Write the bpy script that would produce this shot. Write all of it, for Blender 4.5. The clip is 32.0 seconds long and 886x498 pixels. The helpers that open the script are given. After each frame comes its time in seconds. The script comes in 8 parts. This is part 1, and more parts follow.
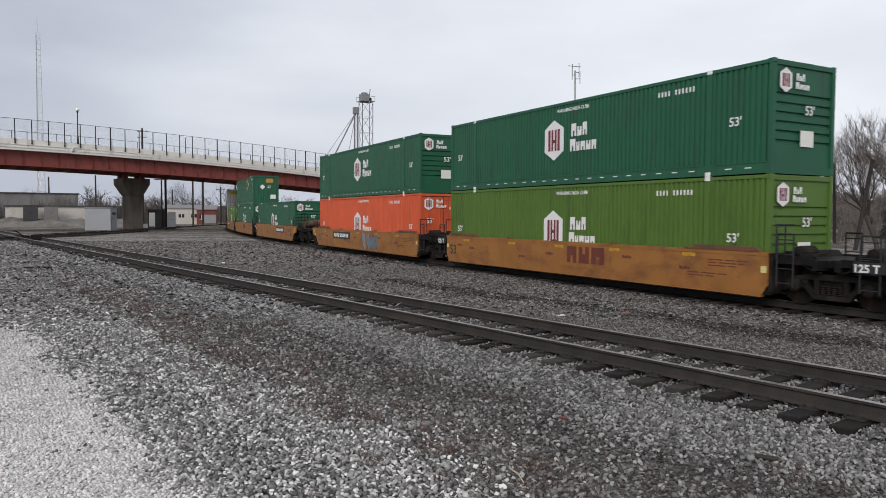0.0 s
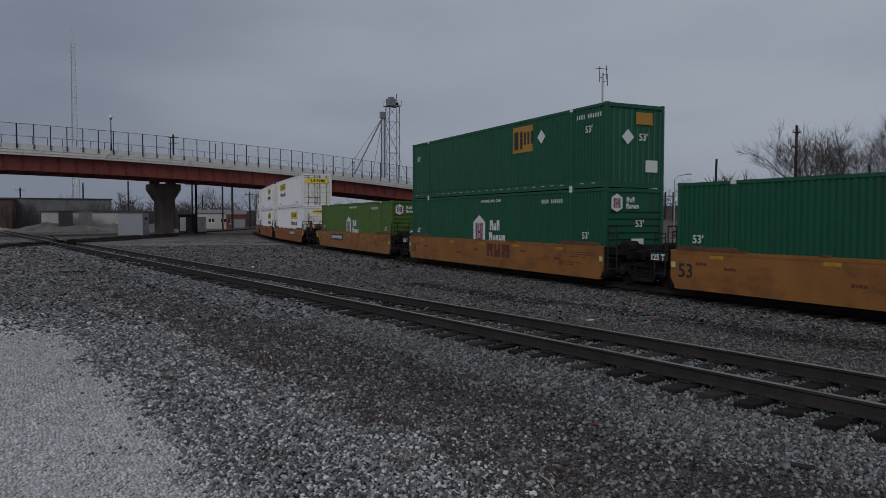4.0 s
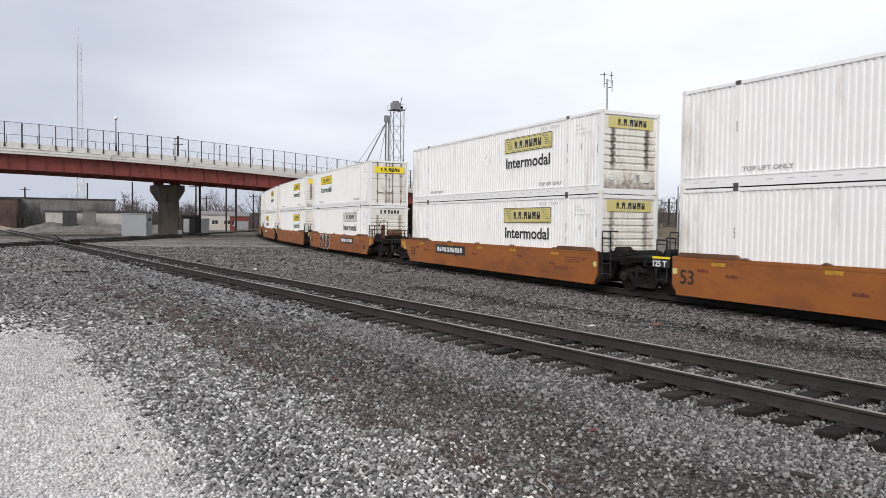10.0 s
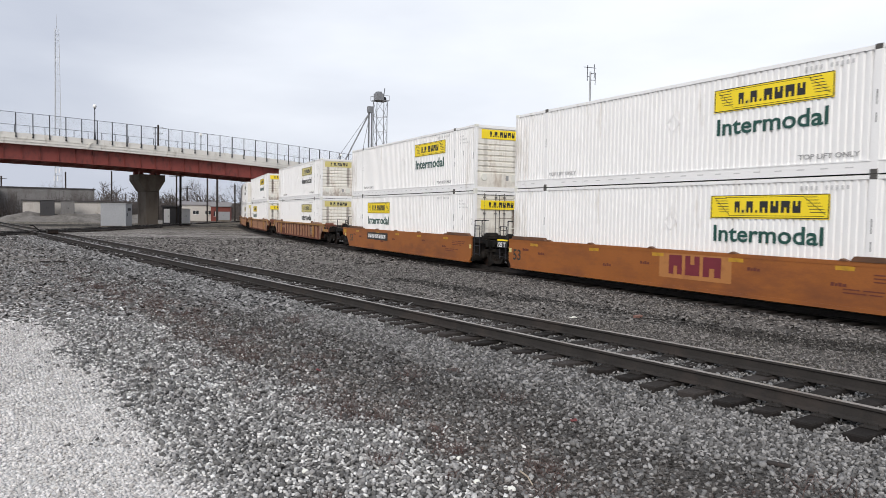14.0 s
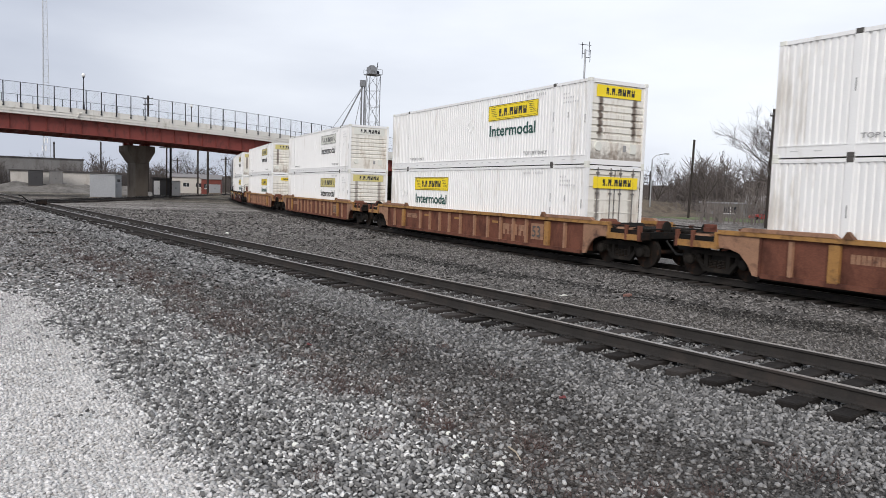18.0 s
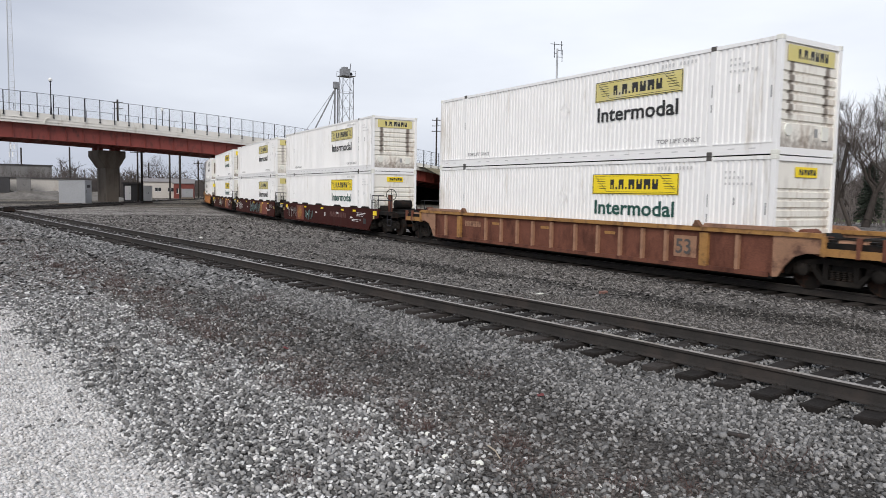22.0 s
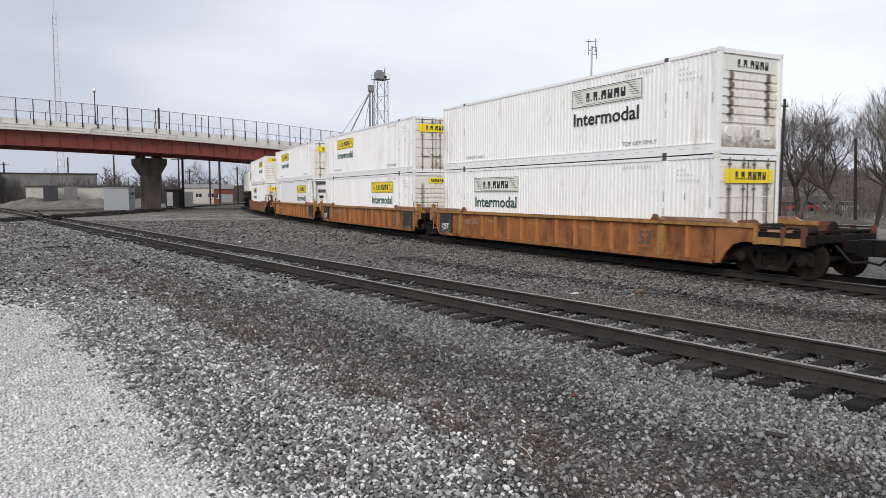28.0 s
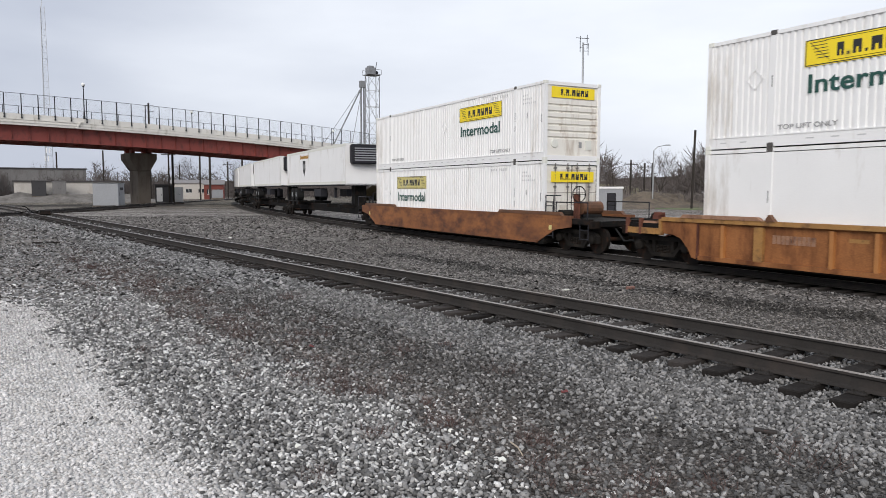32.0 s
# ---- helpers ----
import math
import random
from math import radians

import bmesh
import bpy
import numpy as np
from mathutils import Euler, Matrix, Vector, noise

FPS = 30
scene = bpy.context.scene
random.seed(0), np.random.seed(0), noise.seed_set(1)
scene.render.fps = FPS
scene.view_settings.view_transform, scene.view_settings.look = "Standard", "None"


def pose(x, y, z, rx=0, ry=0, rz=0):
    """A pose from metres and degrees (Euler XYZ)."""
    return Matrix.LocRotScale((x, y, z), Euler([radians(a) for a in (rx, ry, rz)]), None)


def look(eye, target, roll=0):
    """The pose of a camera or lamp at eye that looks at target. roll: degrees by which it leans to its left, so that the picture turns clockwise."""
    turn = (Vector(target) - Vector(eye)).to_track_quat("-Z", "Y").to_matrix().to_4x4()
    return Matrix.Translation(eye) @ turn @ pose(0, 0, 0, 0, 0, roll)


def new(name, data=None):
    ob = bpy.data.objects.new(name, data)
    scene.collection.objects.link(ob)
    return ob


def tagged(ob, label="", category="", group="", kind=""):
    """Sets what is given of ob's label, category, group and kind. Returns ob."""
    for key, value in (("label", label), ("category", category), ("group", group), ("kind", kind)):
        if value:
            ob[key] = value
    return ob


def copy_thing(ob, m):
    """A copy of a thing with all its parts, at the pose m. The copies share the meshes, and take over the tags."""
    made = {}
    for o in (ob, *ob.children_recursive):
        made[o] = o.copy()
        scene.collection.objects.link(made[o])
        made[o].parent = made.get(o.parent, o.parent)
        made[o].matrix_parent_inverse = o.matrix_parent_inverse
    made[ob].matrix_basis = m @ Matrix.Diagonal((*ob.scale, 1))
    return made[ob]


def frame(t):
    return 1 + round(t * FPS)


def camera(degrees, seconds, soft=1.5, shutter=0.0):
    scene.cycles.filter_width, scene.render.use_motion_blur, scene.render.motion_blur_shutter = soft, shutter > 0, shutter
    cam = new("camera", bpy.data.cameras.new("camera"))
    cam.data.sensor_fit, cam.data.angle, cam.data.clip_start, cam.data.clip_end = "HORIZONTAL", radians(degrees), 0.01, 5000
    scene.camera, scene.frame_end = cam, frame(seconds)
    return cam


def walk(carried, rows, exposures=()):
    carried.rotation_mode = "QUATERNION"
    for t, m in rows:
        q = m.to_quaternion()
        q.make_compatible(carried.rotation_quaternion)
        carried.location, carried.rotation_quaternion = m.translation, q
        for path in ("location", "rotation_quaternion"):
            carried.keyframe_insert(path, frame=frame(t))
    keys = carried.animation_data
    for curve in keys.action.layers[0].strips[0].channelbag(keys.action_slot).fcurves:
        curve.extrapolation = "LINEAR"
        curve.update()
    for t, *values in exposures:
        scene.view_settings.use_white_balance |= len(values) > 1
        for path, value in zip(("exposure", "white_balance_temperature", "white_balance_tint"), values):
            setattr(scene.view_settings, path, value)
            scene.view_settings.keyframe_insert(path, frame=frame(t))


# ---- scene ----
# ------------------------------------------------------------------ plan
# metres; the eye stands 1.755 over z = 0; +y is ahead of the camera, +x to its right
EYE_Z = 1.755
TRAIN_RAIL = -0.40          # rail head of the train's track
PX0, PY0, PTH, PK, PS = 8.141, 19.50, 0.4936, -0.0021264, -6.15   # near face of the train: start, heading, curvature, where the bend begins
HALF_W = 1.295
NEAR_RAIL = -0.24           # rail head of the near track
GROUND = -0.54
NEAR_TRACK = (7.431, 5.183)   # a point of the near track's centre line
NEAR_YAW = radians(34.9)
SPEED = [(0, 13.82), (4, 13.53), (9, 13.61), (13, 13.71), (19, 13.62), (23, 13.71), (26, 13.77), (32, 13.84)]


def travel(t):
    """Metres that the train has gone at t seconds, from where it stood at 9 s."""
    def upto(tt):
        d = 0.0
        for (a, va), (b, vb) in zip(SPEED, SPEED[1:]):
            e = min(max(tt, a), b)
            d += va * (e - a) + (vb - va) / (b - a) * (e - a) ** 2 / 2
        return d
    return upto(t) - upto(9.0)


def track_at(s, off=0.0):
    """Place and heading on the train's track, s metres along it away from the camera; off: metres to the far side of its centre."""
    if s <= PS:
        th = PTH
        x, y = PX0 - math.sin(PTH) * s, PY0 + math.cos(PTH) * s
    else:
        x1, y1 = PX0 - math.sin(PTH) * PS, PY0 + math.cos(PTH) * PS
        th = PTH + PK * (s - PS)
        x = x1 + (math.cos(th) - math.cos(PTH)) / PK
        y = y1 + (math.sin(th) - math.sin(PTH)) / PK
    w = HALF_W + off
    return x + math.cos(th) * w, y + math.sin(th) * w, th


def near_at(d, off=0.0):
    """A point of the near track, d metres along it away from the camera, off metres to its far side."""
    x, y = NEAR_TRACK
    return (x - math.sin(NEAR_YAW) * d + math.cos(NEAR_YAW) * off, y + math.cos(NEAR_YAW) * d + math.sin(NEAR_YAW) * off)


# ------------------------------------------------------------------ camera
cam = camera(63.7, 32.0, soft=0.65, shutter=0.1)
PATH = [
    (0, -2.68, -2.70, -0.24, 0.002, -0.009, -0.008),
    (0.5, -1.87, -2.16, -0.14, -0.019, -0.007, -0.002),
    (1, -1.58, -2.14, 0.71, -0.007, -0.010, -0.007),
    (1.5, -1.33, -1.69, 1.28, -0.006, -0.003, -0.005),
    (2, -1.92, -1.56, 0.50, -0.022, -0.009, -0.010),
    (2.5, -1.30, -0.19, 1.03, -0.017, -0.007, 0.007),
    (3, -0.54, -1.75, 0.97, -0.021, -0.002, 0.006),
    (3.5, 0.17, -2.64, -0.15, -0.021, -0.010, 0.015),
    (4, -0.54, -2.41, -0.02, -0.021, -0.007, 0.008),
    (4.5, -0.39, -2.69, -0.19, -0.026, 0.017, 0.019),
    (6.5, -0.63, -1.92, -0.19, -0.014, -0.004, 0.013),
    (7, 0.11, -1.92, -0.24, -0.020, 0.002, 0.010),
    (7.5, -0.16, -2.25, 0.19, -0.008, 0.006, 0.007),
    (8, -0.52, -2.42, 0.55, -0.003, -0.006, 0.004),
    (8.5, -0.32, -2.61, -0.57, -0.013, -0.009, 0.007),
    (9, -0.01, -3.13, -0.24, -0.003, -0.009, 0.004),
    (9.5, 0.15, -2.03, -0.22, -0.000, -0.006, 0.001),
    (10, -0.28, -2.07, -0.67, 0.004, 0.001, 0.001),
    (10.5, -0.89, -2.11, -0.79, 0.005, -0.003, 0.005),
    (11, -0.62, -2.18, -0.49, 0.005, 0.000, 0.005),
    (11.5, -1.18, -2.87, -0.70, -0.002, 0.000, 0.001),
    (12, -1.12, -2.91, -0.47, -0.005, 0.004, 0.008),
    (12.5, -1.01, -2.63, -0.39, -0.002, -0.010, 0.010),
    (13, -1.40, -2.41, -0.48, 0.002, -0.003, -0.001),
    (13.5, -1.25, -2.52, -0.74, 0.004, -0.008, 0.003),
    (14, -1.65, -2.72, -0.98, 0.005, -0.003, -0.002),
    (14.5, -2.00, -3.36, -1.18, -0.001, -0.003, -0.000),
    (15, -1.45, -3.81, -0.97, 0.000, -0.007, 0.004),
    (15.5, -1.75, -4.24, -1.25, 0.002, 0.001, 0.009),
    (17.5, -1.81, -5.15, -1.93, -0.001, 0.005, 0.005),
    (18, -2.30, -4.61, -1.85, -0.004, 0.003, 0.001),
    (18.5, -2.68, -4.64, -1.16, -0.001, 0.008, -0.007),
    (19, -2.76, -5.02, -1.25, 0.005, 0.000, -0.003),
    (19.5, -3.28, -4.87, -1.39, 0.014, 0.013, -0.002),
    (20, -3.51, -4.69, -1.67, -0.002, 0.008, -0.005),
    (20.5, -4.12, -3.67, -1.90, 0.006, 0.013, 0.002),
    (21, -4.73, -3.16, -1.58, -0.003, 0.015, 0.007),
    (21.5, -3.66, -3.97, -0.94, -0.003, 0.009, -0.010),
    (22, -4.27, -4.50, -0.99, 0.002, 0.010, -0.006),
    (22.5, -4.60, -4.33, -0.73, 0.001, 0.009, -0.005),
    (23, -5.54, -4.40, -1.76, 0.004, 0.007, -0.004),
    (23.5, -6.34, -4.19, -1.73, 0.003, 0.006, -0.009),
    (24, -7.46, -4.10, -2.18, 0.009, -0.000, -0.005),
    (24.5, -9.99, -4.87, -1.29, 0.029, -0.001, -0.013),
    (25, -7.77, -5.73, -1.47, 0.072, -0.004, -0.001),
    (25.5, -6.77, -5.91, -1.76, 0.068, -0.009, -0.006),
    (26, -4.98, -4.71, -1.23, 0.082, 0.008, -0.009),
    (26.5, -3.44, -4.94, -0.44, 0.057, -0.001, -0.004),
    (28.5, -0.95, -3.81, -0.31, 0.074, -0.024, -0.006),
    (29, -0.76, -3.19, -0.82, 0.064, -0.022, -0.020),
    (29.5, -1.26, -4.42, -0.70, 0.059, -0.024, -0.018),
    (30, -2.73, -3.87, -0.37, 0.061, -0.013, -0.005),
    (30.5, -2.34, -4.85, -1.12, 0.052, -0.011, -0.009),
    (31, -2.30, -4.52, -0.98, 0.051, -0.010, -0.004),
    (31.5, -2.25, -5.05, -0.58, 0.063, -0.000, -0.010),
    (32, -2.09, -4.76, -0.10, 0.068, -0.014, 0.001),
]
EXPOSURES = [(0.0, 0.10, 6510, 10), (1.0, -0.1, 6490, 10), (2.0, -0.1, 6470, 10), (2.5, -0.8, 6200, 10), (3.0, -1.6, 5900, 10), (3.5, -1.4, 5900, 10), (4.0, -1.25, 5920, 10), (4.5, 0.0, 6450, 10), (6.5, -0.4, 6300, 10),
             (7.0, -0.55, 6260, 10), (8.0, -0.72, 6290, 10), (8.5, -0.5, 6350, 10), (9.0, -0.2, 6450, 10), (10.0, 0.33, 6520, 10), (11.0, 0.30, 6520, 10), (12.0, 0.30, 6490, 10), (14.0, 0.34, 6510, 10), (15.0, 0.32, 6465, 10), (32.0, 0.28, 6460, 10)]
walk(cam, [(t, pose(x, y, EYE_Z + z, 90 + p, r, w)) for t, w, p, r, x, y, z in PATH], EXPOSURES)

# ------------------------------------------------------------------ light
world = bpy.data.worlds.new("sky")
scene.world = world
world.use_nodes = True
wn, wl = world.node_tree.nodes, world.node_tree.links
wn.clear()
sky = wn.new("ShaderNodeTexSky")
sky.sky_type = "NISHITA"
sky.sun_disc = False
sky.sun_elevation, sky.sun_rotation = radians(33), radians(199)
sky.dust_density, sky.air_density = 4.0, 1.0
# a closed cloud deck over the clear sky: soft grey, with faint bands
coord = wn.new("ShaderNodeTexCoord")
mapping = wn.new("ShaderNodeMapping")
mapping.inputs["Scale"].default_value = (1.2, 1.2, 4.0)
cloud = wn.new("ShaderNodeTexNoise")
cloud.inputs["Scale"].default_value, cloud.inputs["Detail"].default_value = 1.6, 5.0
ramp = wn.new("ShaderNodeValToRGB")
ramp.color_ramp.elements[0].position, ramp.color_ramp.elements[0].color = 0.0, (0.49, 0.525, 0.61, 1)
ramp.color_ramp.elements[1].position, ramp.color_ramp.elements[1].color = 1.0, (0.92, 0.95, 1.0, 1)
# the deck is thinner and brighter towards one side of the sky
toward = wn.new("ShaderNodeVectorMath")
toward.operation = "DOT_PRODUCT"
toward.inputs[1].default_value = (0.36, 0.70, 0.62)
thin = wn.new("ShaderNodeMapRange")
thin.inputs["From Min"].default_value, thin.inputs["From Max"].default_value = 0.58, 1.0
thin.inputs["To Min"].default_value, thin.inputs["To Max"].default_value = 0.05, 0.95
patchy = wn.new("ShaderNodeMath")
patchy.operation = "MULTIPLY_ADD"
patchy.inputs[1].default_value, patchy.inputs[2].default_value = 1.2, -0.6
both = wn.new("ShaderNodeMath")
both.operation = "ADD"
mixer = wn.new("ShaderNodeMixRGB")
mixer.inputs[0].default_value = 0.93
back, out = wn.new("ShaderNodeBackground"), wn.new("ShaderNodeOutputWorld")
dim = wn.new("ShaderNodeMixRGB")
dim.blend_type = "MULTIPLY"
dim.inputs[0].default_value, dim.inputs[2].default_value = 1.0, (0.09, 0.09, 0.09, 1)
wl.new(coord.outputs["Generated"], mapping.inputs["Vector"])
wl.new(mapping.outputs["Vector"], cloud.inputs["Vector"])
wl.new(coord.outputs["Generated"], toward.inputs[0])
wl.new(toward.outputs["Value"], thin.inputs["Value"])
wl.new(cloud.outputs["Fac"], patchy.inputs[0])
wl.new(patchy.outputs[0], both.inputs[0])
wl.new(thin.outputs["Result"], both.inputs[1])
wl.new(both.outputs[0], ramp.inputs["Fac"])
wl.new(sky.outputs["Color"], dim.inputs[1])
wl.new(dim.outputs["Color"], mixer.inputs[1])
wl.new(ramp.outputs["Color"], mixer.inputs[2])
wl.new(mixer.outputs["Color"], back.inputs["Color"])
back.inputs["Strength"].default_value = 1.0
wl.new(back.outputs["Background"], out.inputs["Surface"])
sun = new("sun", bpy.data.lights.new("sun", "SUN"))
sun.data.energy, sun.data.angle, sun.data.color = 1.95, radians(35), (1.0, 0.95, 0.89)
sun.matrix_world = look((0, 0, 30), (15, 43, 0))


# ------------------------------------------------------------------ materials
def mat(name, rgb, rough=0.7, metal=0.0, spread=0.25, scale=3.0, fine=40.0, bump=0.2, dirt=None, dirt_amount=0.0, dirt_scale=1.5, per="", depth=0.01, streak=1.0):
    """A painted or mineral surface: two scales of variation, stains of a second colour, fine relief.
    per: 'object' or 'island' varies pieces; streak stretches the stains downwards."""
    m = bpy.data.materials.new(name)
    m.use_nodes = True
    nt = m.node_tree
    n, l = nt.nodes, nt.links
    b = n["Principled BSDF"]
    b.inputs["Metallic"].default_value = metal
    tc = n.new("ShaderNodeTexCoord")
    big = n.new("ShaderNodeTexNoise")
    big.inputs["Scale"].default_value, big.inputs["Detail"].default_value = scale, 4.0
    small = n.new("ShaderNodeTexNoise")
    small.inputs["Scale"].default_value, small.inputs["Detail"].default_value = fine, 3.0
    l.new(tc.outputs["Object"], big.inputs["Vector"])
    l.new(tc.outputs["Object"], small.inputs["Vector"])
    add = n.new("ShaderNodeMath")
    add.operation = "ADD"
    l.new(big.outputs["Fac"], add.inputs[0])
    l.new(small.outputs["Fac"], add.inputs[1])
    last = add.outputs[0]
    if per:
        src = n.new("ShaderNodeObjectInfo") if per == "object" else n.new("ShaderNodeNewGeometry")
        add2 = n.new("ShaderNodeMath")
        add2.operation = "MULTIPLY_ADD"
        l.new(src.outputs["Random" if per == "object" else "Random Per Island"], add2.inputs[0])
        add2.inputs[1].default_value = 1.2
        sub = n.new("ShaderNodeMath")
        sub.operation = "ADD"
        l.new(last, sub.inputs[0])
        sub.inputs[1].default_value = -0.6
        l.new(sub.outputs[0], add2.inputs[2])
        last = add2.outputs[0]
    mr = n.new("ShaderNodeMapRange")
    mr.inputs["From Min"].default_value, mr.inputs["From Max"].default_value = 0.55, 1.45
    mr.inputs["To Min"].default_value, mr.inputs["To Max"].default_value = 1 - spread, 1 + spread
    l.new(last, mr.inputs["Value"])
    mul = n.new("ShaderNodeMixRGB")
    mul.blend_type = "MULTIPLY"
    mul.inputs[0].default_value = 1.0
    mul.inputs[1].default_value = (*rgb, 1)
    l.new(mr.outputs["Result"], mul.inputs[2])
    colour = mul.outputs["Color"]
    if dirt:
        mp = n.new("ShaderNodeMapping")
        mp.inputs["Scale"].default_value = (1, 1, 1 / streak)
        l.new(tc.outputs["Object"], mp.inputs["Vector"])
        st = n.new("ShaderNodeTexNoise")
        st.inputs["Scale"].default_value, st.inputs["Detail"].default_value, st.inputs["Roughness"].default_value = dirt_scale, 6.0, 0.65
        l.new(mp.outputs["Vector"], st.inputs["Vector"])
        cut = n.new("ShaderNodeMapRange")
        cut.inputs["From Min"].default_value, cut.inputs["From Max"].default_value = 0.62 - dirt_amount * 0.3, 0.80 - dirt_amount * 0.2
        l.new(st.outputs["Fac"], cut.inputs["Value"])
        mx = n.new("ShaderNodeMixRGB")
        l.new(cut.outputs["Result"], mx.inputs[0])
        l.new(colour, mx.inputs[1])
        mx.inputs[2].default_value = (*dirt, 1)
        colour = mx.outputs["Color"]
    l.new(colour, b.inputs["Base Color"])
    rr = n.new("ShaderNodeMapRange")
    rr.inputs["To Min"].default_value, rr.inputs["To Max"].default_value = max(rough - 0.12, 0.05), min(rough + 0.12, 1.0)
    l.new(small.outputs["Fac"], rr.inputs["Value"])
    l.new(rr.outputs["Result"], b.inputs["Roughness"])
    if bump:
        bp = n.new("ShaderNodeBump")
        bp.inputs["Strength"].default_value, bp.inputs["Distance"].default_value = bump, depth
        l.new(small.outputs["Fac"], bp.inputs["Height"])
        l.new(bp.outputs["Normal"], b.inputs["Normal"])
    return m


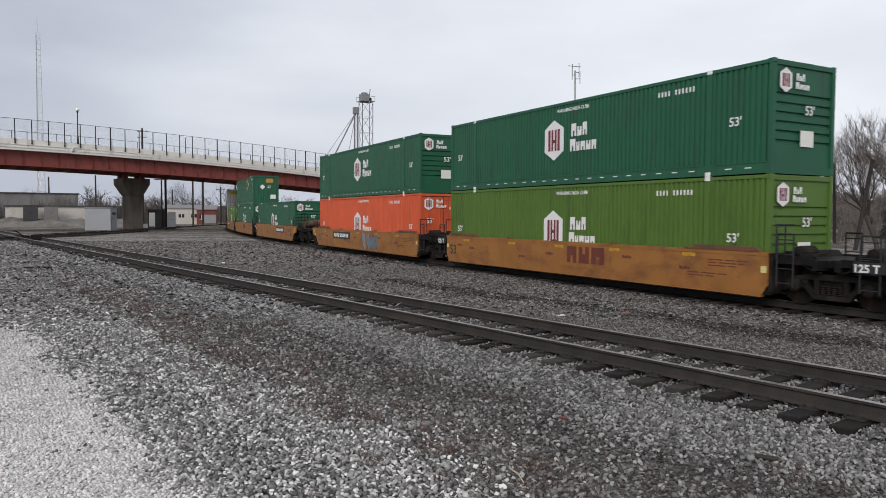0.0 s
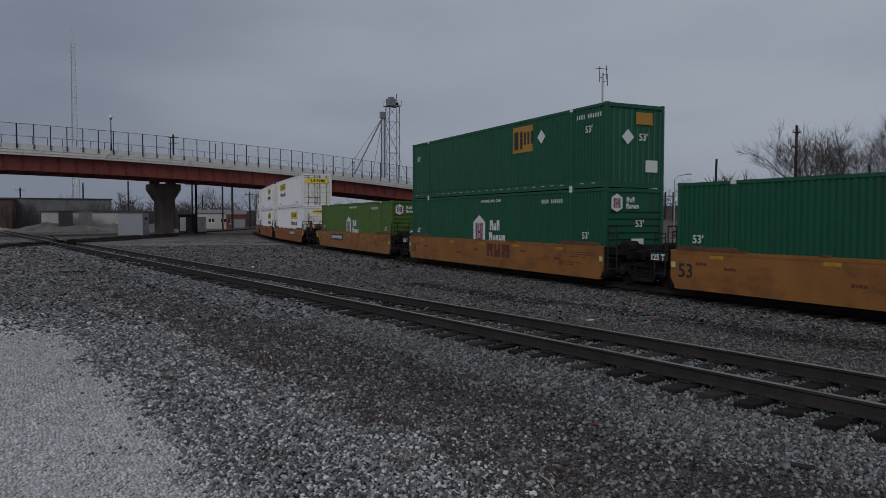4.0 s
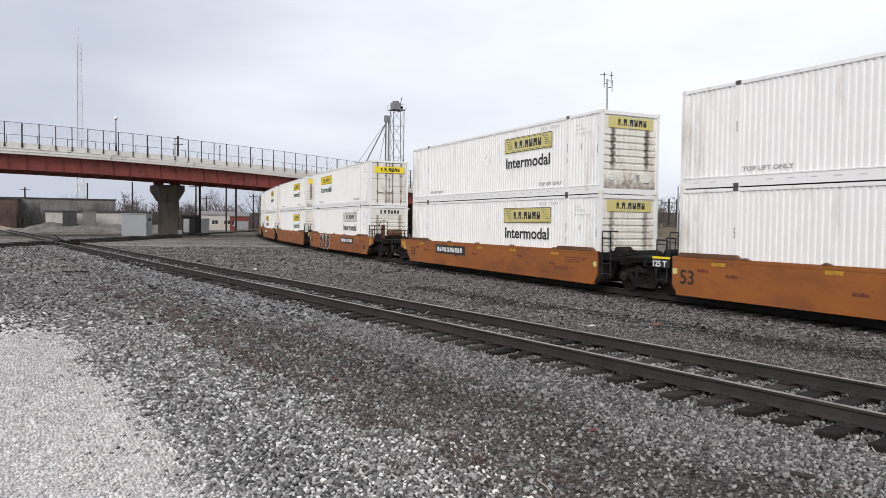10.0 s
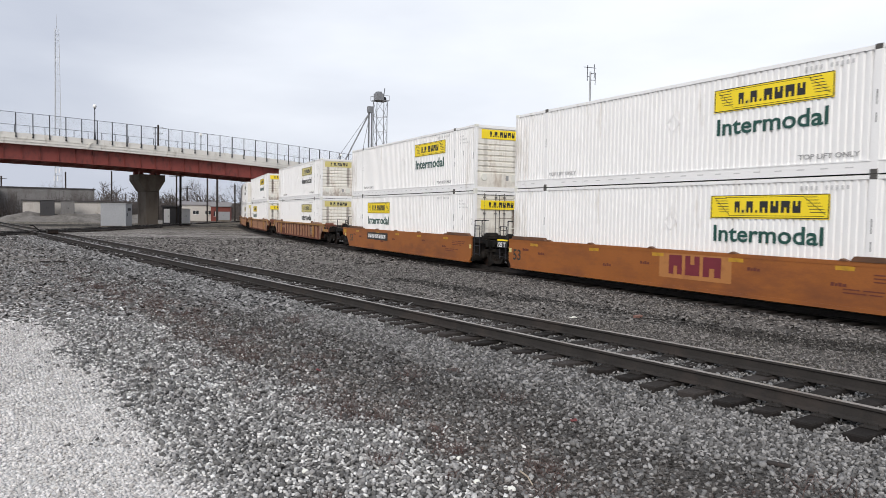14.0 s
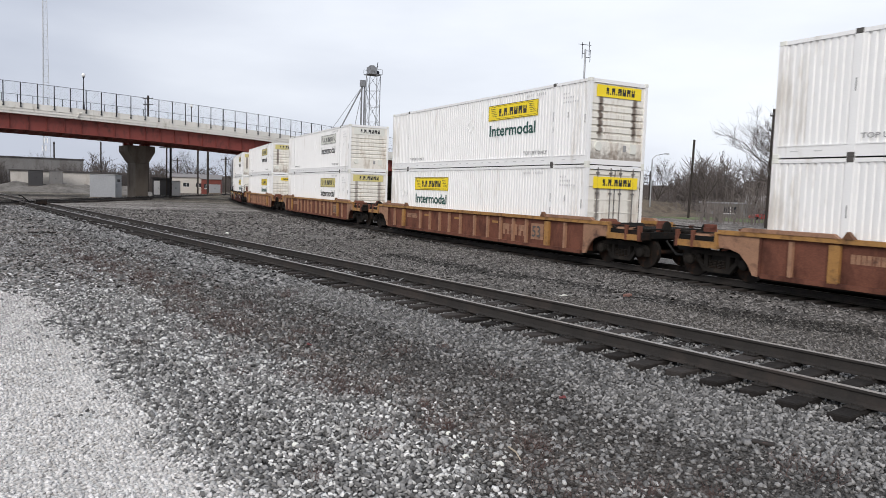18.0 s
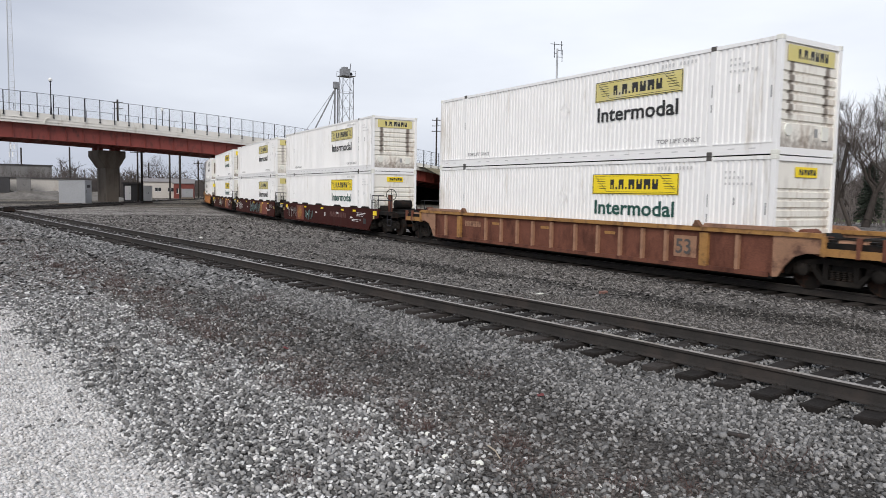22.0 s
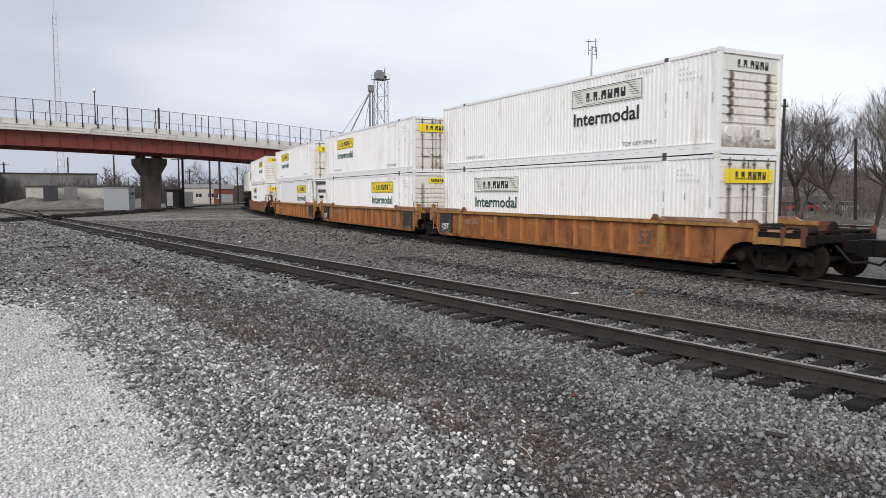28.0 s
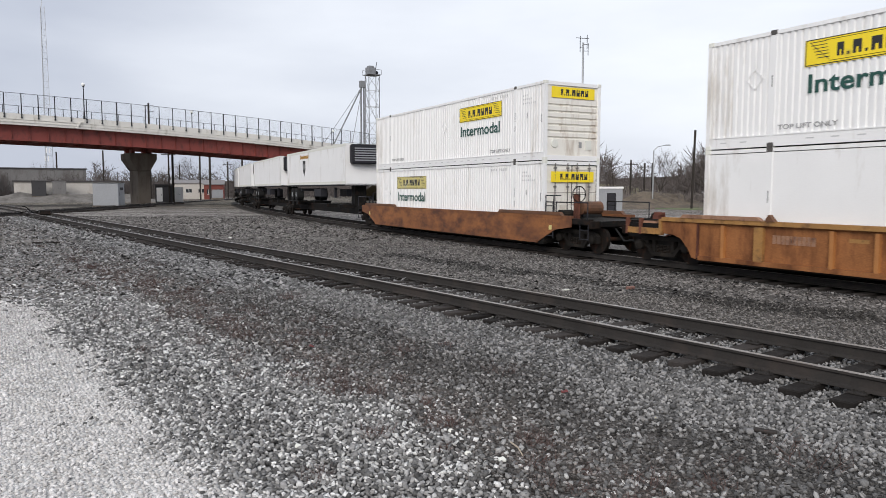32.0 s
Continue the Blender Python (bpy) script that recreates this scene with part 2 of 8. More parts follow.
RUST = (0.10, 0.045, 0.025)
M = {
    "white_paint": mat("white_paint", (0.83, 0.828, 0.82), 0.5, spread=0.04, scale=1.0, bump=0.05, dirt=(0.42, 0.37, 0.30), dirt_amount=0.12, dirt_scale=1.2, streak=6),
    "white_end": mat("white_end", (0.79, 0.765, 0.70), 0.55, spread=0.08, scale=1.5, bump=0.05, dirt=(0.30, 0.19, 0.11), dirt_amount=0.35, dirt_scale=1.4, streak=5),
    "green_paint": mat("green_paint", (0.0105, 0.089, 0.043), 0.5, spread=0.15, scale=1.2, bump=0.05, dirt=(0.02, 0.055, 0.035), dirt_amount=0.25, dirt_scale=2.0, streak=6),
    "lime_paint": mat("lime_paint", (0.076, 0.146, 0.021), 0.5, spread=0.15, scale=1.2, bump=0.05, dirt=(0.038, 0.080, 0.016), dirt_amount=0.3, dirt_scale=2.5, streak=8),
    "red_orange": mat("red_orange", (0.58, 0.092, 0.030), 0.5, spread=0.12, scale=1.2, bump=0.05, dirt=(0.40, 0.085, 0.035), dirt_amount=0.3, streak=6),
    "well_yellow": mat("well_yellow", (0.285, 0.120, 0.026), 0.5, spread=0.3, scale=0.9, bump=0.1, dirt=(0.135, 0.052, 0.020), dirt_amount=0.45, dirt_scale=0.8, streak=0.6),
    "well_orange": mat("well_orange", (0.285, 0.093, 0.0175), 0.55, spread=0.22, scale=0.7, bump=0.1, dirt=(0.17, 0.055, 0.018), dirt_amount=0.5, dirt_scale=0.5, streak=0.4),
    "well_rusty": mat("well_rusty", (0.27, 0.105, 0.034), 0.7, spread=0.3, scale=0.8, bump=0.15, dirt=(0.085, 0.032, 0.018), dirt_amount=0.75, dirt_scale=0.9, streak=0.5),
    "rust_side": mat("rust_side", (0.150, 0.062, 0.042), 0.75, spread=0.4, scale=1.8, bump=0.2, dirt=(0.050, 0.022, 0.017), dirt_amount=0.45, dirt_scale=1.6, streak=2.5),
    "rib_orange": mat("rib_orange", (0.285, 0.120, 0.047), 0.7, spread=0.35, scale=1.6, bump=0.2, dirt=(0.085, 0.032, 0.018), dirt_amount=0.5, dirt_scale=1.5, streak=2.5),
    "rust_bright": mat("rust_bright", (0.15, 0.045, 0.026), 0.8, spread=0.3, scale=4, bump=0.2, dirt=(0.08, 0.03, 0.02), dirt_amount=0.4),
    "panel_black": mat("panel_black", (0.022, 0.020, 0.020), 0.6, spread=0.3, scale=3, bump=0.1, dirt=(0.075, 0.055, 0.045), dirt_amount=0.35, dirt_scale=2.0, streak=2),
    "rib_tan": mat("rib_tan", (0.30, 0.165, 0.10), 0.7, spread=0.3, scale=2.5, bump=0.1, dirt=(0.09, 0.042, 0.028), dirt_amount=0.42, dirt_scale=3.0),
    "panel_orange": mat("panel_orange", (0.40, 0.17, 0.05), 0.6, spread=0.15, scale=2, bump=0.05, dirt=(0.25, 0.09, 0.03), dirt_amount=0.3),
    "panel_red": mat("panel_red", (0.17, 0.04, 0.02), 0.6, spread=0.15, scale=2, bump=0.05),
    "spray_blue": mat("spray_blue", (0.32, 0.40, 0.48), 0.6, spread=0.15),
    "spray_teal": mat("spray_teal", (0.16, 0.30, 0.30), 0.6, spread=0.2),
    "chord_yellow": mat("chord_yellow", (0.33, 0.17, 0.050), 0.65, spread=0.3, scale=2.5, bump=0.1, dirt=(0.085, 0.040, 0.020), dirt_amount=0.42, dirt_scale=2.6),
    "oxide_red": mat("oxide_red", (0.045, 0.0115, 0.0095), 0.75, spread=0.3, scale=1.5, bump=0.1, dirt=(0.05, 0.022, 0.018), dirt_amount=0.4, dirt_scale=1.0, streak=3),
    "black_iron": mat("black_iron", (0.010, 0.0095, 0.009), 0.7, spread=0.3, bump=0.2, dirt=(0.035, 0.02, 0.014), dirt_amount=0.3),
    "wheel_steel": mat("wheel_steel", (0.019, 0.016, 0.014), 0.65, metal=0.2, spread=0.3, bump=0.1, dirt=RUST, dirt_amount=0.3),
    "rail_side": mat("rail_side", (0.037, 0.034, 0.032), 0.75, spread=0.25, bump=0.2, dirt=(0.055, 0.045, 0.040), dirt_amount=0.4),
    "rail_head": mat("rail_head", (0.30, 0.275, 0.255), 0.40, metal=0.6, spread=0.15, scale=2, bump=0.05, dirt=(0.13, 0.10, 0.085), dirt_amount=0.4),
    "tie_wood": mat("tie_wood", (0.033, 0.029, 0.027), 0.85, spread=0.5, scale=4, fine=30, bump=0.5, per="object"),
    "concrete": mat("concrete", (0.17, 0.145, 0.12), 0.85, spread=0.18, scale=0.6, fine=12, bump=0.2, dirt=(0.07, 0.055, 0.045), dirt_amount=0.5, dirt_scale=0.5, streak=3),
    "parapet": mat("parapet", (0.72, 0.70, 0.65), 0.8, spread=0.08, scale=0.5, fine=10, bump=0.1, dirt=(0.45, 0.42, 0.36), dirt_amount=0.2, streak=2),
    "girder_red": mat("girder_red", (0.23, 0.05, 0.038), 0.6, spread=0.15, scale=0.4, fine=8, bump=0.1, dirt=(0.09, 0.03, 0.025), dirt_amount=0.35, streak=2),
    "underside": mat("underside", (0.07, 0.06, 0.06), 0.8),
    "dark_metal": mat("dark_metal", (0.03, 0.03, 0.035), 0.5, spread=0.2),
    "galvanised": mat("galvanised", (0.36, 0.37, 0.38), 0.45, metal=0.5, spread=0.15, scale=1.0, bump=0.05),
    "tower_steel": mat("tower_steel", (0.25, 0.255, 0.265), 0.55, metal=0.3, spread=0.2, scale=0.5, fine=4, bump=0.05, dirt=(0.08, 0.06, 0.05), dirt_amount=0.3),
    "pole_wood": mat("pole_wood", (0.042, 0.036, 0.032), 0.85, spread=0.3, streak=8),
    "bark": mat("bark", (0.062, 0.053, 0.047), 0.9, spread=0.35, fine=20, bump=0.4),
    "twig_grey": mat("twig_grey", (0.092, 0.078, 0.072), 0.95, spread=0.3, scale=0.2, fine=4, bump=0),
    "sign_yellow": mat("sign_yellow", (0.88, 0.67, 0.02), 0.5, spread=0.06, scale=1, dirt=(0.55, 0.43, 0.06), dirt_amount=0.08),
    "sign_faded": mat("sign_faded", (0.62, 0.54, 0.20), 0.55, spread=0.1, scale=1, dirt=(0.55, 0.52, 0.38), dirt_amount=0.4),
    "emblem_gold": mat("emblem_gold", (0.42, 0.22, 0.03), 0.5, spread=0.1, scale=1),
    "sign_white": mat("sign_white", (0.72, 0.72, 0.66), 0.55, spread=0.06),
    "ink_black": mat("ink_black", (0.02, 0.02, 0.02), 0.5, spread=0.2),
    "ink_green": mat("ink_green", (0.015, 0.075, 0.06), 0.5, spread=0.2),
    "ink_grey": mat("ink_grey", (0.30, 0.30, 0.30), 0.6, spread=0.2),
    "ink_dark": mat("ink_dark", (0.075, 0.07, 0.065), 0.7, spread=0.2),
    "truck_iron": mat("truck_iron", (0.017, 0.015, 0.0135), 0.85, spread=0.3, bump=0.2, dirt=(0.034, 0.028, 0.023), dirt_amount=0.35, dirt_scale=3.0),
    "ledge_brown": mat("ledge_brown", (0.13, 0.058, 0.028), 0.75, spread=0.3, scale=2, bump=0.2, dirt=(0.06, 0.035, 0.022), dirt_amount=0.4),
    "panel_dim": mat("panel_dim", (0.085, 0.030, 0.024), 0.7, spread=0.3),
    "ink_bar": mat("ink_bar", (0.16, 0.15, 0.14), 0.6, spread=0.3, dirt=(0.07, 0.05, 0.04), dirt_amount=0.4),
    "amber": mat("amber", (0.50, 0.27, 0.018), 0.5, spread=0.15, scale=2, dirt=(0.22, 0.12, 0.02), dirt_amount=0.4),
    "ink_pale": mat("ink_pale", (0.56, 0.56, 0.56), 0.6, spread=0.15),
    "ink_maroon": mat("ink_maroon", (0.16, 0.02, 0.03), 0.5, spread=0.2),
    "ink_rust": mat("ink_rust", (0.125, 0.03, 0.018), 0.6, spread=0.3),
    "ink_white": mat("ink_white", (0.72, 0.72, 0.72), 0.55, spread=0.1),
    "glow_globe": mat("glow_globe", (0.8, 0.8, 0.78), 0.3, spread=0.03),
    "rubber": mat("rubber", (0.02, 0.02, 0.02), 0.85),
}


# ------------------------------------------------------------------ mesh helpers
def link(name, bm, material, parent=None, label="", smooth=False):
    me = bpy.data.meshes.new(name)
    bm.to_mesh(me)
    bm.free()
    me.materials.append(material)
    if smooth:
        me.polygons.foreach_set("use_smooth", [True] * len(me.polygons))
    ob = new(name, me)
    if parent is not None:
        ob.parent = parent
    if label:
        ob["label"] = label
    return ob


def part(name, bm, material, parent, label="", smooth=False):
    return link(name, bm, material, parent, label, smooth)


def thing(name, label, category, group="", kind="", at=None):
    ob = new(name)
    ob.empty_display_size = 0.3
    if at is not None:
        ob.matrix_basis = at
    return tagged(ob, label, category, group, kind)


def box(bm, x0, x1, y0, y1, z0, z1):
    vs = [bm.verts.new((x, y, z)) for x in (x0, x1) for y in (y0, y1) for z in (z0, z1)]
    for f in ((0, 1, 3, 2), (4, 6, 7, 5), (0, 4, 5, 1), (2, 3, 7, 6), (0, 2, 6, 4), (1, 5, 7, 3)):
        bm.faces.new([vs[i] for i in f])
    return vs


def boxes(*dims):
    bm = bmesh.new()
    for d in dims:
        box(bm, *d)
    return bm


def prism(bm, outline, a, b, axis="y"):
    """Extrudes a closed outline of 2D points from a to b along an axis."""
    def put(p, w):
        return {"y": (p[0], w, p[1]), "x": (w, p[0], p[1]), "z": (p[0], p[1], w)}[axis]
    lo, hi = [bm.verts.new(put(p, a)) for p in outline], [bm.verts.new(put(p, b)) for p in outline]
    n = len(outline)
    faces = [bm.faces.new(lo), bm.faces.new(hi[::-1])]
    faces += [bm.faces.new((lo[i], hi[i], hi[(i + 1) % n], lo[(i + 1) % n])) for i in range(n)]
    bmesh.ops.recalc_face_normals(bm, faces=faces)


def rod(bm, p, q, r, n=6, r2=None):
    """A round bar from p to q, tapering to r2."""
    p, q = Vector(p), Vector(q)
    d = (q - p)
    if d.length < 1e-6:
        return
    z = d.normalized()
    x = z.orthogonal().normalized()
    y = z.cross(x)
    r2 = r if r2 is None else r2
    lo = [bm.verts.new(p + (x * math.cos(6.28318 * i / n) + y * math.sin(6.28318 * i / n)) * r) for i in range(n)]
    hi = [bm.verts.new(q + (x * math.cos(6.28318 * i / n) + y * math.sin(6.28318 * i / n)) * r2) for i in range(n)]
    for i in range(n):
        bm.faces.new((lo[i], lo[(i + 1) % n], hi[(i + 1) % n], hi[i]))
    bm.faces.new(lo[::-1])
    bm.faces.new(hi)


def rods(*segs, n=6):
    bm = bmesh.new()
    for p, q, r in segs:
        rod(bm, p, q, r, n)
    return bm


def lathe(bm, profile, centre, axis="y", n=20):
    """Turns a profile of (radius, along) about an axis through centre."""
    rings = []
    for r, w in profile:
        ring = []
        for i in range(n):
            c, s = r * math.cos(6.28318 * i / n), r * math.sin(6.28318 * i / n)
            o = {"y": (c, w, s), "z": (c, s, w), "x": (w, c, s)}[axis]
            ring.append(bm.verts.new(Vector(centre) + Vector(o)))
        rings.append(ring)
    faces = []
    for a, b in zip(rings, rings[1:]):
        faces += [bm.faces.new((a[i], a[(i + 1) % n], b[(i + 1) % n], b[i])) for i in range(n)]
    faces += [bm.faces.new(rings[0][::-1]), bm.faces.new(rings[-1])]
    bmesh.ops.recalc_face_normals(bm, faces=faces)


def lettering(text, size, width=None, depth=0.004, bold=0.0):
    """Letters as a mesh in the x-z plane, facing -y, starting at x = 0 on the base line; width: its length in metres."""
    cu = bpy.data.curves.new("letters", "FONT")
    cu.body, cu.size, cu.extrude, cu.offset = text, size, depth / 2, bold
    cu.resolution_u = 3
    ob = new("letters", cu)
    bpy.context.view_layer.update()
    me = bpy.data.meshes.new_from_object(ob.evaluated_get(bpy.context.evaluated_depsgraph_get()))
    bpy.data.objects.remove(ob)
    co = np.empty(len(me.vertices) * 3)
    me.vertices.foreach_get("co", co)
    co = co.reshape(-1, 3)
    k = 1.0 if width is None else width / (co[:, 0].max() - co[:, 0].min())
    res = np.stack([(co[:, 0] - co[:, 0].min()) * k, -co[:, 2], co[:, 1]], 1)
    me.vertices.foreach_set("co", res.ravel())
    me.update()
    return me


def stamped(name, me, material, parent, m, label=""):
    """A mesh of letters set on a thing; the mesh is shared."""
    if not me.materials:
        me.materials.append(material)
    ob = new(name, me)
    if me.materials[0] != material:
        ob.material_slots[0].link = "OBJECT"
        ob.material_slots[0].material = material
    ob.parent, ob.matrix_basis = parent, m
    if label:
        ob["label"] = label
    ob["kind"] = "stuff"
    return ob


FRONT_END = pose(0, 0, 0, 0, 0, 90)   # letters on the leading end, which faces +x


def rust_streaks(m):
    """Dark rust run down two lines of an end wall's ribs, and a dirty foot, stronger on some boxes than on others."""
    n, l = m.node_tree.nodes, m.node_tree.links
    b = n["Principled BSDF"]
    base = b.inputs["Base Color"].links[0].from_socket
    tc, info = n.new("ShaderNodeTexCoord"), n.new("ShaderNodeObjectInfo")
    sep = n.new("ShaderNodeSeparateXYZ")
    l.new(tc.outputs["Object"], sep.inputs[0])

    def op(kind, a, b2=0.0, c=0.0):
        q = n.new("ShaderNodeMath")
        q.operation = kind
        for i, v in enumerate((a, b2, c)):
            if isinstance(v, (int, float)):
                q.inputs[i].default_value = v
            else:
                l.new(v, q.inputs[i])
        return q.outputs[0]

    def ramp_of(v, a, c):
        q = n.new("ShaderNodeMapRange")
        q.interpolation_type = "SMOOTHSTEP"
        l.new(v, q.inputs["Value"])
        q.inputs["From Min"].default_value, q.inputs["From Max"].default_value = a, c
        return q.outputs["Result"]
    ns = n.new("ShaderNodeTexNoise")
    ns.inputs["Scale"].default_value, ns.inputs["Detail"].default_value = 7.0, 5.0
    l.new(tc.outputs["Object"], ns.inputs["Vector"])
    off = op("ABSOLUTE", op("SUBTRACT", op("ABSOLUTE", sep.outputs["Y"]), 0.76))
    off = op("ADD", off, op("MULTIPLY_ADD", ns.outputs["Fac"], 0.16, -0.08))
    line = op("MULTIPLY", ramp_of(off, 0.16, 0.03), op("MULTIPLY", ramp_of(sep.outputs["Z"], 0.7, 1.1), ramp_of(sep.outputs["Z"], 2.5, 2.2)))
    foot = op("MULTIPLY", ramp_of(op("ADD", sep.outputs["Z"], op("MULTIPLY_ADD", ns.outputs["Fac"], 1.2, -0.6)), 0.75, 0.10), 0.8)
    amount = op("MULTIPLY", op("MAXIMUM", line, foot), op("MAXIMUM", op("MULTIPLY_ADD", info.outputs["Random"], 1.4, -0.35), 0.0))
    mx = n.new("ShaderNodeMixRGB")
    l.new(amount, mx.inputs[0])
    l.new(base, mx.inputs[1])
    mx.inputs[2].default_value = (0.085, 0.05, 0.028, 1)
    l.new(mx.outputs["Color"], b.inputs["Base Color"])


rust_streaks(M["white_end"])
for key in ("black_iron", "wheel_steel", "rubber", "tie_wood", "rail_side", "bark", "underside", "concrete", "pole_wood", "dark_metal", "truck_iron", "oxide_red", "rust_side", "rib_orange"):
    M[key].node_tree.nodes["Principled BSDF"].inputs["Specular IOR Level"].default_value = 0.12


# ------------------------------------------------------------------ ground
def main_circle():
    """Centre and radius of the main track's bend."""
    (ax, ay, _), (bx, by, _), (cx, cy, _) = track_at(0), track_at(60), track_at(120)
    d = 2 * (ax * (by - cy) + bx * (cy - ay) + cx * (ay - by))
    ux = ((ax * ax + ay * ay) * (by - cy) + (bx * bx + by * by) * (cy - ay) + (cx * cx + cy * cy) * (ay - by)) / d
    uy = ((ax * ax + ay * ay) * (cx - bx) + (bx * bx + by * by) * (ax - cx) + (cx * cx + cy * cy) * (bx - ax)) / d
    return ux, uy, math.hypot(ax - ux, ay - uy)


def ground_material():
    """Gravel lot: pale limestone fines near the lot, grey ballast by the track, brown weedy strip, dark cinders; by
    place on the plan, with shade painted in under the train and between stones.
    """
    m = bpy.data.materials.new("ground")
    m.use_nodes = True
    n, l = m.node_tree.nodes, m.node_tree.links
    b = n["Principled BSDF"]
    b.inputs["Roughness"].default_value, b.inputs["Specular IOR Level"].default_value = 0.95, 0.1
    tc = n.new("ShaderNodeNewGeometry")
    sep = n.new("ShaderNodeSeparateXYZ")
    l.new(tc.outputs["Position"], sep.inputs[0])

    def math_node(op, a, b2, c=None):
        q = n.new("ShaderNodeMath")
        q.operation = op
        for i, v in enumerate((a, b2, c)):
            if v is None:
                continue
            if isinstance(v, (int, float)):
                q.inputs[i].default_value = v
            else:
                l.new(v, q.inputs[i])
        return q.outputs[0]

    def noise_node(scale, detail=4.0, rough=0.55):
        q = n.new("ShaderNodeTexNoise")
        q.inputs["Scale"].default_value, q.inputs["Detail"].default_value, q.inputs["Roughness"].default_value = scale, detail, rough
        l.new(tc.outputs["Position"], q.inputs["Vector"])
        return q.outputs["Fac"]

    def mix(fac, c1, c2):
        q = n.new("ShaderNodeMixRGB")
        l.new(fac, q.inputs[0])
        for i, c in ((1, c1), (2, c2)):
            if isinstance(c, tuple):
                q.inputs[i].default_value = (*c, 1)
            else:
                l.new(c, q.inputs[i])
        return q.outputs["Color"]

    def band(v, a, b2):
        q = n.new("ShaderNodeMapRange")
        q.interpolation_type = "SMOOTHSTEP"
        l.new(v, q.inputs["Value"])
        q.inputs["From Min"].default_value, q.inputs["From Max"].default_value = a, b2
        return q.outputs["Result"]
    # distance from the near track's centre line, positive on the far side
    c, s = math.cos(NEAR_YAW), math.sin(NEAR_YAW)
    across = math_node("ADD", math_node("MULTIPLY", sep.outputs["X"], c), math_node("MULTIPLY", sep.outputs["Y"], s))
    across = math_node("SUBTRACT", across, NEAR_TRACK[0] * c + NEAR_TRACK[1] * s)
    wob = math_node("MULTIPLY_ADD", noise_node(0.6, 5), 1.4, -0.7)
    wob2 = math_node("MULTIPLY_ADD", noise_node(1.5, 5), 0.9, -0.45)
    w = math_node("ADD", across, wob)
    w2 = math_node("ADD", across, wob2)
    far = band(sep.outputs["Y"], 24, 48)
    pebble = noise_node(34, 3, 0.7)
    grain = noise_node(7, 6, 0.65)

    def lifted(c1, c2, src, lo=0.36, hi=0.64):
        return mix(band(src, lo, hi), c1, c2)
    along = math_node("ADD", math_node("MULTIPLY", sep.outputs["X"], -s), math_node("MULTIPLY", sep.outputs["Y"], c))
    along = math_node("ADD", along, math_node("MULTIPLY_ADD", noise_node(0.35, 5), 9.0, -4.5))
    lot = lifted((0.30, 0.293, 0.28), (0.75, 0.74, 0.72), pebble)
    # ballast, cinder and brown bases darkened to stand for shade between the stones
    ballast = lifted((0.018, 0.0175, 0.017), (0.09, 0.088, 0.086), pebble)
    dark = lifted((0.025, 0.024, 0.023), (0.12, 0.115, 0.11), pebble)
    brown = lifted((0.038, 0.034, 0.031), (0.15, 0.135, 0.125), pebble)
    yard = lifted((0.030, 0.0285, 0.027), (0.22, 0.21, 0.20), noise_node(13, 4, 0.75))
    waste = mix(band(noise_node(0.45, 6, 0.6), 0.42, 0.66), lifted((0.05, 0.044, 0.039), (0.19, 0.17, 0.15), pebble), lifted((0.13, 0.125, 0.115), (0.36, 0.35, 0.33), pebble))
    col = mix(band(w, -7.6, -6.6), lot, ballast)
    col = mix(math_node("MULTIPLY", math_node("MULTIPLY", band(w2, -5.5, -4.5), band(w2, -2.8, -3.6)), band(noise_node(0.9, 5), 0.30, 0.46)), col, brown)
    col = mix(math_node("MULTIPLY", band(w2, -4.0, -3.2), band(w2, -2.2, -3.0)), col, dark)
    col = mix(math_node("MULTIPLY", band(along, 11.0, 19.0), band(w2, -2.6, -3.6)), col, waste)
    col = mix(band(w2, 1.5, 1.9), col, yard)
    col = mix(math_node("MULTIPLY", math_node("MULTIPLY", band(w2, 4.4, 5.4), band(w2, 6.9, 6.0)), band(noise_node(0.5, 4), 0.35, 0.55)), col, dark)
    col = mix(far, col, mix(band(noise_node(0.22, 6, 0.7), 0.43, 0.57), lifted((0.044, 0.039, 0.036), (0.25, 0.228, 0.210), noise_node(2.2, 8, 0.8), 0.45, 0.56), lifted((0.095, 0.088, 0.081), (0.38, 0.357, 0.333), noise_node(2.6, 8, 0.8), 0.45, 0.56)))
    col = mix(band(sep.outputs["Y"], 70, 110), col, mix(band(noise_node(0.09, 6, 0.7), 0.42, 0.60), lifted((0.034, 0.030, 0.026), (0.13, 0.115, 0.098), noise_node(0.9, 8, 0.8), 0.45, 0.56), lifted((0.085, 0.075, 0.06), (0.25, 0.225, 0.185), noise_node(0.9, 8, 0.8), 0.45, 0.56)))
    l.new(col, b.inputs["Base Color"])
    # dark ballast along the main track, with the train's shade painted into its colour
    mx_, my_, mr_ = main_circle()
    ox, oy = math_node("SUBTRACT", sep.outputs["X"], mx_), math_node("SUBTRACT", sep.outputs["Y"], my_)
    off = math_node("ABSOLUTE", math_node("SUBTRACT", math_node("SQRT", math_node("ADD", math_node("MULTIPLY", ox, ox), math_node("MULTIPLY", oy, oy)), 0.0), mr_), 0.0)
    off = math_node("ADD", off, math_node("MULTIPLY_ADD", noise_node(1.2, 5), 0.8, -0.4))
    shaded_bed = band(off, 2.1, 1.5)
    col = mix(shaded_bed, col, lifted((0.014, 0.013, 0.012), (0.07, 0.065, 0.06), noise_node(13, 4, 0.75)))
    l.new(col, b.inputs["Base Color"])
    bp = n.new("ShaderNodeBump")
    bp.inputs["Strength"].default_value, bp.inputs["Distance"].default_value = 0.7, 0.03
    l.new(pebble, bp.inputs["Height"])
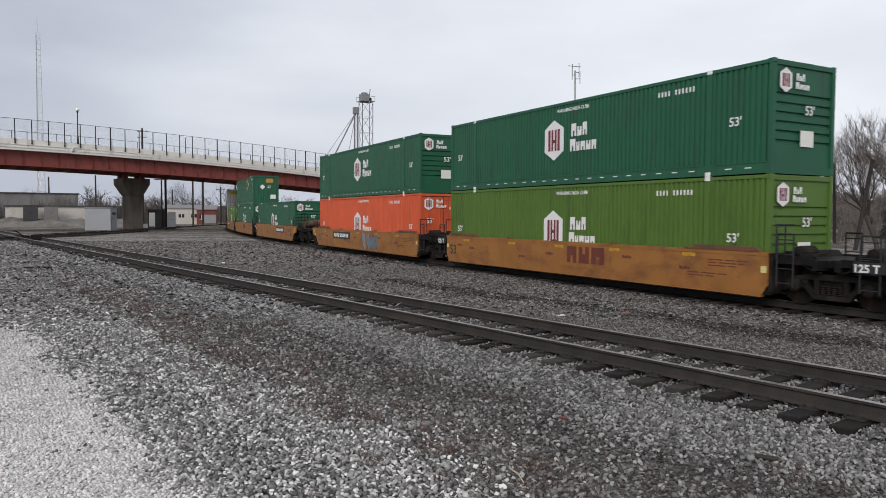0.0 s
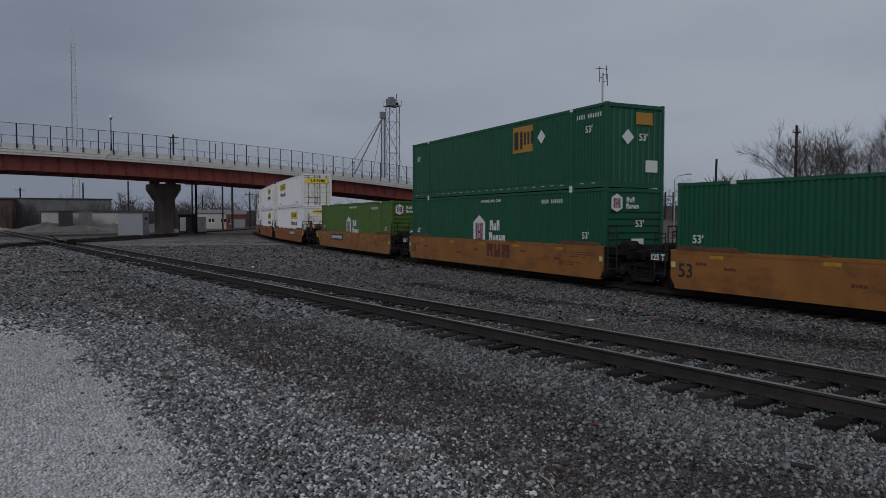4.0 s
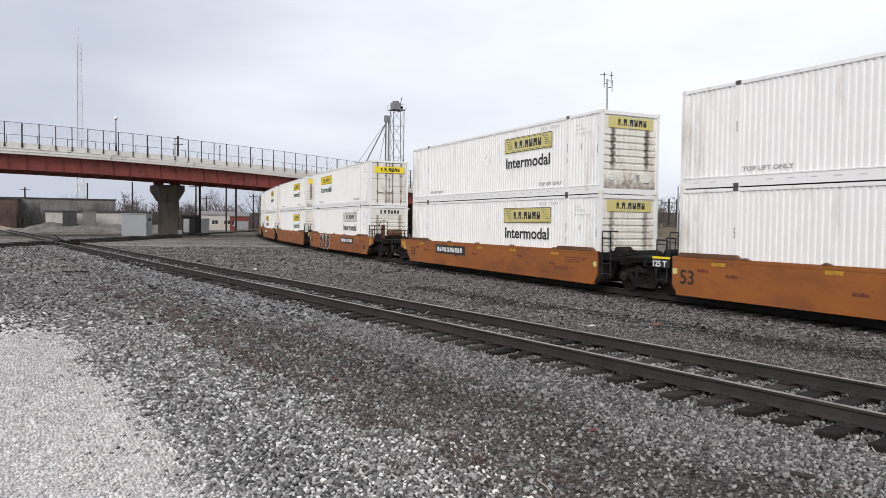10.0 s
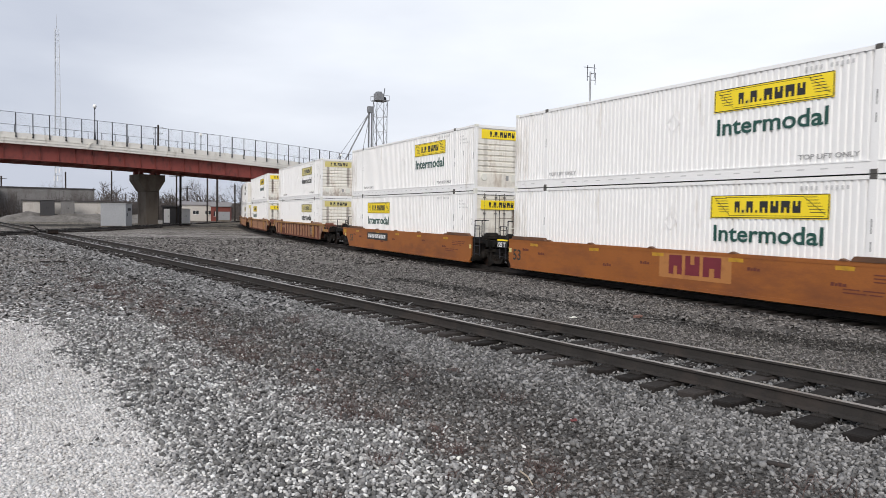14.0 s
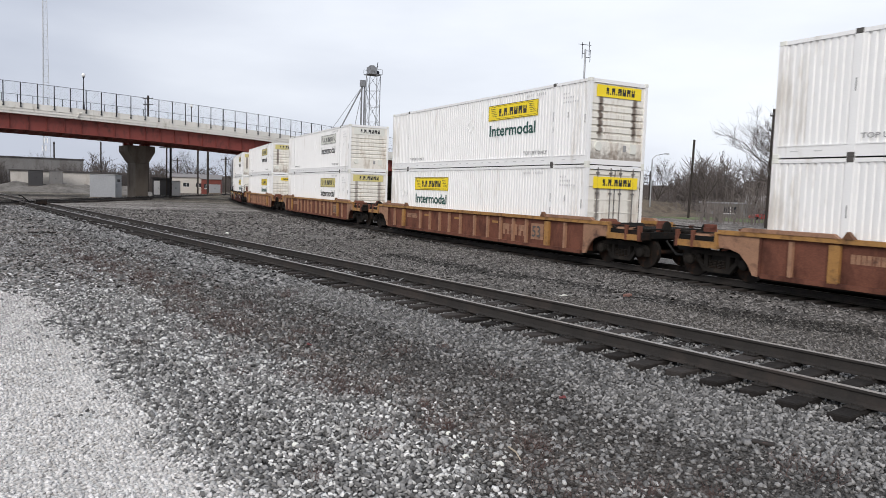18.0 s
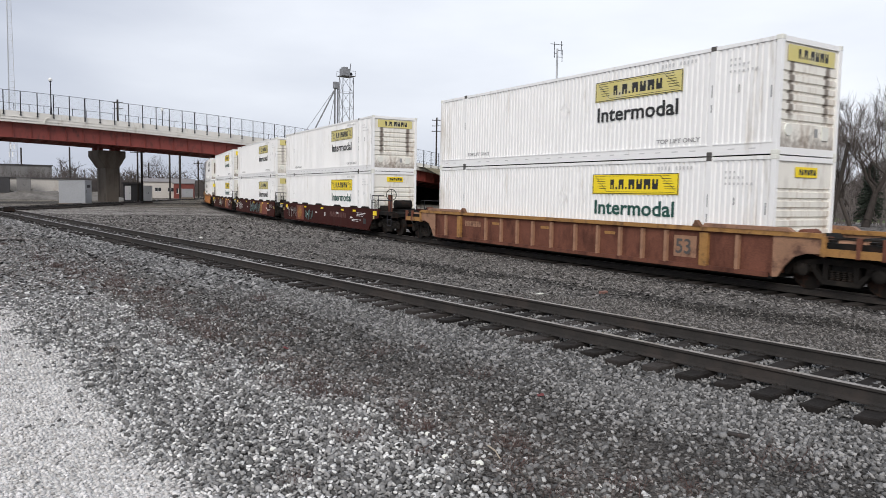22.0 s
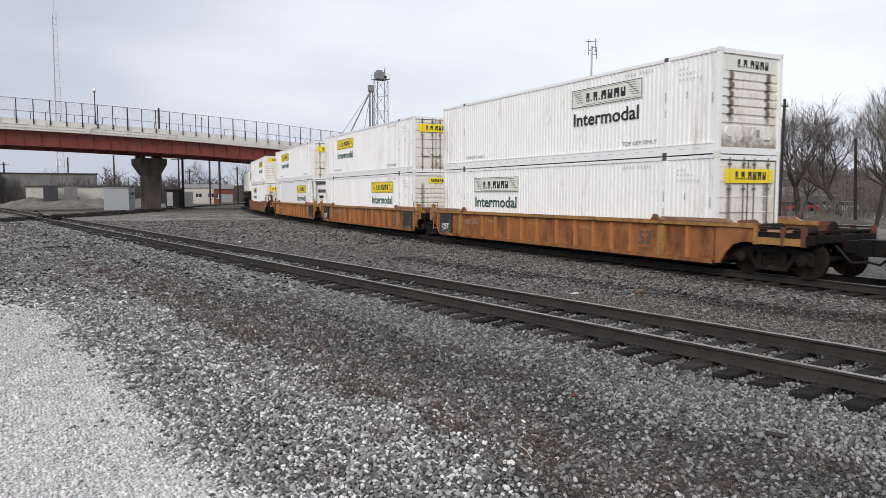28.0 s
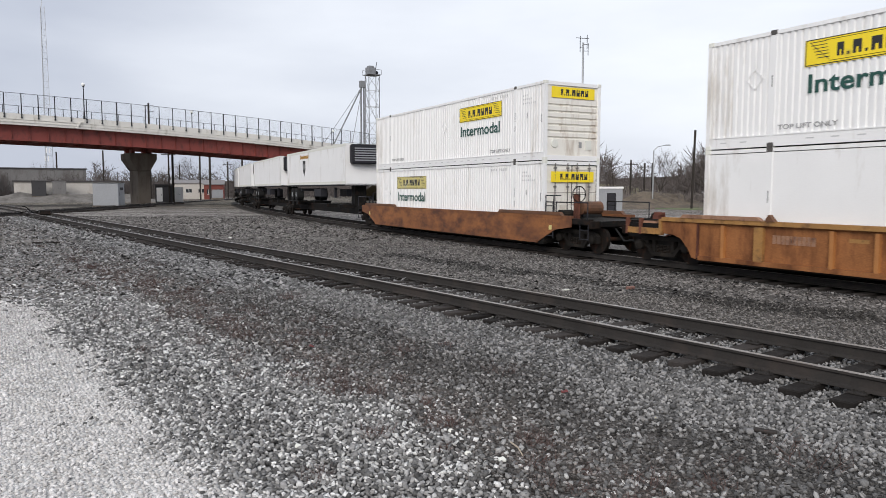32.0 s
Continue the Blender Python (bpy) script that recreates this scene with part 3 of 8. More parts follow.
    l.new(bp.outputs["Normal"], b.inputs["Normal"])
    return m


def across_near(x, y):
    return (x - NEAR_TRACK[0]) * math.cos(NEAR_YAW) + (y - NEAR_TRACK[1]) * math.sin(NEAR_YAW)


def ground_z(x, y):
    """Height of the ground: level lot, a low ballast shoulder at each track, the yard between them a little lower."""
    d = across_near(x, y)
    z = GROUND
    if -6.0 < d < 4.0:
        z += 0.02 * min(1.0, max(0.0, 1.6 - abs(d) / 2.0))
    z -= 0.12 * min(max((d - 2.0) / 5.0, 0.0), 1.0)
    z += 0.03 * (noise.noise(Vector((x * 0.5, y * 0.5, 0))) + 0.6 * noise.noise(Vector((x * 1.7, y * 1.7, 3))))
    if y > 150:
        z -= (y - 150) * 0.003
    return z


def build_ground():
    xs = sorted({-3000, -1500, -700, -350, -200, -130, -90, *np.arange(-60, 61, 2.0), *np.arange(-14, 22, 0.3).round(2), 90, 130, 200, 350, 700, 1500, 3000})
    ys = sorted({-2500, -1000, -300, -100, -40, -15, -6, *np.arange(0, 28, 0.3).round(2), *np.arange(28, 90, 2.0), 100, 120, 150, 200, 300, 500, 900, 1800, 3500})
    verts = [(x, y, ground_z(x, y)) for y in ys for x in xs]
    nx = len(xs)
    faces = [(j * nx + i, j * nx + i + 1, (j + 1) * nx + i + 1, (j + 1) * nx + i) for j in range(len(ys) - 1) for i in range(nx - 1)]
    me = bpy.data.meshes.new("ground")
    me.from_pydata(verts, [], faces)
    me.polygons.foreach_set("use_smooth", [True] * len(me.polygons))
    me.materials.append(ground_material())
    tagged(new("ground", me), "grey gravel rail yard ground with ballast and dead weeds", "ground", kind="structure")


build_ground()


# ------------------------------------------------------------------ tracks
RAIL = [(-0.070, -0.185), (0.070, -0.185), (0.070, -0.172), (0.014, -0.150), (0.010, -0.050), (0.036, -0.036), (0.036, -0.006), (0.028, 0.0), (-0.028, 0.0), (-0.036, -0.006), (-0.036, -0.036), (-0.010, -0.050), (-0.014, -0.150), (-0.070, -0.172)]


def sweep(name, pts, profile, z, material, parent, top=None):
    """A rail along plan points (x, y, heading)."""
    bm = bmesh.new()
    rings = [[bm.verts.new((x + math.cos(th) * a, y + math.sin(th) * a, z + b)) for a, b in profile] for x, y, th in pts]
    k = len(profile)
    for r1, r2 in zip(rings, rings[1:]):
        for i in range(k):
            f = bm.faces.new((r1[i], r1[(i + 1) % k], r2[(i + 1) % k], r2[i]))
            if top and 6 <= i <= 8:
                f.material_index = 1
    bm.faces.new(rings[0])
    bm.faces.new(rings[-1][::-1])
    bmesh.ops.recalc_face_normals(bm, faces=bm.faces[:])
    ob = part(name, bm, material, parent)
    if top:
        ob.data.materials.append(top)
    return ob


def tie_mesh(length=2.5, w=0.23, h=0.18):
    bm = boxes((-length / 2, length / 2, -w / 2, w / 2, -h, 0))
    bmesh.ops.bevel(bm, geom=bm.edges[:], offset=0.015, segments=1, affect="EDGES")
    for v in bm.verts:
        v.co += Vector((noise.noise(v.co * 3) * 0.02, noise.noise(v.co * 5) * 0.01, noise.noise(v.co * 4 + Vector((9, 0, 0))) * 0.008))
    me = bpy.data.meshes.new("tie")
    bm.to_mesh(me)
    bm.free()
    me.materials.append(M["tie_wood"])
    return me


def plate_mesh():
    bm = boxes((-0.17, 0.17, -0.095, 0.095, 0, 0.016))
    for sx in (-0.105, 0.105):
        for sy in (-0.055, 0.055):
            box(bm, sx - 0.015, sx + 0.015, sy - 0.012, sy + 0.012, 0.016, 0.045)
    me = bpy.data.meshes.new("tie_plate")
    bm.to_mesh(me)
    bm.free()
    me.materials.append(M["rail_side"])
    return me


TIE, PLATE = tie_mesh(), plate_mesh()


def build_track(name, label, points, z, tie_range, step=0.53, head=None, seed=1):
    """points: function of d giving x, y, heading of the centre line; tie_range: stretch with separate ties."""
    track = thing(name, label, "railway track", kind="structure")
    lo, hi = points["range"]
    at = points["at"]
    ds = np.arange(lo, hi + 0.1, points["step"])
    for side in (-0.7525, 0.7525):
        sweep("rail", [(lambda p: (p[0] + math.cos(p[2]) * side, p[1] + math.sin(p[2]) * side, p[2]))(at(d)) for d in ds], RAIL, z, M["rail_side"], track, head or M["rail_head"])
    rng = random.Random(seed)
    d = tie_range[0]
    while d < tie_range[1]:
        x, y, th = at(d)
        ob = new("tie", TIE)
        ob.parent = track
        ob.matrix_basis = pose(x, y, z - 0.20 - rng.uniform(0, 0.012), rng.uniform(-0.6, 0.6), rng.uniform(-0.4, 0.4), math.degrees(th) + rng.uniform(-2.0, 2.0)) @ Matrix.Translation((rng.uniform(-0.06, 0.06), 0, 0))
        if points.get("plates") and points["plates"][0] < d < points["plates"][1]:
            for side in (-0.7525, 0.7525):
                pl = new("tie_plate", PLATE)
                pl.parent = track
                pl.matrix_basis = pose(x + math.cos(th) * side, y + math.sin(th) * side, z - 0.20, 0, 0, math.degrees(th))
        d += step + rng.uniform(-0.05, 0.05)
    return track


near_pts = {"range": (-30, 165), "step": 15.0, "plates": (-9, 26), "at": lambda d: (*near_at(d), NEAR_YAW)}
build_track("near_track", "rusty railway track on weathered wooden ties in grey ballast", near_pts, NEAR_RAIL, (-13, 72))
main_pts = {"range": (-70, 330), "step": 5.0, "at": lambda s: track_at(s)}
build_track("main_track", "curving main railway track with dark ties under the train", main_pts, TRAIN_RAIL, (-36, 60), step=0.55, seed=2)


def cross_at(d):
    """The crossing track: runs from the lot's far edge past the pier, bending towards the main track."""
    th = radians(8) + radians(0.03) * d
    return (-34.9 - math.sin(radians(8)) * d * 0.35, 53.8 + d, th)


build_track("crossing_track", "railway track crossing the near track on a diamond", {"range": (-46, 126), "step": 6.0, "at": cross_at}, NEAR_RAIL - 0.02, (-14, 46), step=0.6, seed=3)


# ------------------------------------------------------------------ bridge
BX, BY = -38.9, 97.8
BDIR = Vector((0.777, 0.629, 0)).normalized()
BNRM = Vector((-BDIR.y, BDIR.x, 0))   # to the far side


def bridge_z(u):
    return 7.69 - 0.000625 * (u + 20.8) ** 2   # bottom flange of the near girder


def bpt(u, v, z):
    p = Vector((BX, BY, 0)) + BDIR * u + BNRM * v
    return Vector((p.x, p.y, z))


def bridge_strip(bm, us, v0, v1, z0, z1):
    """A bar along the bridge between offsets v0..v1 and heights z0..z1 over the girder's foot."""
    rings = [[bm.verts.new(bpt(u, v, bridge_z(u) + z)) for v, z in ((v0, z0), (v1, z0), (v1, z1), (v0, z1))] for u in us]
    for a, b in zip(rings, rings[1:]):
        for i in range(4):
            bm.faces.new((a[i], a[(i + 1) % 4], b[(i + 1) % 4], b[i]))
    bm.faces.new(rings[0])
    bm.faces.new(rings[-1][::-1])
    bmesh.ops.recalc_face_normals(bm, faces=bm.faces[:])


def build_bridge():
    br = thing("road_bridge", "red steel girder road bridge with white parapet and chain-link fence", "bridge")
    us = np.linspace(-70, 72, 37)
    for v in (0.0, 2.4, 4.8, 7.2, 9.6):
        bm = bmesh.new()
        bridge_strip(bm, us, v - 0.02, v + 0.02, 0.04, 1.80)
        part("girder", bm, M["girder_red"], br)
        for z0, z1, w in ((0.0, 0.05, 0.25), (1.79, 1.85, 0.20)):
            bm = bmesh.new()
            bridge_strip(bm, us, v - w, v + w, z0, z1)
            part("girder_flange", bm, M["girder_red"], br)
    for u in np.arange(-69.3, 72, 2.0):
        bm = bmesh.new()
        bridge_strip(bm, (u, u + 0.04), -0.2, -0.02, 0.05, 1.79)
        part("web_stiffener", bm, M["girder_red"], br)
    bm = bmesh.new()
    bridge_strip(bm, us, -0.95, 10.6, 1.85, 2.20)
    part("deck", bm, M["parapet"], br)
    for v0, v1 in ((-0.95, -0.65), (10.3, 10.6)):
        bm = bmesh.new()
        bridge_strip(bm, us, v0, v1, 2.20, 3.20)
        part("parapet", bm, M["parapet"], br)
    for z0, z1 in ((2.15, 2.26), (2.50, 2.56)):
        bm = bmesh.new()
        bridge_strip(bm, us, -1.03, -0.95, z0, z1)
        part("drip_ledge", bm, M["parapet"], br)
    for v, low, top in ((-1.02, 2.66, 5.62), (10.5, 3.2, 5.3)):
        for i, u in enumerate(np.arange(-69, 72, 1.83)):
            bm = bmesh.new()
            z = bridge_z(u)
            thick = (0.085 if i % 8 == 5 else 0.06) if v < 0 else 0.045
            rod(bm, bpt(u, v, z + low), bpt(u, v, z + top), thick, 6)
            if v < 0:
                rod(bm, bpt(u, v, z + low), bpt(u, v, z + low + 0.14), 0.11, 6)
                rod(bm, bpt(u, v, z + low + 0.40), bpt(u, v, z + low + 0.52), 0.10, 6)
            part("fence_post", bm, M["dark_metal"], br)
        bm = bmesh.new()
        for a, b in zip(us, us[1:]):
            rod(bm, bpt(a, v, bridge_z(a) + top), bpt(b, v, bridge_z(b) + top), 0.03, 4)
        part("fence_rail", bm, M["dark_metal"], br)["kind"] = "stuff"
    # chain-link mesh as fine crossed wires
    bm = bmesh.new()
    for u in np.arange(-68, 70, 0.30):
        for k in (-1, 1):
            rod(bm, bpt(u, -1.02, bridge_z(u) + 3.2), bpt(u + k * 2.0, -1.02, bridge_z(u + k * 2.0) + 5.61), 0.0045, 3)
    part("chain_link", bm, M["dark_metal"], br, "fine dark chain-link mesh")["kind"] = "stuff"
    for u, v, tall in ((-5.3, -1.25, 4.1), (13.5, 10.9, 3.6), (39.5, 10.9, 3.6), (69.0, -1.2, 3.4)):
        bm = bmesh.new()
        base = bridge_z(u) + 3.1
        rod(bm, bpt(u, v, base), bpt(u, v, base + tall), 0.08, 8, 0.055)
        rod(bm, bpt(u, v, base), bpt(u, v, base + 0.9), 0.15, 8, 0.09)
        post = part("lamp_post", bm, M["dark_metal"], br)
        bm = bmesh.new()
        bmesh.ops.create_uvsphere(bm, u_segments=12, v_segments=8, radius=0.24, matrix=Matrix.Translation(bpt(u, v, base + tall + 0.22)))
        part("lamp_globe", bm, M["glow_globe"], post, "white glass globe", True)
        part("lamp_cap", rods((bpt(u, v, base + tall - 0.10), bpt(u, v, base + tall + 0.04), 0.13), n=8), M["dark_metal"], post)
    # drain pipe bowed out from the parapet
    bm = bmesh.new()
    pts = [(-6.7, 1.95), (-6.2, 1.90), (-6.0, 2.2), (-5.8, 2.6), (-5.3, 2.8)]
    for (a, za), (b, zb) in zip(pts, pts[1:]):
        rod(bm, bpt(a, -1.12, bridge_z(a) + za), bpt(b, -1.12, bridge_z(b) + zb), 0.06, 6)
    part("conduit", bm, M["parapet"], br)
    # the pier: a flared cap on a broad shaft
    pier = thing("bridge_pier", "stained concrete pier with a flared cap under the bridge", "pier")
    pier.matrix_basis = pose(-39.88, 106.57, 0, 0, 0, 39)
    zt = bridge_z(0) - 0.45

    def frustum(levels):
        bm = bmesh.new()
        rings = [[bm.verts.new((x, y, z)) for x, y in ((-a, -c), (b, -c), (b, d), (-a, d))] for z, a, b, c, d in levels]
        for r1, r2 in zip(rings, rings[1:]):
            for i in range(4):
                bm.faces.new((r1[i], r1[(i + 1) % 4], r2[(i + 1) % 4], r2[i]))
        bm.faces.new(rings[0][::-1])
        bm.faces.new(rings[-1])
        bmesh.ops.recalc_face_normals(bm, faces=bm.faces[:])
        bmesh.ops.bevel(bm, geom=bm.edges[:], offset=0.06, segments=1, affect="EDGES")
        return bm
    part("pier_shaft", frustum([(GROUND - 1.2, 0.88, 0.88, 0.0, 3.7), (4.45, 0.88, 0.88, 0.0, 3.7)]), M["concrete"], pier)
    part("pier_cap", frustum([(4.45, 0.94, 0.94, 0.06, 3.8), (6.1, 1.9, 1.9, 0.12, 4.3), (zt, 1.9, 1.9, 0.12, 4.3)]), M["concrete"], pier)
    for x, y in ((-1.3, 0.9), (1.1, 0.9), (-1.3, 3.2), (1.1, 3.2)):
        part("bearing", boxes((x - 0.3, x + 0.3, y - 0.3, y + 0.3, zt, zt + 0.45)), M["girder_red"], pier)


build_bridge()


# ------------------------------------------------------------------ embankment and far ground
def grass_material(name, c1, c2):
    return mat(name, c1, 0.95, spread=0.35, scale=0.25, fine=6, bump=0.6, depth=0.08, dirt=c2, dirt_amount=0.7, dirt_scale=0.35)


M["dry_grass"] = grass_material("dry_grass", (0.17, 0.14, 0.085), (0.085, 0.085, 0.045))
M["pale_dirt"] = grass_material("pale_dirt", (0.33, 0.28, 0.21), (0.16, 0.13, 0.10))
M["dark_earth"] = grass_material("dark_earth", (0.05, 0.042, 0.036), (0.09, 0.08, 0.065))
M["green_grass"] = grass_material("green_grass", (0.075, 0.115, 0.035), (0.13, 0.12, 0.06))


def build_embankment():
    """The road's earth bank beyond the bridge's end, sloping down towards level ground."""
    rows = []
    for i, u in enumerate(np.linspace(56, 190, 60)):
        top = bridge_z(min(u, 74)) + 2.6 - max(u - 74, 0) * 0.055
        top = max(top, 0.15)
        run = 2.1 * (top + 1.2)
        row = []
        for v, z in ((-3.0 - run, -0.9), (-3.0 - run * 0.66, -0.9 + 0.36 * (top + 0.9)), (-3.0 - run * 0.33, -0.9 + 0.70 * (top + 0.9)), (-2.4, top), (12.0, top), (14 + run, -0.9)):
            p = bpt(u, v, z)
            p.z += 0.35 * noise.noise(p * 0.25) + 0.15 * noise.noise(p * 0.9)
            row.append(p)
        rows.append(row)
    bm = bmesh.new()
    vs = [[bm.verts.new(p) for p in row] for row in rows]
    for a, b in zip(vs, vs[1:]):
        for i in range(len(a) - 1):
            bm.faces.new((a[i], b[i], b[i + 1], a[i + 1]))
    bmesh.ops.recalc_face_normals(bm, faces=bm.faces[:])
    tagged(link("embankment_ground", bm, M["dry_grass"], smooth=True), "dry grassy road embankment beyond the bridge", "ground", kind="structure")


build_embankment()


def patch(name, label, material, cx, cy, rx, ry, z, yaw=0, high=0.0):
    """A low swell of ground with an uneven edge."""
    bm = bmesh.new()
    n, k = 40, 7
    c = bm.verts.new((cx, cy, z + high))
    rings = []
    for j in range(1, k + 1):
        ring = []
        for i in range(n):
            a = 6.28318 * i / n
            wob = 1 + 0.15 * noise.noise(Vector((math.cos(a) * 2, math.sin(a) * 2, cx)))
            r = j / k
            x, y = math.cos(a) * rx * r * wob, math.sin(a) * ry * r * wob
            x, y = x * math.cos(radians(yaw)) - y * math.sin(radians(yaw)), x * math.sin(radians(yaw)) + y * math.cos(radians(yaw))
            ring.append(bm.verts.new((cx + x, cy + y, z + high * (1 - r) ** 1.3 * (1 + 0.6 * noise.noise(Vector((x, y, 4)) * 0.6)) - (0.5 if j == k else 0))))
        rings.append(ring)
    for i in range(n):
        bm.faces.new((c, rings[0][i], rings[0][(i + 1) % n]))
    for a, b in zip(rings, rings[1:]):
        for i in range(n):
            bm.faces.new((a[i], b[i], b[(i + 1) % n], a[(i + 1) % n]))
    bmesh.ops.recalc_face_normals(bm, faces=bm.faces[:])
    tagged(link(name, bm, material, smooth=True), label, "ground", kind="structure")


M["dead_brush"] = mat("dead_brush", (0.125, 0.098, 0.070), 0.95, spread=0.5, scale=0.6, fine=5, bump=0.6, depth=0.2, dirt=(0.055, 0.043, 0.033), dirt_amount=0.5, dirt_scale=0.8)
patch("brush_mound_ground", "low mound of dry brush beside the yard", M["dead_brush"], 33.5, 99.0, 16, 8, -0.75, 35, 2.2)
patch("lawn_ground", "strip of green lawn beyond the tracks", M["green_grass"], 47.0, 84.0, 26, 9, -0.60, -35, 0.15)
patch("earth_pile_ground", "low pile of dark earth and brush", M["dark_earth"], 33.0, 57.5, 4.5, 2.2, -0.8, -50, 0.9)


# ------------------------------------------------------------------ bare trees
def branch_mesh(seed, height, spread=0.55, depth=5, trunk_share=0.24, kids=4, thin=0.009):
    """Trunk, bare limbs and the finest twigs as three bmeshes: tapering limbs that fork again and again."""
    rng = random.Random(seed)
    trunk, crown, twigs = bmesh.new(), bmesh.new(), bmesh.new()

    def grow(bm, p, d, length, r, level):
        n = 6 if level < 2 else (4 if level < 4 else 3)
        steps = (3, 4, 3)[level] if level < 3 else 2
        for _ in range(steps):
            d = (d + Vector((rng.gauss(0, 0.17), rng.gauss(0, 0.17), rng.gauss(0.05, 0.09)))).normalized()
            q = p + d * (length / steps)
            rod(bm, p, q, max(r, thin), n, max(r * 0.84, thin * 0.8))
            p, r = q, r * (0.86 if steps < 4 else 0.90)
            if level >= 4:
                for _k in range(rng.choice((0, 1, 1))):
                    fine = (d + Vector((rng.gauss(0, 0.7), rng.gauss(0, 0.7), rng.gauss(0.25, 0.4)))).normalized()
                    rod(twigs, p, p + fine * rng.uniform(0.35, 0.85), thin * 0.62, 3, thin * 0.3)
            if 1 <= level < depth and rng.random() < (0.42 if level < 3 else 0.38):
                side = (d + Vector((rng.gauss(0, spread), rng.gauss(0, spread), rng.gauss(0.1, spread * 0.5)))).normalized()
                grow(crown, p, side, length * rng.uniform(0.45, 0.75), r * 0.5, level + 1 if level < 3 else level + 2)
        if level < depth:
            m = kids if level == 0 else (3 if level == 1 else 2)
            for k in range(m):
                a = 6.28318 * (k + rng.random() * 0.7) / m
                out_ = Vector((math.cos(a), math.sin(a), 0)) * spread
                grow(crown, p, (d + out_ + Vector((rng.gauss(0, 0.15), rng.gauss(0, 0.15), 0.10))).normalized(), length * rng.uniform(0.62, 0.86), r * 0.68, level + 1)
    grow(trunk, Vector((0, 0, -0.4)), Vector((0, 0, 1)), height * trunk_share, height * 0.021, 0)
    # bring the crown to the height asked for
    top = max(v.co.z for v in crown.verts)
    k = height / top
    for bm in (trunk, crown, twigs):
        for v in bm.verts:
            v.co *= k
    return trunk, crown, twigs


M["twig_pale"] = mat("twig_pale", (0.15, 0.13, 0.12), 0.9, spread=0.3, scale=0.5, fine=6, bump=0)
TREES = {}


def bare_tree(x, y, z, height, seed, label, yaw=0, depth=5, **kw):
    key = (seed, height, depth)
    if key not in TREES:
        t, c, tw = branch_mesh(seed, height, depth=depth, **kw)
        ob = thing("bare_tree", label, "tree", "bare trees")
        part("trunk", t, M["bark"], ob)
        part("crown", c, M["bark"], ob, "bare forking limbs")
        part("twig_spray", tw, M["twig_pale"], ob, "fine pale leafless twigs")["kind"] = "stuff"
        ob.matrix_basis = pose(x, y, z, 0, 0, yaw)
        TREES[key] = ob
        return ob
    ob = copy_thing(TREES[key], pose(x, y, z, 0, 0, yaw))
    ob["label"] = label
    return ob


bare_tree(35.6, 66.6, -0.6, 11.2, 11, "large bare spreading tree behind the track", depth=6, spread=0.8, trunk_share=0.20)
bare_tree(37.8, 63.9, -0.6, 10.0, 12, "bare branching tree beside the larger tree", depth=6, spread=0.72, trunk_share=0.22)
bare_tree(42.5, 61.0, -0.6, 11.5, 11, "large bare tree farther along the yard", 160, depth=6, spread=0.8, trunk_share=0.20)
bare_tree(35.2, 52.0, -0.6, 10.0, 13, "tall slender bare tree near the rail fence", depth=6, spread=0.45, trunk_share=0.30)
bare_tree(37.6, 49.6, -0.6, 10.8, 14, "tall slender bare tree near the track", depth=6, spread=0.45, trunk_share=0.30)
bare_tree(38.6, 45.5, -0.6, 10.0, 13, "tall slender bare tree by the yard", 140, depth=6)


def conifer(x, y, z, height, seed):
    """A dark evergreen: trunk and drooping whorls of short needled sprays."""
    rng = random.Random(seed)
    ob = thing("conifer", "dark green conifer among the bare trees", "tree", "conifers")
    ob.matrix_basis = pose(x, y, z)
    part("trunk", rods(((0, 0, -0.4), (0, 0, height), 0.16), n=7), M["bark"], ob)
    bm = bmesh.new()
    for i in range(420):
        f = rng.random() ** 0.8
        r = (1 - f) * height * 0.24 * rng.uniform(0.6, 1.1) + 0.1
        a = rng.uniform(0, 6.283)
        p = Vector((0, 0, height * (0.12 + 0.86 * f)))
        q = p + Vector((math.cos(a) * r, math.sin(a) * r, -0.25 * r))
        for j in range(5):
            c = p.lerp(q, (j + 1) / 5)
            rod(bm, c, c + Vector((rng.gauss(0, 0.25), rng.gauss(0, 0.25), rng.gauss(-0.1, 0.12))), 0.07, 3, 0.01)
        rod(bm, p, q, 0.03, 3, 0.01)
    part("crown", bm, M["needles"], ob, "dark needled branches")


M["needles"] = mat("needles", (0.035, 0.045, 0.032), 0.9, spread=0.4, scale=1.0, fine=8, bump=0)
conifer(43.6, 62.0, -0.6, 5.8, 3)
TREES_FAR = [(34.2, 99.3, -0.2, 7.2, 15, 0), (38.1, 92.5, -0.3, 7.5, 15, 130), (37.6, 134.9, 2.2, 6.8, 16, 20), (43.0, 80.0, -0.6, 8.0, 16, 200), (30.0, 133.0, 2.6, 6.0, 16, 90), (46.5, 96, -0.6, 8.0, 15, 60), (50, 74, -0.6, 10.0, 12, 50), (56, 82, -0.6, 10, 12, 190),
             (-65.7, 220, -0.8, 12.5, 17, 0), (-56.4, 223, -0.8, 12.5, 17, 120), (-70, 205, -0.8, 9.0, 16, 40), (-96, 190, -0.8, 9.5, 16, 100)]
for tx, ty, tz, th, ts, tyaw in TREES_FAR:
    bare_tree(tx, ty, tz, th, ts, "bare tree with fine leafless twigs, standing far off", tyaw, depth=5, spread=0.6)


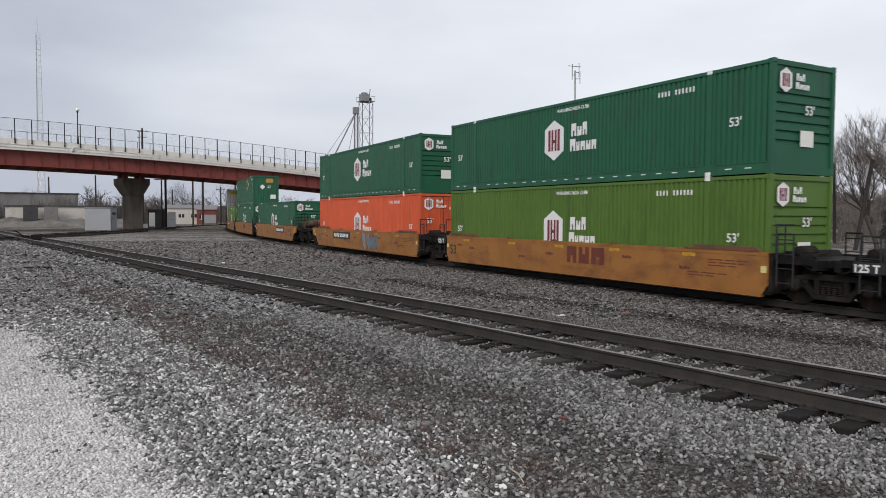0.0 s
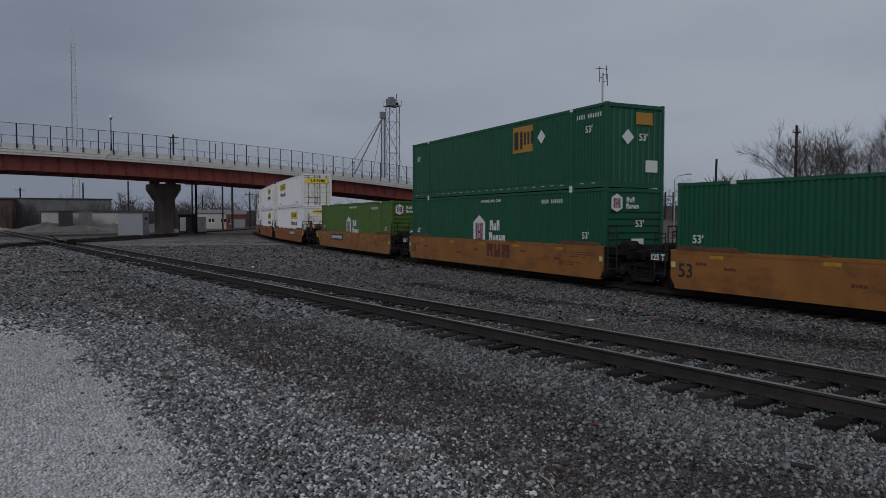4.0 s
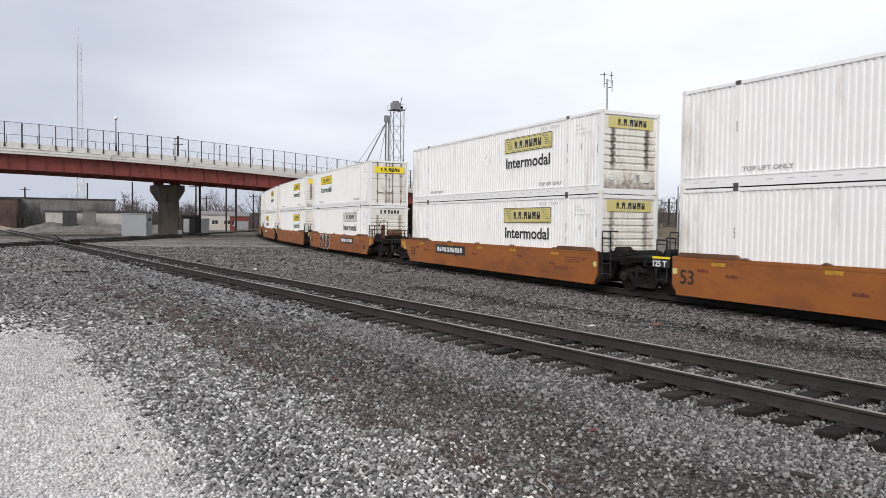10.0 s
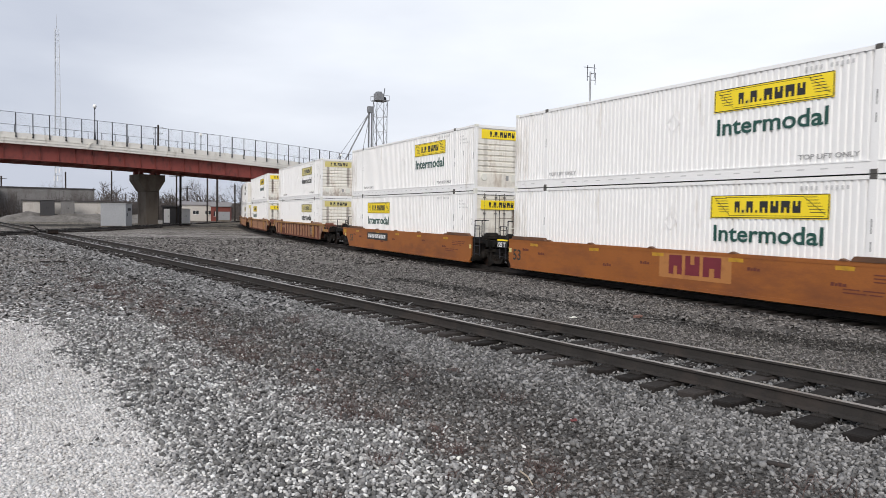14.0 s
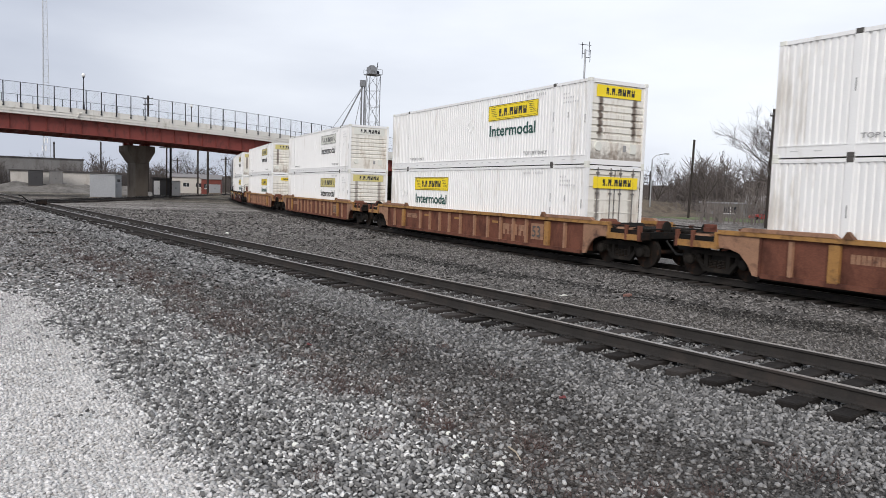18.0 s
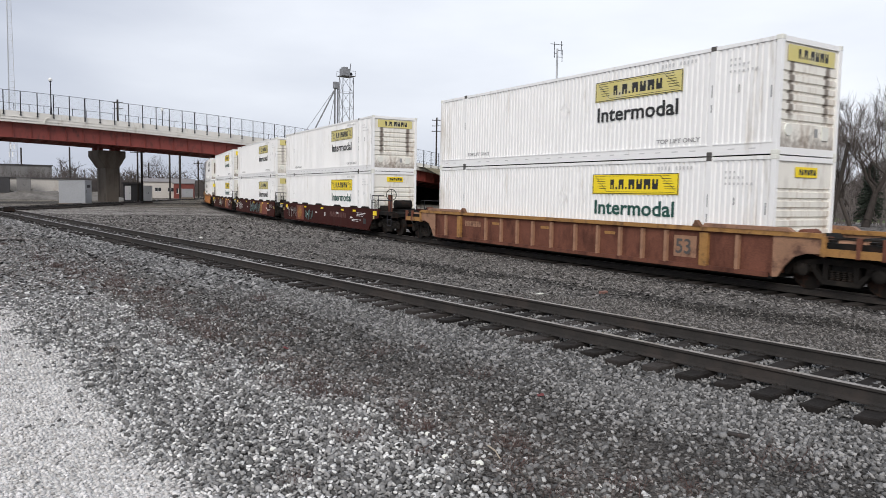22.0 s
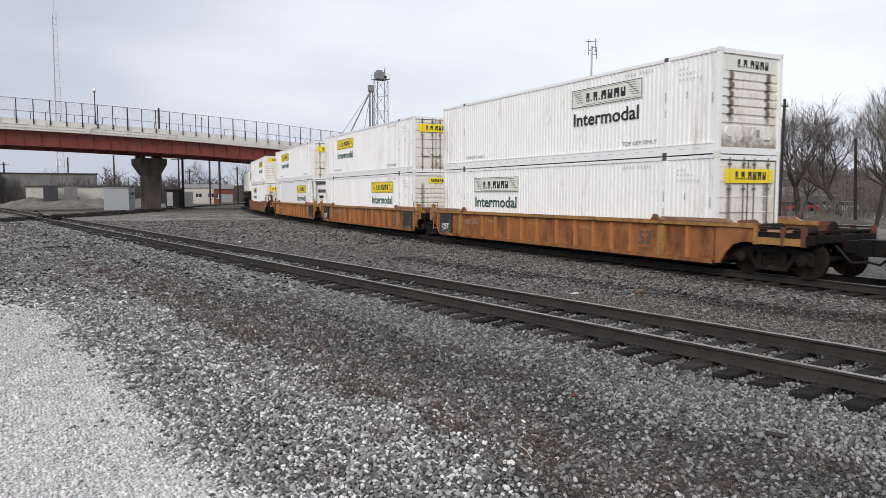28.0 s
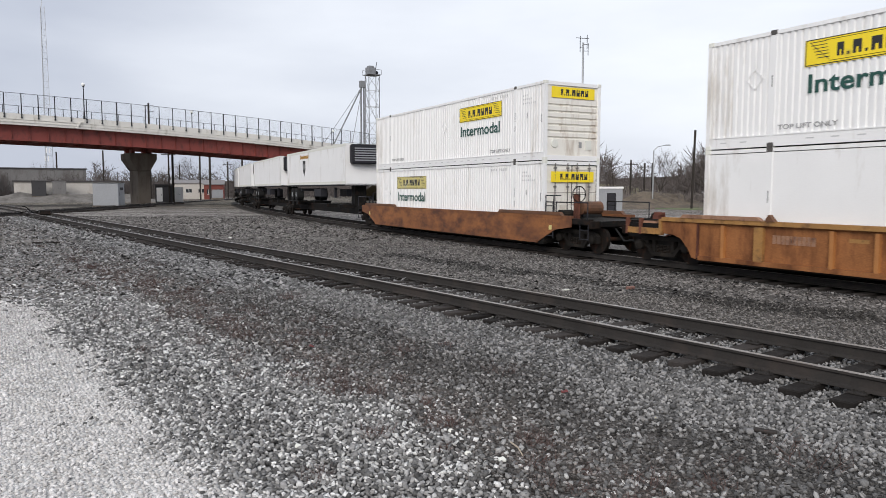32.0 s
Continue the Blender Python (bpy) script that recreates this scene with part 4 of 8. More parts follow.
def build_far_woods():
    """Bare brush along the horizon: thousands of thin stems, one body."""
    rng = random.Random(5)
    bm = bmesh.new()
    for _ in range(5200):
        az = radians(rng.uniform(-42, 18) if rng.random() < 0.45 else rng.uniform(18, 46))
        d = rng.uniform(225, 340) if az < 0.1 else rng.uniform(150, 240)
        x, y = math.sin(az) * d, math.cos(az) * d
        clump = 0.55 + 0.45 * noise.noise(Vector((az * 14, 0, 3))) + 0.35 * noise.noise(Vector((az * 45, 1, 3)))
        h = max(3.0, (13.0 if az < 0.1 else 13.5) * clump * rng.uniform(0.6, 1.25)) * (d / 270 if az < 0.1 else 1)
        base = Vector((x, y, -1.6))
        lean = Vector((rng.gauss(0, 0.12), rng.gauss(0, 0.12), 1))
        top = base + lean * h
        rod(bm, base, top, 0.16, 3, 0.03)
        for _k in range(11):
            f = rng.uniform(0.2, 0.97)
            p = base + lean * (h * f)
            rod(bm, p, p + Vector((rng.gauss(0, 0.9), rng.gauss(0, 0.9), rng.uniform(0.3, 1.6))) * (h / 7), 0.085, 3, 0.03)
    tagged(link("far_woods", bm, M["twig_grey"]), "far belt of bare grey-brown woods along the horizon", "woods", kind="stuff")
    # a low rise of scrub behind the stems
    bm = bmesh.new()
    prev = None
    for i in range(240):
        az = radians(-70 + i * 0.62)
        d = 345
        z = 5.0 + 3.0 * min(max((math.degrees(az) - 14) / 6, 0), 1) + 2.6 * noise.noise(Vector((az * 9, 0, 7))) + 1.0 * noise.noise(Vector((az * 40, 0, 9)))
        row = [bm.verts.new((math.sin(az) * d, math.cos(az) * d, -3)), bm.verts.new((math.sin(az) * d, math.cos(az) * d, z)), bm.verts.new((math.sin(az) * (d + 60), math.cos(az) * (d + 60), z * 0.8))]
        if prev:
            bm.faces.new((prev[0], row[0], row[1], prev[1]))
            bm.faces.new((prev[1], row[1], row[2], prev[2]))
        prev = row
    tagged(link("wooded_ridge_backdrop", bm, M["scrub"]), "distant wooded rise", "backdrop", kind="structure")


M["scrub"] = mat("scrub", (0.085, 0.073, 0.068), 0.95, spread=0.45, scale=0.08, fine=0.8, bump=0.5, depth=0.5, dirt=(0.075, 0.065, 0.06), dirt_amount=0.5, dirt_scale=0.05)
build_far_woods()


def brush_belt(name, label, x0, y0, x1, y1, depth, h, n, seed, z=-0.5):
    """A belt of tangled bare brush between two plan points."""
    rng = random.Random(seed)
    bm = bmesh.new()
    a, b = Vector((x0, y0, z)), Vector((x1, y1, z))
    nrm = Vector((-(b - a).y, (b - a).x, 0)).normalized()
    for _ in range(n):
        f = rng.random()
        tall = h * max(0.25, 0.6 + 0.5 * noise.noise(Vector((f * 9, seed, 0))) + rng.gauss(0, 0.18))
        base = a.lerp(b, f) + nrm * rng.uniform(0, depth)
        top = base + Vector((rng.gauss(0, 0.15), rng.gauss(0, 0.15), 1)) * tall
        rod(bm, base, top, 0.05, 3, 0.02)
        for _k in range(7):
            p = base.lerp(top, rng.uniform(0.15, 0.98))
            rod(bm, p, p + Vector((rng.gauss(0, 0.35), rng.gauss(0, 0.35), rng.uniform(0.1, 0.6))) * (tall / 3.2), 0.03, 3, 0.012)
    tagged(link(name, bm, M["twig_pale" if name == "yard_brush" else "twig_grey"]), label, "brush", kind="stuff")


brush_belt("dark_brush", "tangled bare brush before the grey building", -104, 150, -74, 163, 6, 5.5, 420, 3)
brush_belt("dark_brush", "bare brush behind the white building", -78, 151, -57, 160, 9, 6.0, 470, 4)
brush_belt("yard_brush", "low bare brush under the trees", 27, 70, 52, 52, 8, 2.4, 420, 5)
brush_belt("yard_brush", "bare thicket behind the yard", 40, 92, 66, 66, 12, 6.5, 700, 6)
brush_belt("yard_brush", "tangled dead brush on the low mound", 24, 97, 42, 96, 7, 1.5, 420, 8, 0.3)
M["bank_dirt"] = mat("bank_dirt", (0.155, 0.145, 0.133), 0.95, spread=0.4, scale=0.4, fine=3, bump=0.5, depth=0.1, dirt=(0.07, 0.062, 0.055), dirt_amount=0.5, dirt_scale=0.5)
for bx, by in ((-69.5, 130.4), (-63.0, 133.0), (-56.0, 136.0)):
    patch("building_bank_ground", "low bank of grey dirt before the white building", M["bank_dirt"], bx, by, 11, 5.5, -0.75, 25.6, 1.75)
patch("dirt_bank_ground", "pale bank of dry dirt and grass", M["pale_dirt"], -84.0, 126.0, 16, 4, -0.75, 26, 1.9)


# ------------------------------------------------------------------ masts and poles
def lattice(name, label, x, y, z0, z1, w0, w1, material, bays, yaw=20, legs=3, cat="mast"):
    ob = thing(name, label, cat)
    ob.matrix_basis = pose(x, y, 0, 0, 0, yaw)

    def corner(i, f):
        w = (w0 + (w1 - w0) * f) / 2 * (1.15 if legs == 3 else 1.41)
        a = 6.28318 * i / legs
        return Vector((math.cos(a) * w, math.sin(a) * w, z0 + (z1 - z0) * f))
    for i in range(legs):
        part("leg", rods((corner(i, 0), corner(i, 1), 0.06 if w0 < 2.5 else 0.10)), material, ob)
    for i in range(legs):
        bm = bmesh.new()
        for b in range(bays):
            rod(bm, corner(i, b / bays), corner((i + 1) % legs, (b + 1) / bays), 0.028 if w0 < 2.5 else 0.045, 4)
            rod(bm, corner(i, b / bays), corner((i + 1) % legs, b / bays), 0.028 if w0 < 2.5 else 0.045, 4)
        part("bracing", bm, material, ob)["kind"] = "stuff"
    return ob


mast = lattice("lattice_mast", "tall thin grey lattice radio mast behind the yard", -103.3, 205.5, -1.5, 52, 2.2, 1.1, M["galvanised"], 34)
part("aerial", rods(((0, 0, 52), (0, 0, 56), 0.06)), M["galvanised"], mast)
for k in range(4):
    part("panel_aerial", boxes((0.4 * k - 0.8, 0.4 * k - 0.55, -1.0, -0.8, 9.5 + 2.2 * (k % 2), 10.9 + 2.2 * (k % 2))), M["white_paint"], mast)

leg_tower = lattice("grain_leg_tower", "pale steel grain elevator leg tower with a small head house", -11.2, 184.6, -1, 30.6, 2.8, 2.8, M["tower_steel"], 8, 30, 4, "tower")
part("platform", boxes((-1.9, 1.7, -1.7, 1.7, 30.6, 30.75)), M["tower_steel"], leg_tower)
part("head_house", boxes((-1.5, 0.5, -0.9, 0.9, 30.75, 32.5), (-1.1, 0.1, -0.7, 0.7, 32.5, 32.9)), M["tower_steel"], leg_tower)
part("drive_motor", (lambda bm: (lathe(bm, [(0.1, -0.6), (0.45, -0.5), (0.45, 0.5), (0.1, 0.6)], (1.0, 0, 31.3), "y", 12), bm)[1])(bmesh.new()), M["dark_metal"], leg_tower)
for x in (-1.9, -0.1, 1.7):
    for y in (-1.7, 1.7):
        part("rail_post", rods(((x, y, 30.75), (x, y, 31.9), 0.05)), M["tower_steel"], leg_tower)
for y in (-1.7, 1.7):
    part("head_rail", rods(((-1.9, y, 31.9), (1.7, y, 31.9), 0.05)), M["tower_steel"], leg_tower)
part("vent_stack", rods(((0.9, 0, 31.6), (1.2, 0, 34.0), 0.09)), M["dark_metal"], leg_tower)
for x in (-3.2, -2.4):
    part("elevator_casing", boxes((x - 0.14, x + 0.14, -0.2, 0.2, -1, 27.4)), M["tower_steel"], leg_tower)
part("casing_head", boxes((-3.5, -2.1, -0.5, 0.5, 27.4, 29.0)), M["tower_steel"], leg_tower)
for dx, dy, r in ((-9.5, 0, 0.17), (-13.5, -2, 0.06), (-4.5, -2, 0.07), (7.5, -1, 0.05)):
    part("down_spout", rods(((-2.8, 0, 27.8), (-2.8 + dx, dy, 10), r)), M["tower_steel"], leg_tower)

aerial = thing("antenna_mast", "slim grey steel antenna mast with small aerials", "mast")
aerial.matrix_basis = pose(18.15, 77.9, 0)
part("lower_tube", rods(((0.12, 0, -1), (0.12, 0, 9.1), 0.20), n=10), M["galvanised"], aerial)
part("upper_tube", rods(((-0.12, 0, -1), (-0.12, 0, 17.6), 0.10), n=8), M["galvanised"], aerial)
for k, (dx, z, h) in enumerate(((-0.45, 16.6, 1.7), (0.30, 16.9, 1.5), (0.42, 16.2, 1.3))):
    a = part("aerial", rods(((dx, 0, z), (dx, 0, z + h), 0.035)), M["dark_metal"], aerial)
    part("aerial_arm", rods(((-0.1, 0, z + 0.5), (dx, 0, z + 0.5), 0.03)), M["dark_metal"], a)
part("crossarm", rods(((-0.9, 0, 18.1), (0.5, 0, 18.0), 0.03)), M["dark_metal"], aerial)


def utility_pole(x, y, z0, z1, r=0.16, arms=1, lean=0.0, reach=1.2, label="weathered wooden utility pole"):
    ob = thing("utility_pole", label, "pole", "poles")
    ob.matrix_basis = pose(x, y, 0, 0, lean, random.Random(x).uniform(-30, 30))
    part("shaft", rods(((0, 0, z0 - 0.6), (0, 0, z1), r)), M["pole_wood"], ob)
    for k in range(arms):
        z = z1 - 0.7 - 1.3 * k
        arm = part("crossarm", boxes((-reach, reach, -0.06, 0.06, z, z + 0.12)), M["pole_wood"], ob)
        for dx in (-reach * 0.92, -reach * 0.35, reach * 0.35, reach * 0.92):
            part("insulator", rods(((dx, 0, z + 0.12), (dx, 0, z + 0.32), 0.05)), M["galvanised"], arm)
    return ob


for args in ((32.35, 64.3, -0.5, 10.2, 0.13, 2, 0.6, 0.4), (34.55, 88.5, -0.3, 9.2, 0.14, 0, 1.2), (31.8, 105.3, 0.4, 6.2, 0.14, 1, 0), (33.6, 101.0, 0.2, 5.6, 0.14, 0, 0), (36.0, 112.0, 0.5, 6.0, 0.15, 1, 0), (10.9, 169.6, 0, 19.4, 0.2, 3, 0),
             (32.4, 50.2, -0.5, 6.0, 0.15, 0, 9.5), (35.5, 58.0, -0.5, 6.2, 0.12, 0, -2.0),
             (-97.1, 197.4, -1, 11.7, 0.2, 0, 0), (-86.8, 202.2, -1, 12.4, 0.2, 0, 0), (-48.6, 162.9, -0.8, 10.0, 0.2, 1, 0), (-49.3, 173.1, -0.8, 10.4, 0.25, 0, 0), (-62.0, 190.1, -0.8, 8.2, 0.2, 1, 0), (-50.4, 193.5, -0.8, 9.0, 0.2, 1, 0),
             (-38.15, 113.8, -0.5, 7.3, 0.17, 0, 0), (-40.2, 118.0, -0.5, 8.0, 0.13, 1, 0), (-58.5, 160.0, -0.8, 20.5, 0.2, 2, 0), (-33.8, 140.5, -0.8, 8.5, 0.16, 0, 0), (-110, 190, -1, 10, 0.2, 1, 0)):
    utility_pole(*args)
sl = thing("street_lamp", "tall grey street lamp with a curved arm", "street lamp")
sl.matrix_basis = pose(31.7, 94.9, 0, 0, 0, 0)
part("post", rods(((0, 0, -0.8), (0, 0, 7.0), 0.09)), M["galvanised"], sl)
part("arm", rods(((0, 0, 7.0), (0.5, 0, 7.5), 0.05), ((0.5, 0, 7.5), (1.7, 0, 7.75), 0.05)), M["galvanised"], sl)
part("lamp_head", boxes((1.6, 2.2, -0.12, 0.12, 7.66, 7.80)), M["galvanised"], sl)


# ------------------------------------------------------------------ buildings
def building(name, label, x, y, yaw, w, d, h, z0, wall_mat, roof_mat, gable=0.0, windows=(), doors=(), eave=0.25, cat="building"):
    """A house of thick walls on four sides; its front faces -y. windows and doors: (x, z, width, height) on the front."""
    ob = thing(name, label, cat)
    ob.matrix_basis = pose(x, y, z0, 0, 0, yaw)
    t = 0.25
    holes = sorted([(wx, wz, ww, wh, "window") for wx, wz, ww, wh in windows] + [(dx, 0.0, dw, dh, "door") for dx, dw, dh in doors])
    bm = bmesh.new()
    at = -w / 2
    for hx, hz, hw, hh, kind in holes:
        box(bm, at, hx - hw / 2, 0, t, -0.5, h)
        if hz > 0:
            box(bm, hx - hw / 2, hx + hw / 2, 0, t, -0.5, hz)
        box(bm, hx - hw / 2, hx + hw / 2, 0, t, hz + hh, h)
        at = hx + hw / 2
    box(bm, at, w / 2, 0, t, -0.5, h)
    bmesh.ops.remove_doubles(bm, verts=bm.verts[:], dist=0.001)
    part("front_wall", bm, wall_mat, ob)
    part("back_wall", boxes((-w / 2, w / 2, d - t, d, -0.5, h)), wall_mat, ob)
    for sx in (-1, 1):
        bm = bmesh.new()
        o = [(t, -0.5), (d - t, -0.5), (d - t, h), (d / 2, h + gable), (t, h)] if gable else [(t, -0.5), (d - t, -0.5), (d - t, h), (t, h)]
        prism(bm, o, *sorted((sx * w / 2, sx * (w / 2 - t))), axis="x")
        part("side_wall", bm, wall_mat, ob)
    if gable:
        for k in (0, 1):
            bm = bmesh.new()
            y0, y1 = (-eave, d / 2) if k == 0 else (d / 2, d + eave)
            za, zb = (h - eave * gable / (d / 2), h + gable) if k == 0 else (h + gable, h - eave * gable / (d / 2))
            prism(bm, [(y0, za + 0.03), (y1, zb + 0.03), (y1, zb + 0.18), (y0, za + 0.18)], -w / 2 - eave, w / 2 + eave, axis="x")
            part("roof", bm, roof_mat, ob)
    else:
        part("roof", boxes((-w / 2 - eave, w / 2 + eave, -eave, d + eave, h + 0.003, h + 0.22)), roof_mat, ob)
    for hx, hz, hw, hh, kind in holes:
        if kind == "window":
            win = part("window", boxes((hx - hw / 2, hx + hw / 2, 0.12, 0.15, hz, hz + hh)), M["window_dark"], ob)
            part("window_frame", boxes((hx - hw / 2, hx + hw / 2, 0.06, 0.115, hz, hz + 0.08), (hx - 0.04, hx + 0.04, 0.06, 0.115, hz + 0.08, hz + hh)), M["white_paint"], win)
        else:
            part("door", boxes((hx - hw / 2, hx + hw / 2, 0.08, 0.14, 0, hh)), M["dark_metal"], ob)
    return ob


M["window_dark"] = mat("window_dark", (0.03, 0.035, 0.04), 0.15, spread=0.1, bump=0)
M["block_wall"] = mat("block_wall", (0.50, 0.475, 0.44), 0.85, spread=0.15, scale=0.25, fine=4, dirt=(0.26, 0.20, 0.16), dirt_amount=0.35, dirt_scale=0.25, streak=2)
M["grey_siding"] = mat("grey_siding", (0.17, 0.165, 0.162), 0.7, spread=0.3, scale=0.4, fine=5, dirt=(0.075, 0.062, 0.055), dirt_amount=0.45, dirt_scale=0.4, streak=3)
M["dark_siding"] = mat("dark_siding", (0.045, 0.044, 0.047), 0.75, spread=0.2, scale=0.3, fine=4)
M["brick_red"] = mat("brick_red", (0.17, 0.045, 0.035), 0.85, spread=0.25, scale=0.5, fine=5)
M["brick_brown"] = mat("brick_brown", (0.10, 0.062, 0.05), 0.85, spread=0.3, scale=0.3, fine=4, dirt=(0.05, 0.035, 0.03), dirt_amount=0.4, dirt_scale=0.2)
M["roof_grey"] = mat("roof_grey", (0.20, 0.19, 0.19), 0.85, spread=0.2, scale=0.5, fine=5)
M["roof_dark"] = mat("roof_dark", (0.06, 0.055, 0.055), 0.85, spread=0.2, scale=0.5, fine=5)
M["grey_cabinet"] = mat("grey_cabinet", (0.27, 0.28, 0.295), 0.5, spread=0.15, scale=0.6, fine=6, bump=0.05)
M["red_car"] = mat("red_car", (0.35, 0.03, 0.025), 0.3, spread=0.05)
M["silver_car"] = mat("silver_car", (0.45, 0.46, 0.48), 0.3, metal=0.3, spread=0.05)

building("warehouse", "long low white block building with a flat dark roof", -64.4, 135.2, 25.6, 17.6, 9, 3.45, -0.4, M["block_wall"], M["roof_dark"])
building("dark_shed", "long grey flat-roofed industrial building behind the white one", -101.0, 162.5, 26, 50, 16, 7.0, -0.6, M["grey_siding"], M["roof_dark"])
building("brick_annex", "brown brick flat-roofed building beside the grey one", -104.0, 150.5, 26, 26, 12, 6.6, -0.6, M["brick_brown"], M["roof_dark"])
building("brick_house", "small red brick house with a grey roof", -49.9, 178.1, 12, 4.6, 6, 3.4, -0.5, M["brick_red"], M["roof_grey"], 1.0, windows=((-1.2, 1.0, 0.9, 1.2), (1.2, 1.0, 0.9, 1.2)))
building("white_hall", "long white building with dark windows beyond the bridge", -57.5, 183.0, 14, 9.0, 8, 3.7, -0.5, M["block_wall"], M["roof_grey"], 0.8, windows=((-3.0, 1.3, 1.4, 1.0), (0.0, 1.3, 1.4, 1.0), (3.0, 1.3, 1.4, 1.0)))
hut = building("signal_hut", "small dark hut with a white door", -41.0, 117.9, 18, 2.7, 2.4, 2.7, -0.35, M["dark_siding"], M["roof_dark"], cat="hut")
hut_door = part("hut_door", boxes((-1.15, -0.25, -0.06, -0.003, 0.1, 2.35)), M["white_paint"], hut, "white door")
part("handle", boxes((-0.42, -0.36, -0.11, -0.06, 1.1, 1.25)), M["dark_metal"], hut_door)
building("far_house", "white gabled house far behind the trees", 59.6, 115.5, -28, 9, 7, 1.9, -0.9, M["block_wall"], M["roof_grey"], 1.6, windows=((-2.5, 0.7, 1.1, 1.0), (2.5, 0.7, 1.1, 1.0)), cat="house")
building("low_shop", "low grey shop building with a pale fascia", 53.5, 109.0, -28, 17, 8, 2.2, -0.9, M["grey_siding"], M["grey_cabinet"], windows=((-4, 0.6, 2.0, 1.1), (1, 0.6, 2.0, 1.1)), doors=((6, 1.2, 2.0),))
building("track_shed", "small grey metal shed beside the antenna mast", 21.0, 79.6, -12, 4.2, 3.2, 2.5, -0.6, M["grey_cabinet"], M["white_paint"], doors=((0.9, 1.0, 2.0),), eave=0.1, cat="shed")


def cabinet(name, label, x, y, yaw, w, d, h, material, z0=-0.45, side_doors=False):
    """A steel trackside cabinet: body, roof lip and doors on its front."""
    ob = thing(name, label, "cabinet", "trackside cabinets")
    ob.matrix_basis = pose(x, y, z0, 0, 0, yaw)
    bm = boxes((-w / 2, w / 2, 0, d, 0, h))
    bmesh.ops.bevel(bm, geom=bm.edges[:], offset=0.03, segments=1, affect="EDGES")
    part("body", bm, material, ob)
    part("roof_lip", boxes((-w / 2 - 0.06, w / 2 + 0.06, -0.06, d + 0.06, h + 0.002, h + 0.08)), material, ob)
    part("plinth", boxes((-w / 2 - 0.1, w / 2 + 0.1, -0.1, d + 0.1, -0.5, -0.002)), M["concrete"], ob)
    if side_doors:
        dr = part("door", boxes((w / 2 + 0.002, w / 2 + 0.03, 0.25, d - 0.25, 0.15, h - 0.15)), material, ob)
        part("handle", boxes((w / 2 + 0.03, w / 2 + 0.07, 0.36, 0.42, h * 0.45, h * 0.6)), M["dark_metal"], dr)
        part("vent", boxes((w / 2 + 0.03, w / 2 + 0.04, 0.6, d - 0.6, h * 0.7, h * 0.82)), M["dark_metal"], dr)
        return ob
    for sx in (-1, 1):
        dr = part("door", boxes((sx * w / 4 - w / 4 + 0.05, sx * w / 4 + w / 4 - 0.05, -0.03, -0.002, 0.12, h - 0.12)), material, ob)
        part("handle", boxes((sx * 0.12 - 0.02, sx * 0.12 + 0.02, -0.06, -0.03, h * 0.48, h * 0.58)), M["dark_metal"], dr)
    return ob


cabinet("signal_cabinet", "large pale grey steel signal cabinet on a concrete plinth", -38.5, 90.1, 4, 3.05, 2.3, 2.75, M["grey_cabinet"], -0.30, True)
cabinet("small_cabinet", "small white steel cabinet by the hut", -38.0, 115.9, 18, 1.3, 0.9, 2.3, M["white_paint"], -0.3)
cabinet("dark_cabinet", "dark steel cabinet before the white building", -67.3, 130.2, 27, 2.3, 1.6, 2.75, M["dark_siding"], 0.42)
cabinet("tan_cabinet", "grey-brown steel cabinet before the white building", -64.3, 131.4, 27, 2.2, 1.6, 2.65, M["grey_siding"], 0.42)
cabinet("grey_crate", "pale grey slatted crate near the brick house", -39.8, 144.6, 15, 2.2, 1.6, 1.6, M["grey_cabinet"], 0.0)


def parked_car(x, y, yaw, paint, label):
    """A parked car: lofted body, cabin with dark glass, wheels."""
    ob = thing("parked_car", label, "car", "parked cars")
    ob.matrix_basis = pose(x, y, -0.75, 0, 0, yaw)
    bm = bmesh.new()
    prism(bm, [(-2.2, 0.35), (2.2, 0.35), (2.25, 0.75), (1.3, 0.92), (-1.9, 0.98), (-2.25, 0.8)], -0.85, 0.85)
    bmesh.ops.bevel(bm, geom=bm.edges[:], offset=0.08, segments=2, affect="EDGES")
    part("body", bm, paint, ob)
    bm = bmesh.new()
    prism(bm, [(-1.7, 0.95), (1.0, 0.92), (0.35, 1.42), (-1.1, 1.45)], -0.72, 0.72)
    bmesh.ops.bevel(bm, geom=bm.edges[:], offset=0.06, segments=2, affect="EDGES")
    part("cabin", bm, M["window_dark"], ob)
    part("roof", boxes((-1.05, 0.32, -0.66, 0.66, 1.44, 1.49)), paint, ob)
    for wx in (-1.35, 1.35):
        for wy in (-0.86, 0.86):
            bm = bmesh.new()
            lathe(bm, [(0.18, -0.1), (0.33, -0.1), (0.33, 0.1), (0.18, 0.1)], (wx, wy, 0.33), "y", 14)
            part("wheel", bm, M["rubber"], ob)
    return ob


parked_car(44.5, 88.0, 160, M["red_car"], "red parked car beyond the tracks")
parked_car(47.5, 89.5, 150, M["red_car"], "red parked car beside another on the far lot")
parked_car(51.0, 92.0, 155, M["silver_car"], "silver parked car before the low shop")
parked_car(52.5, 88.5, 140, M["silver_car"], "silver parked car on the far lot")

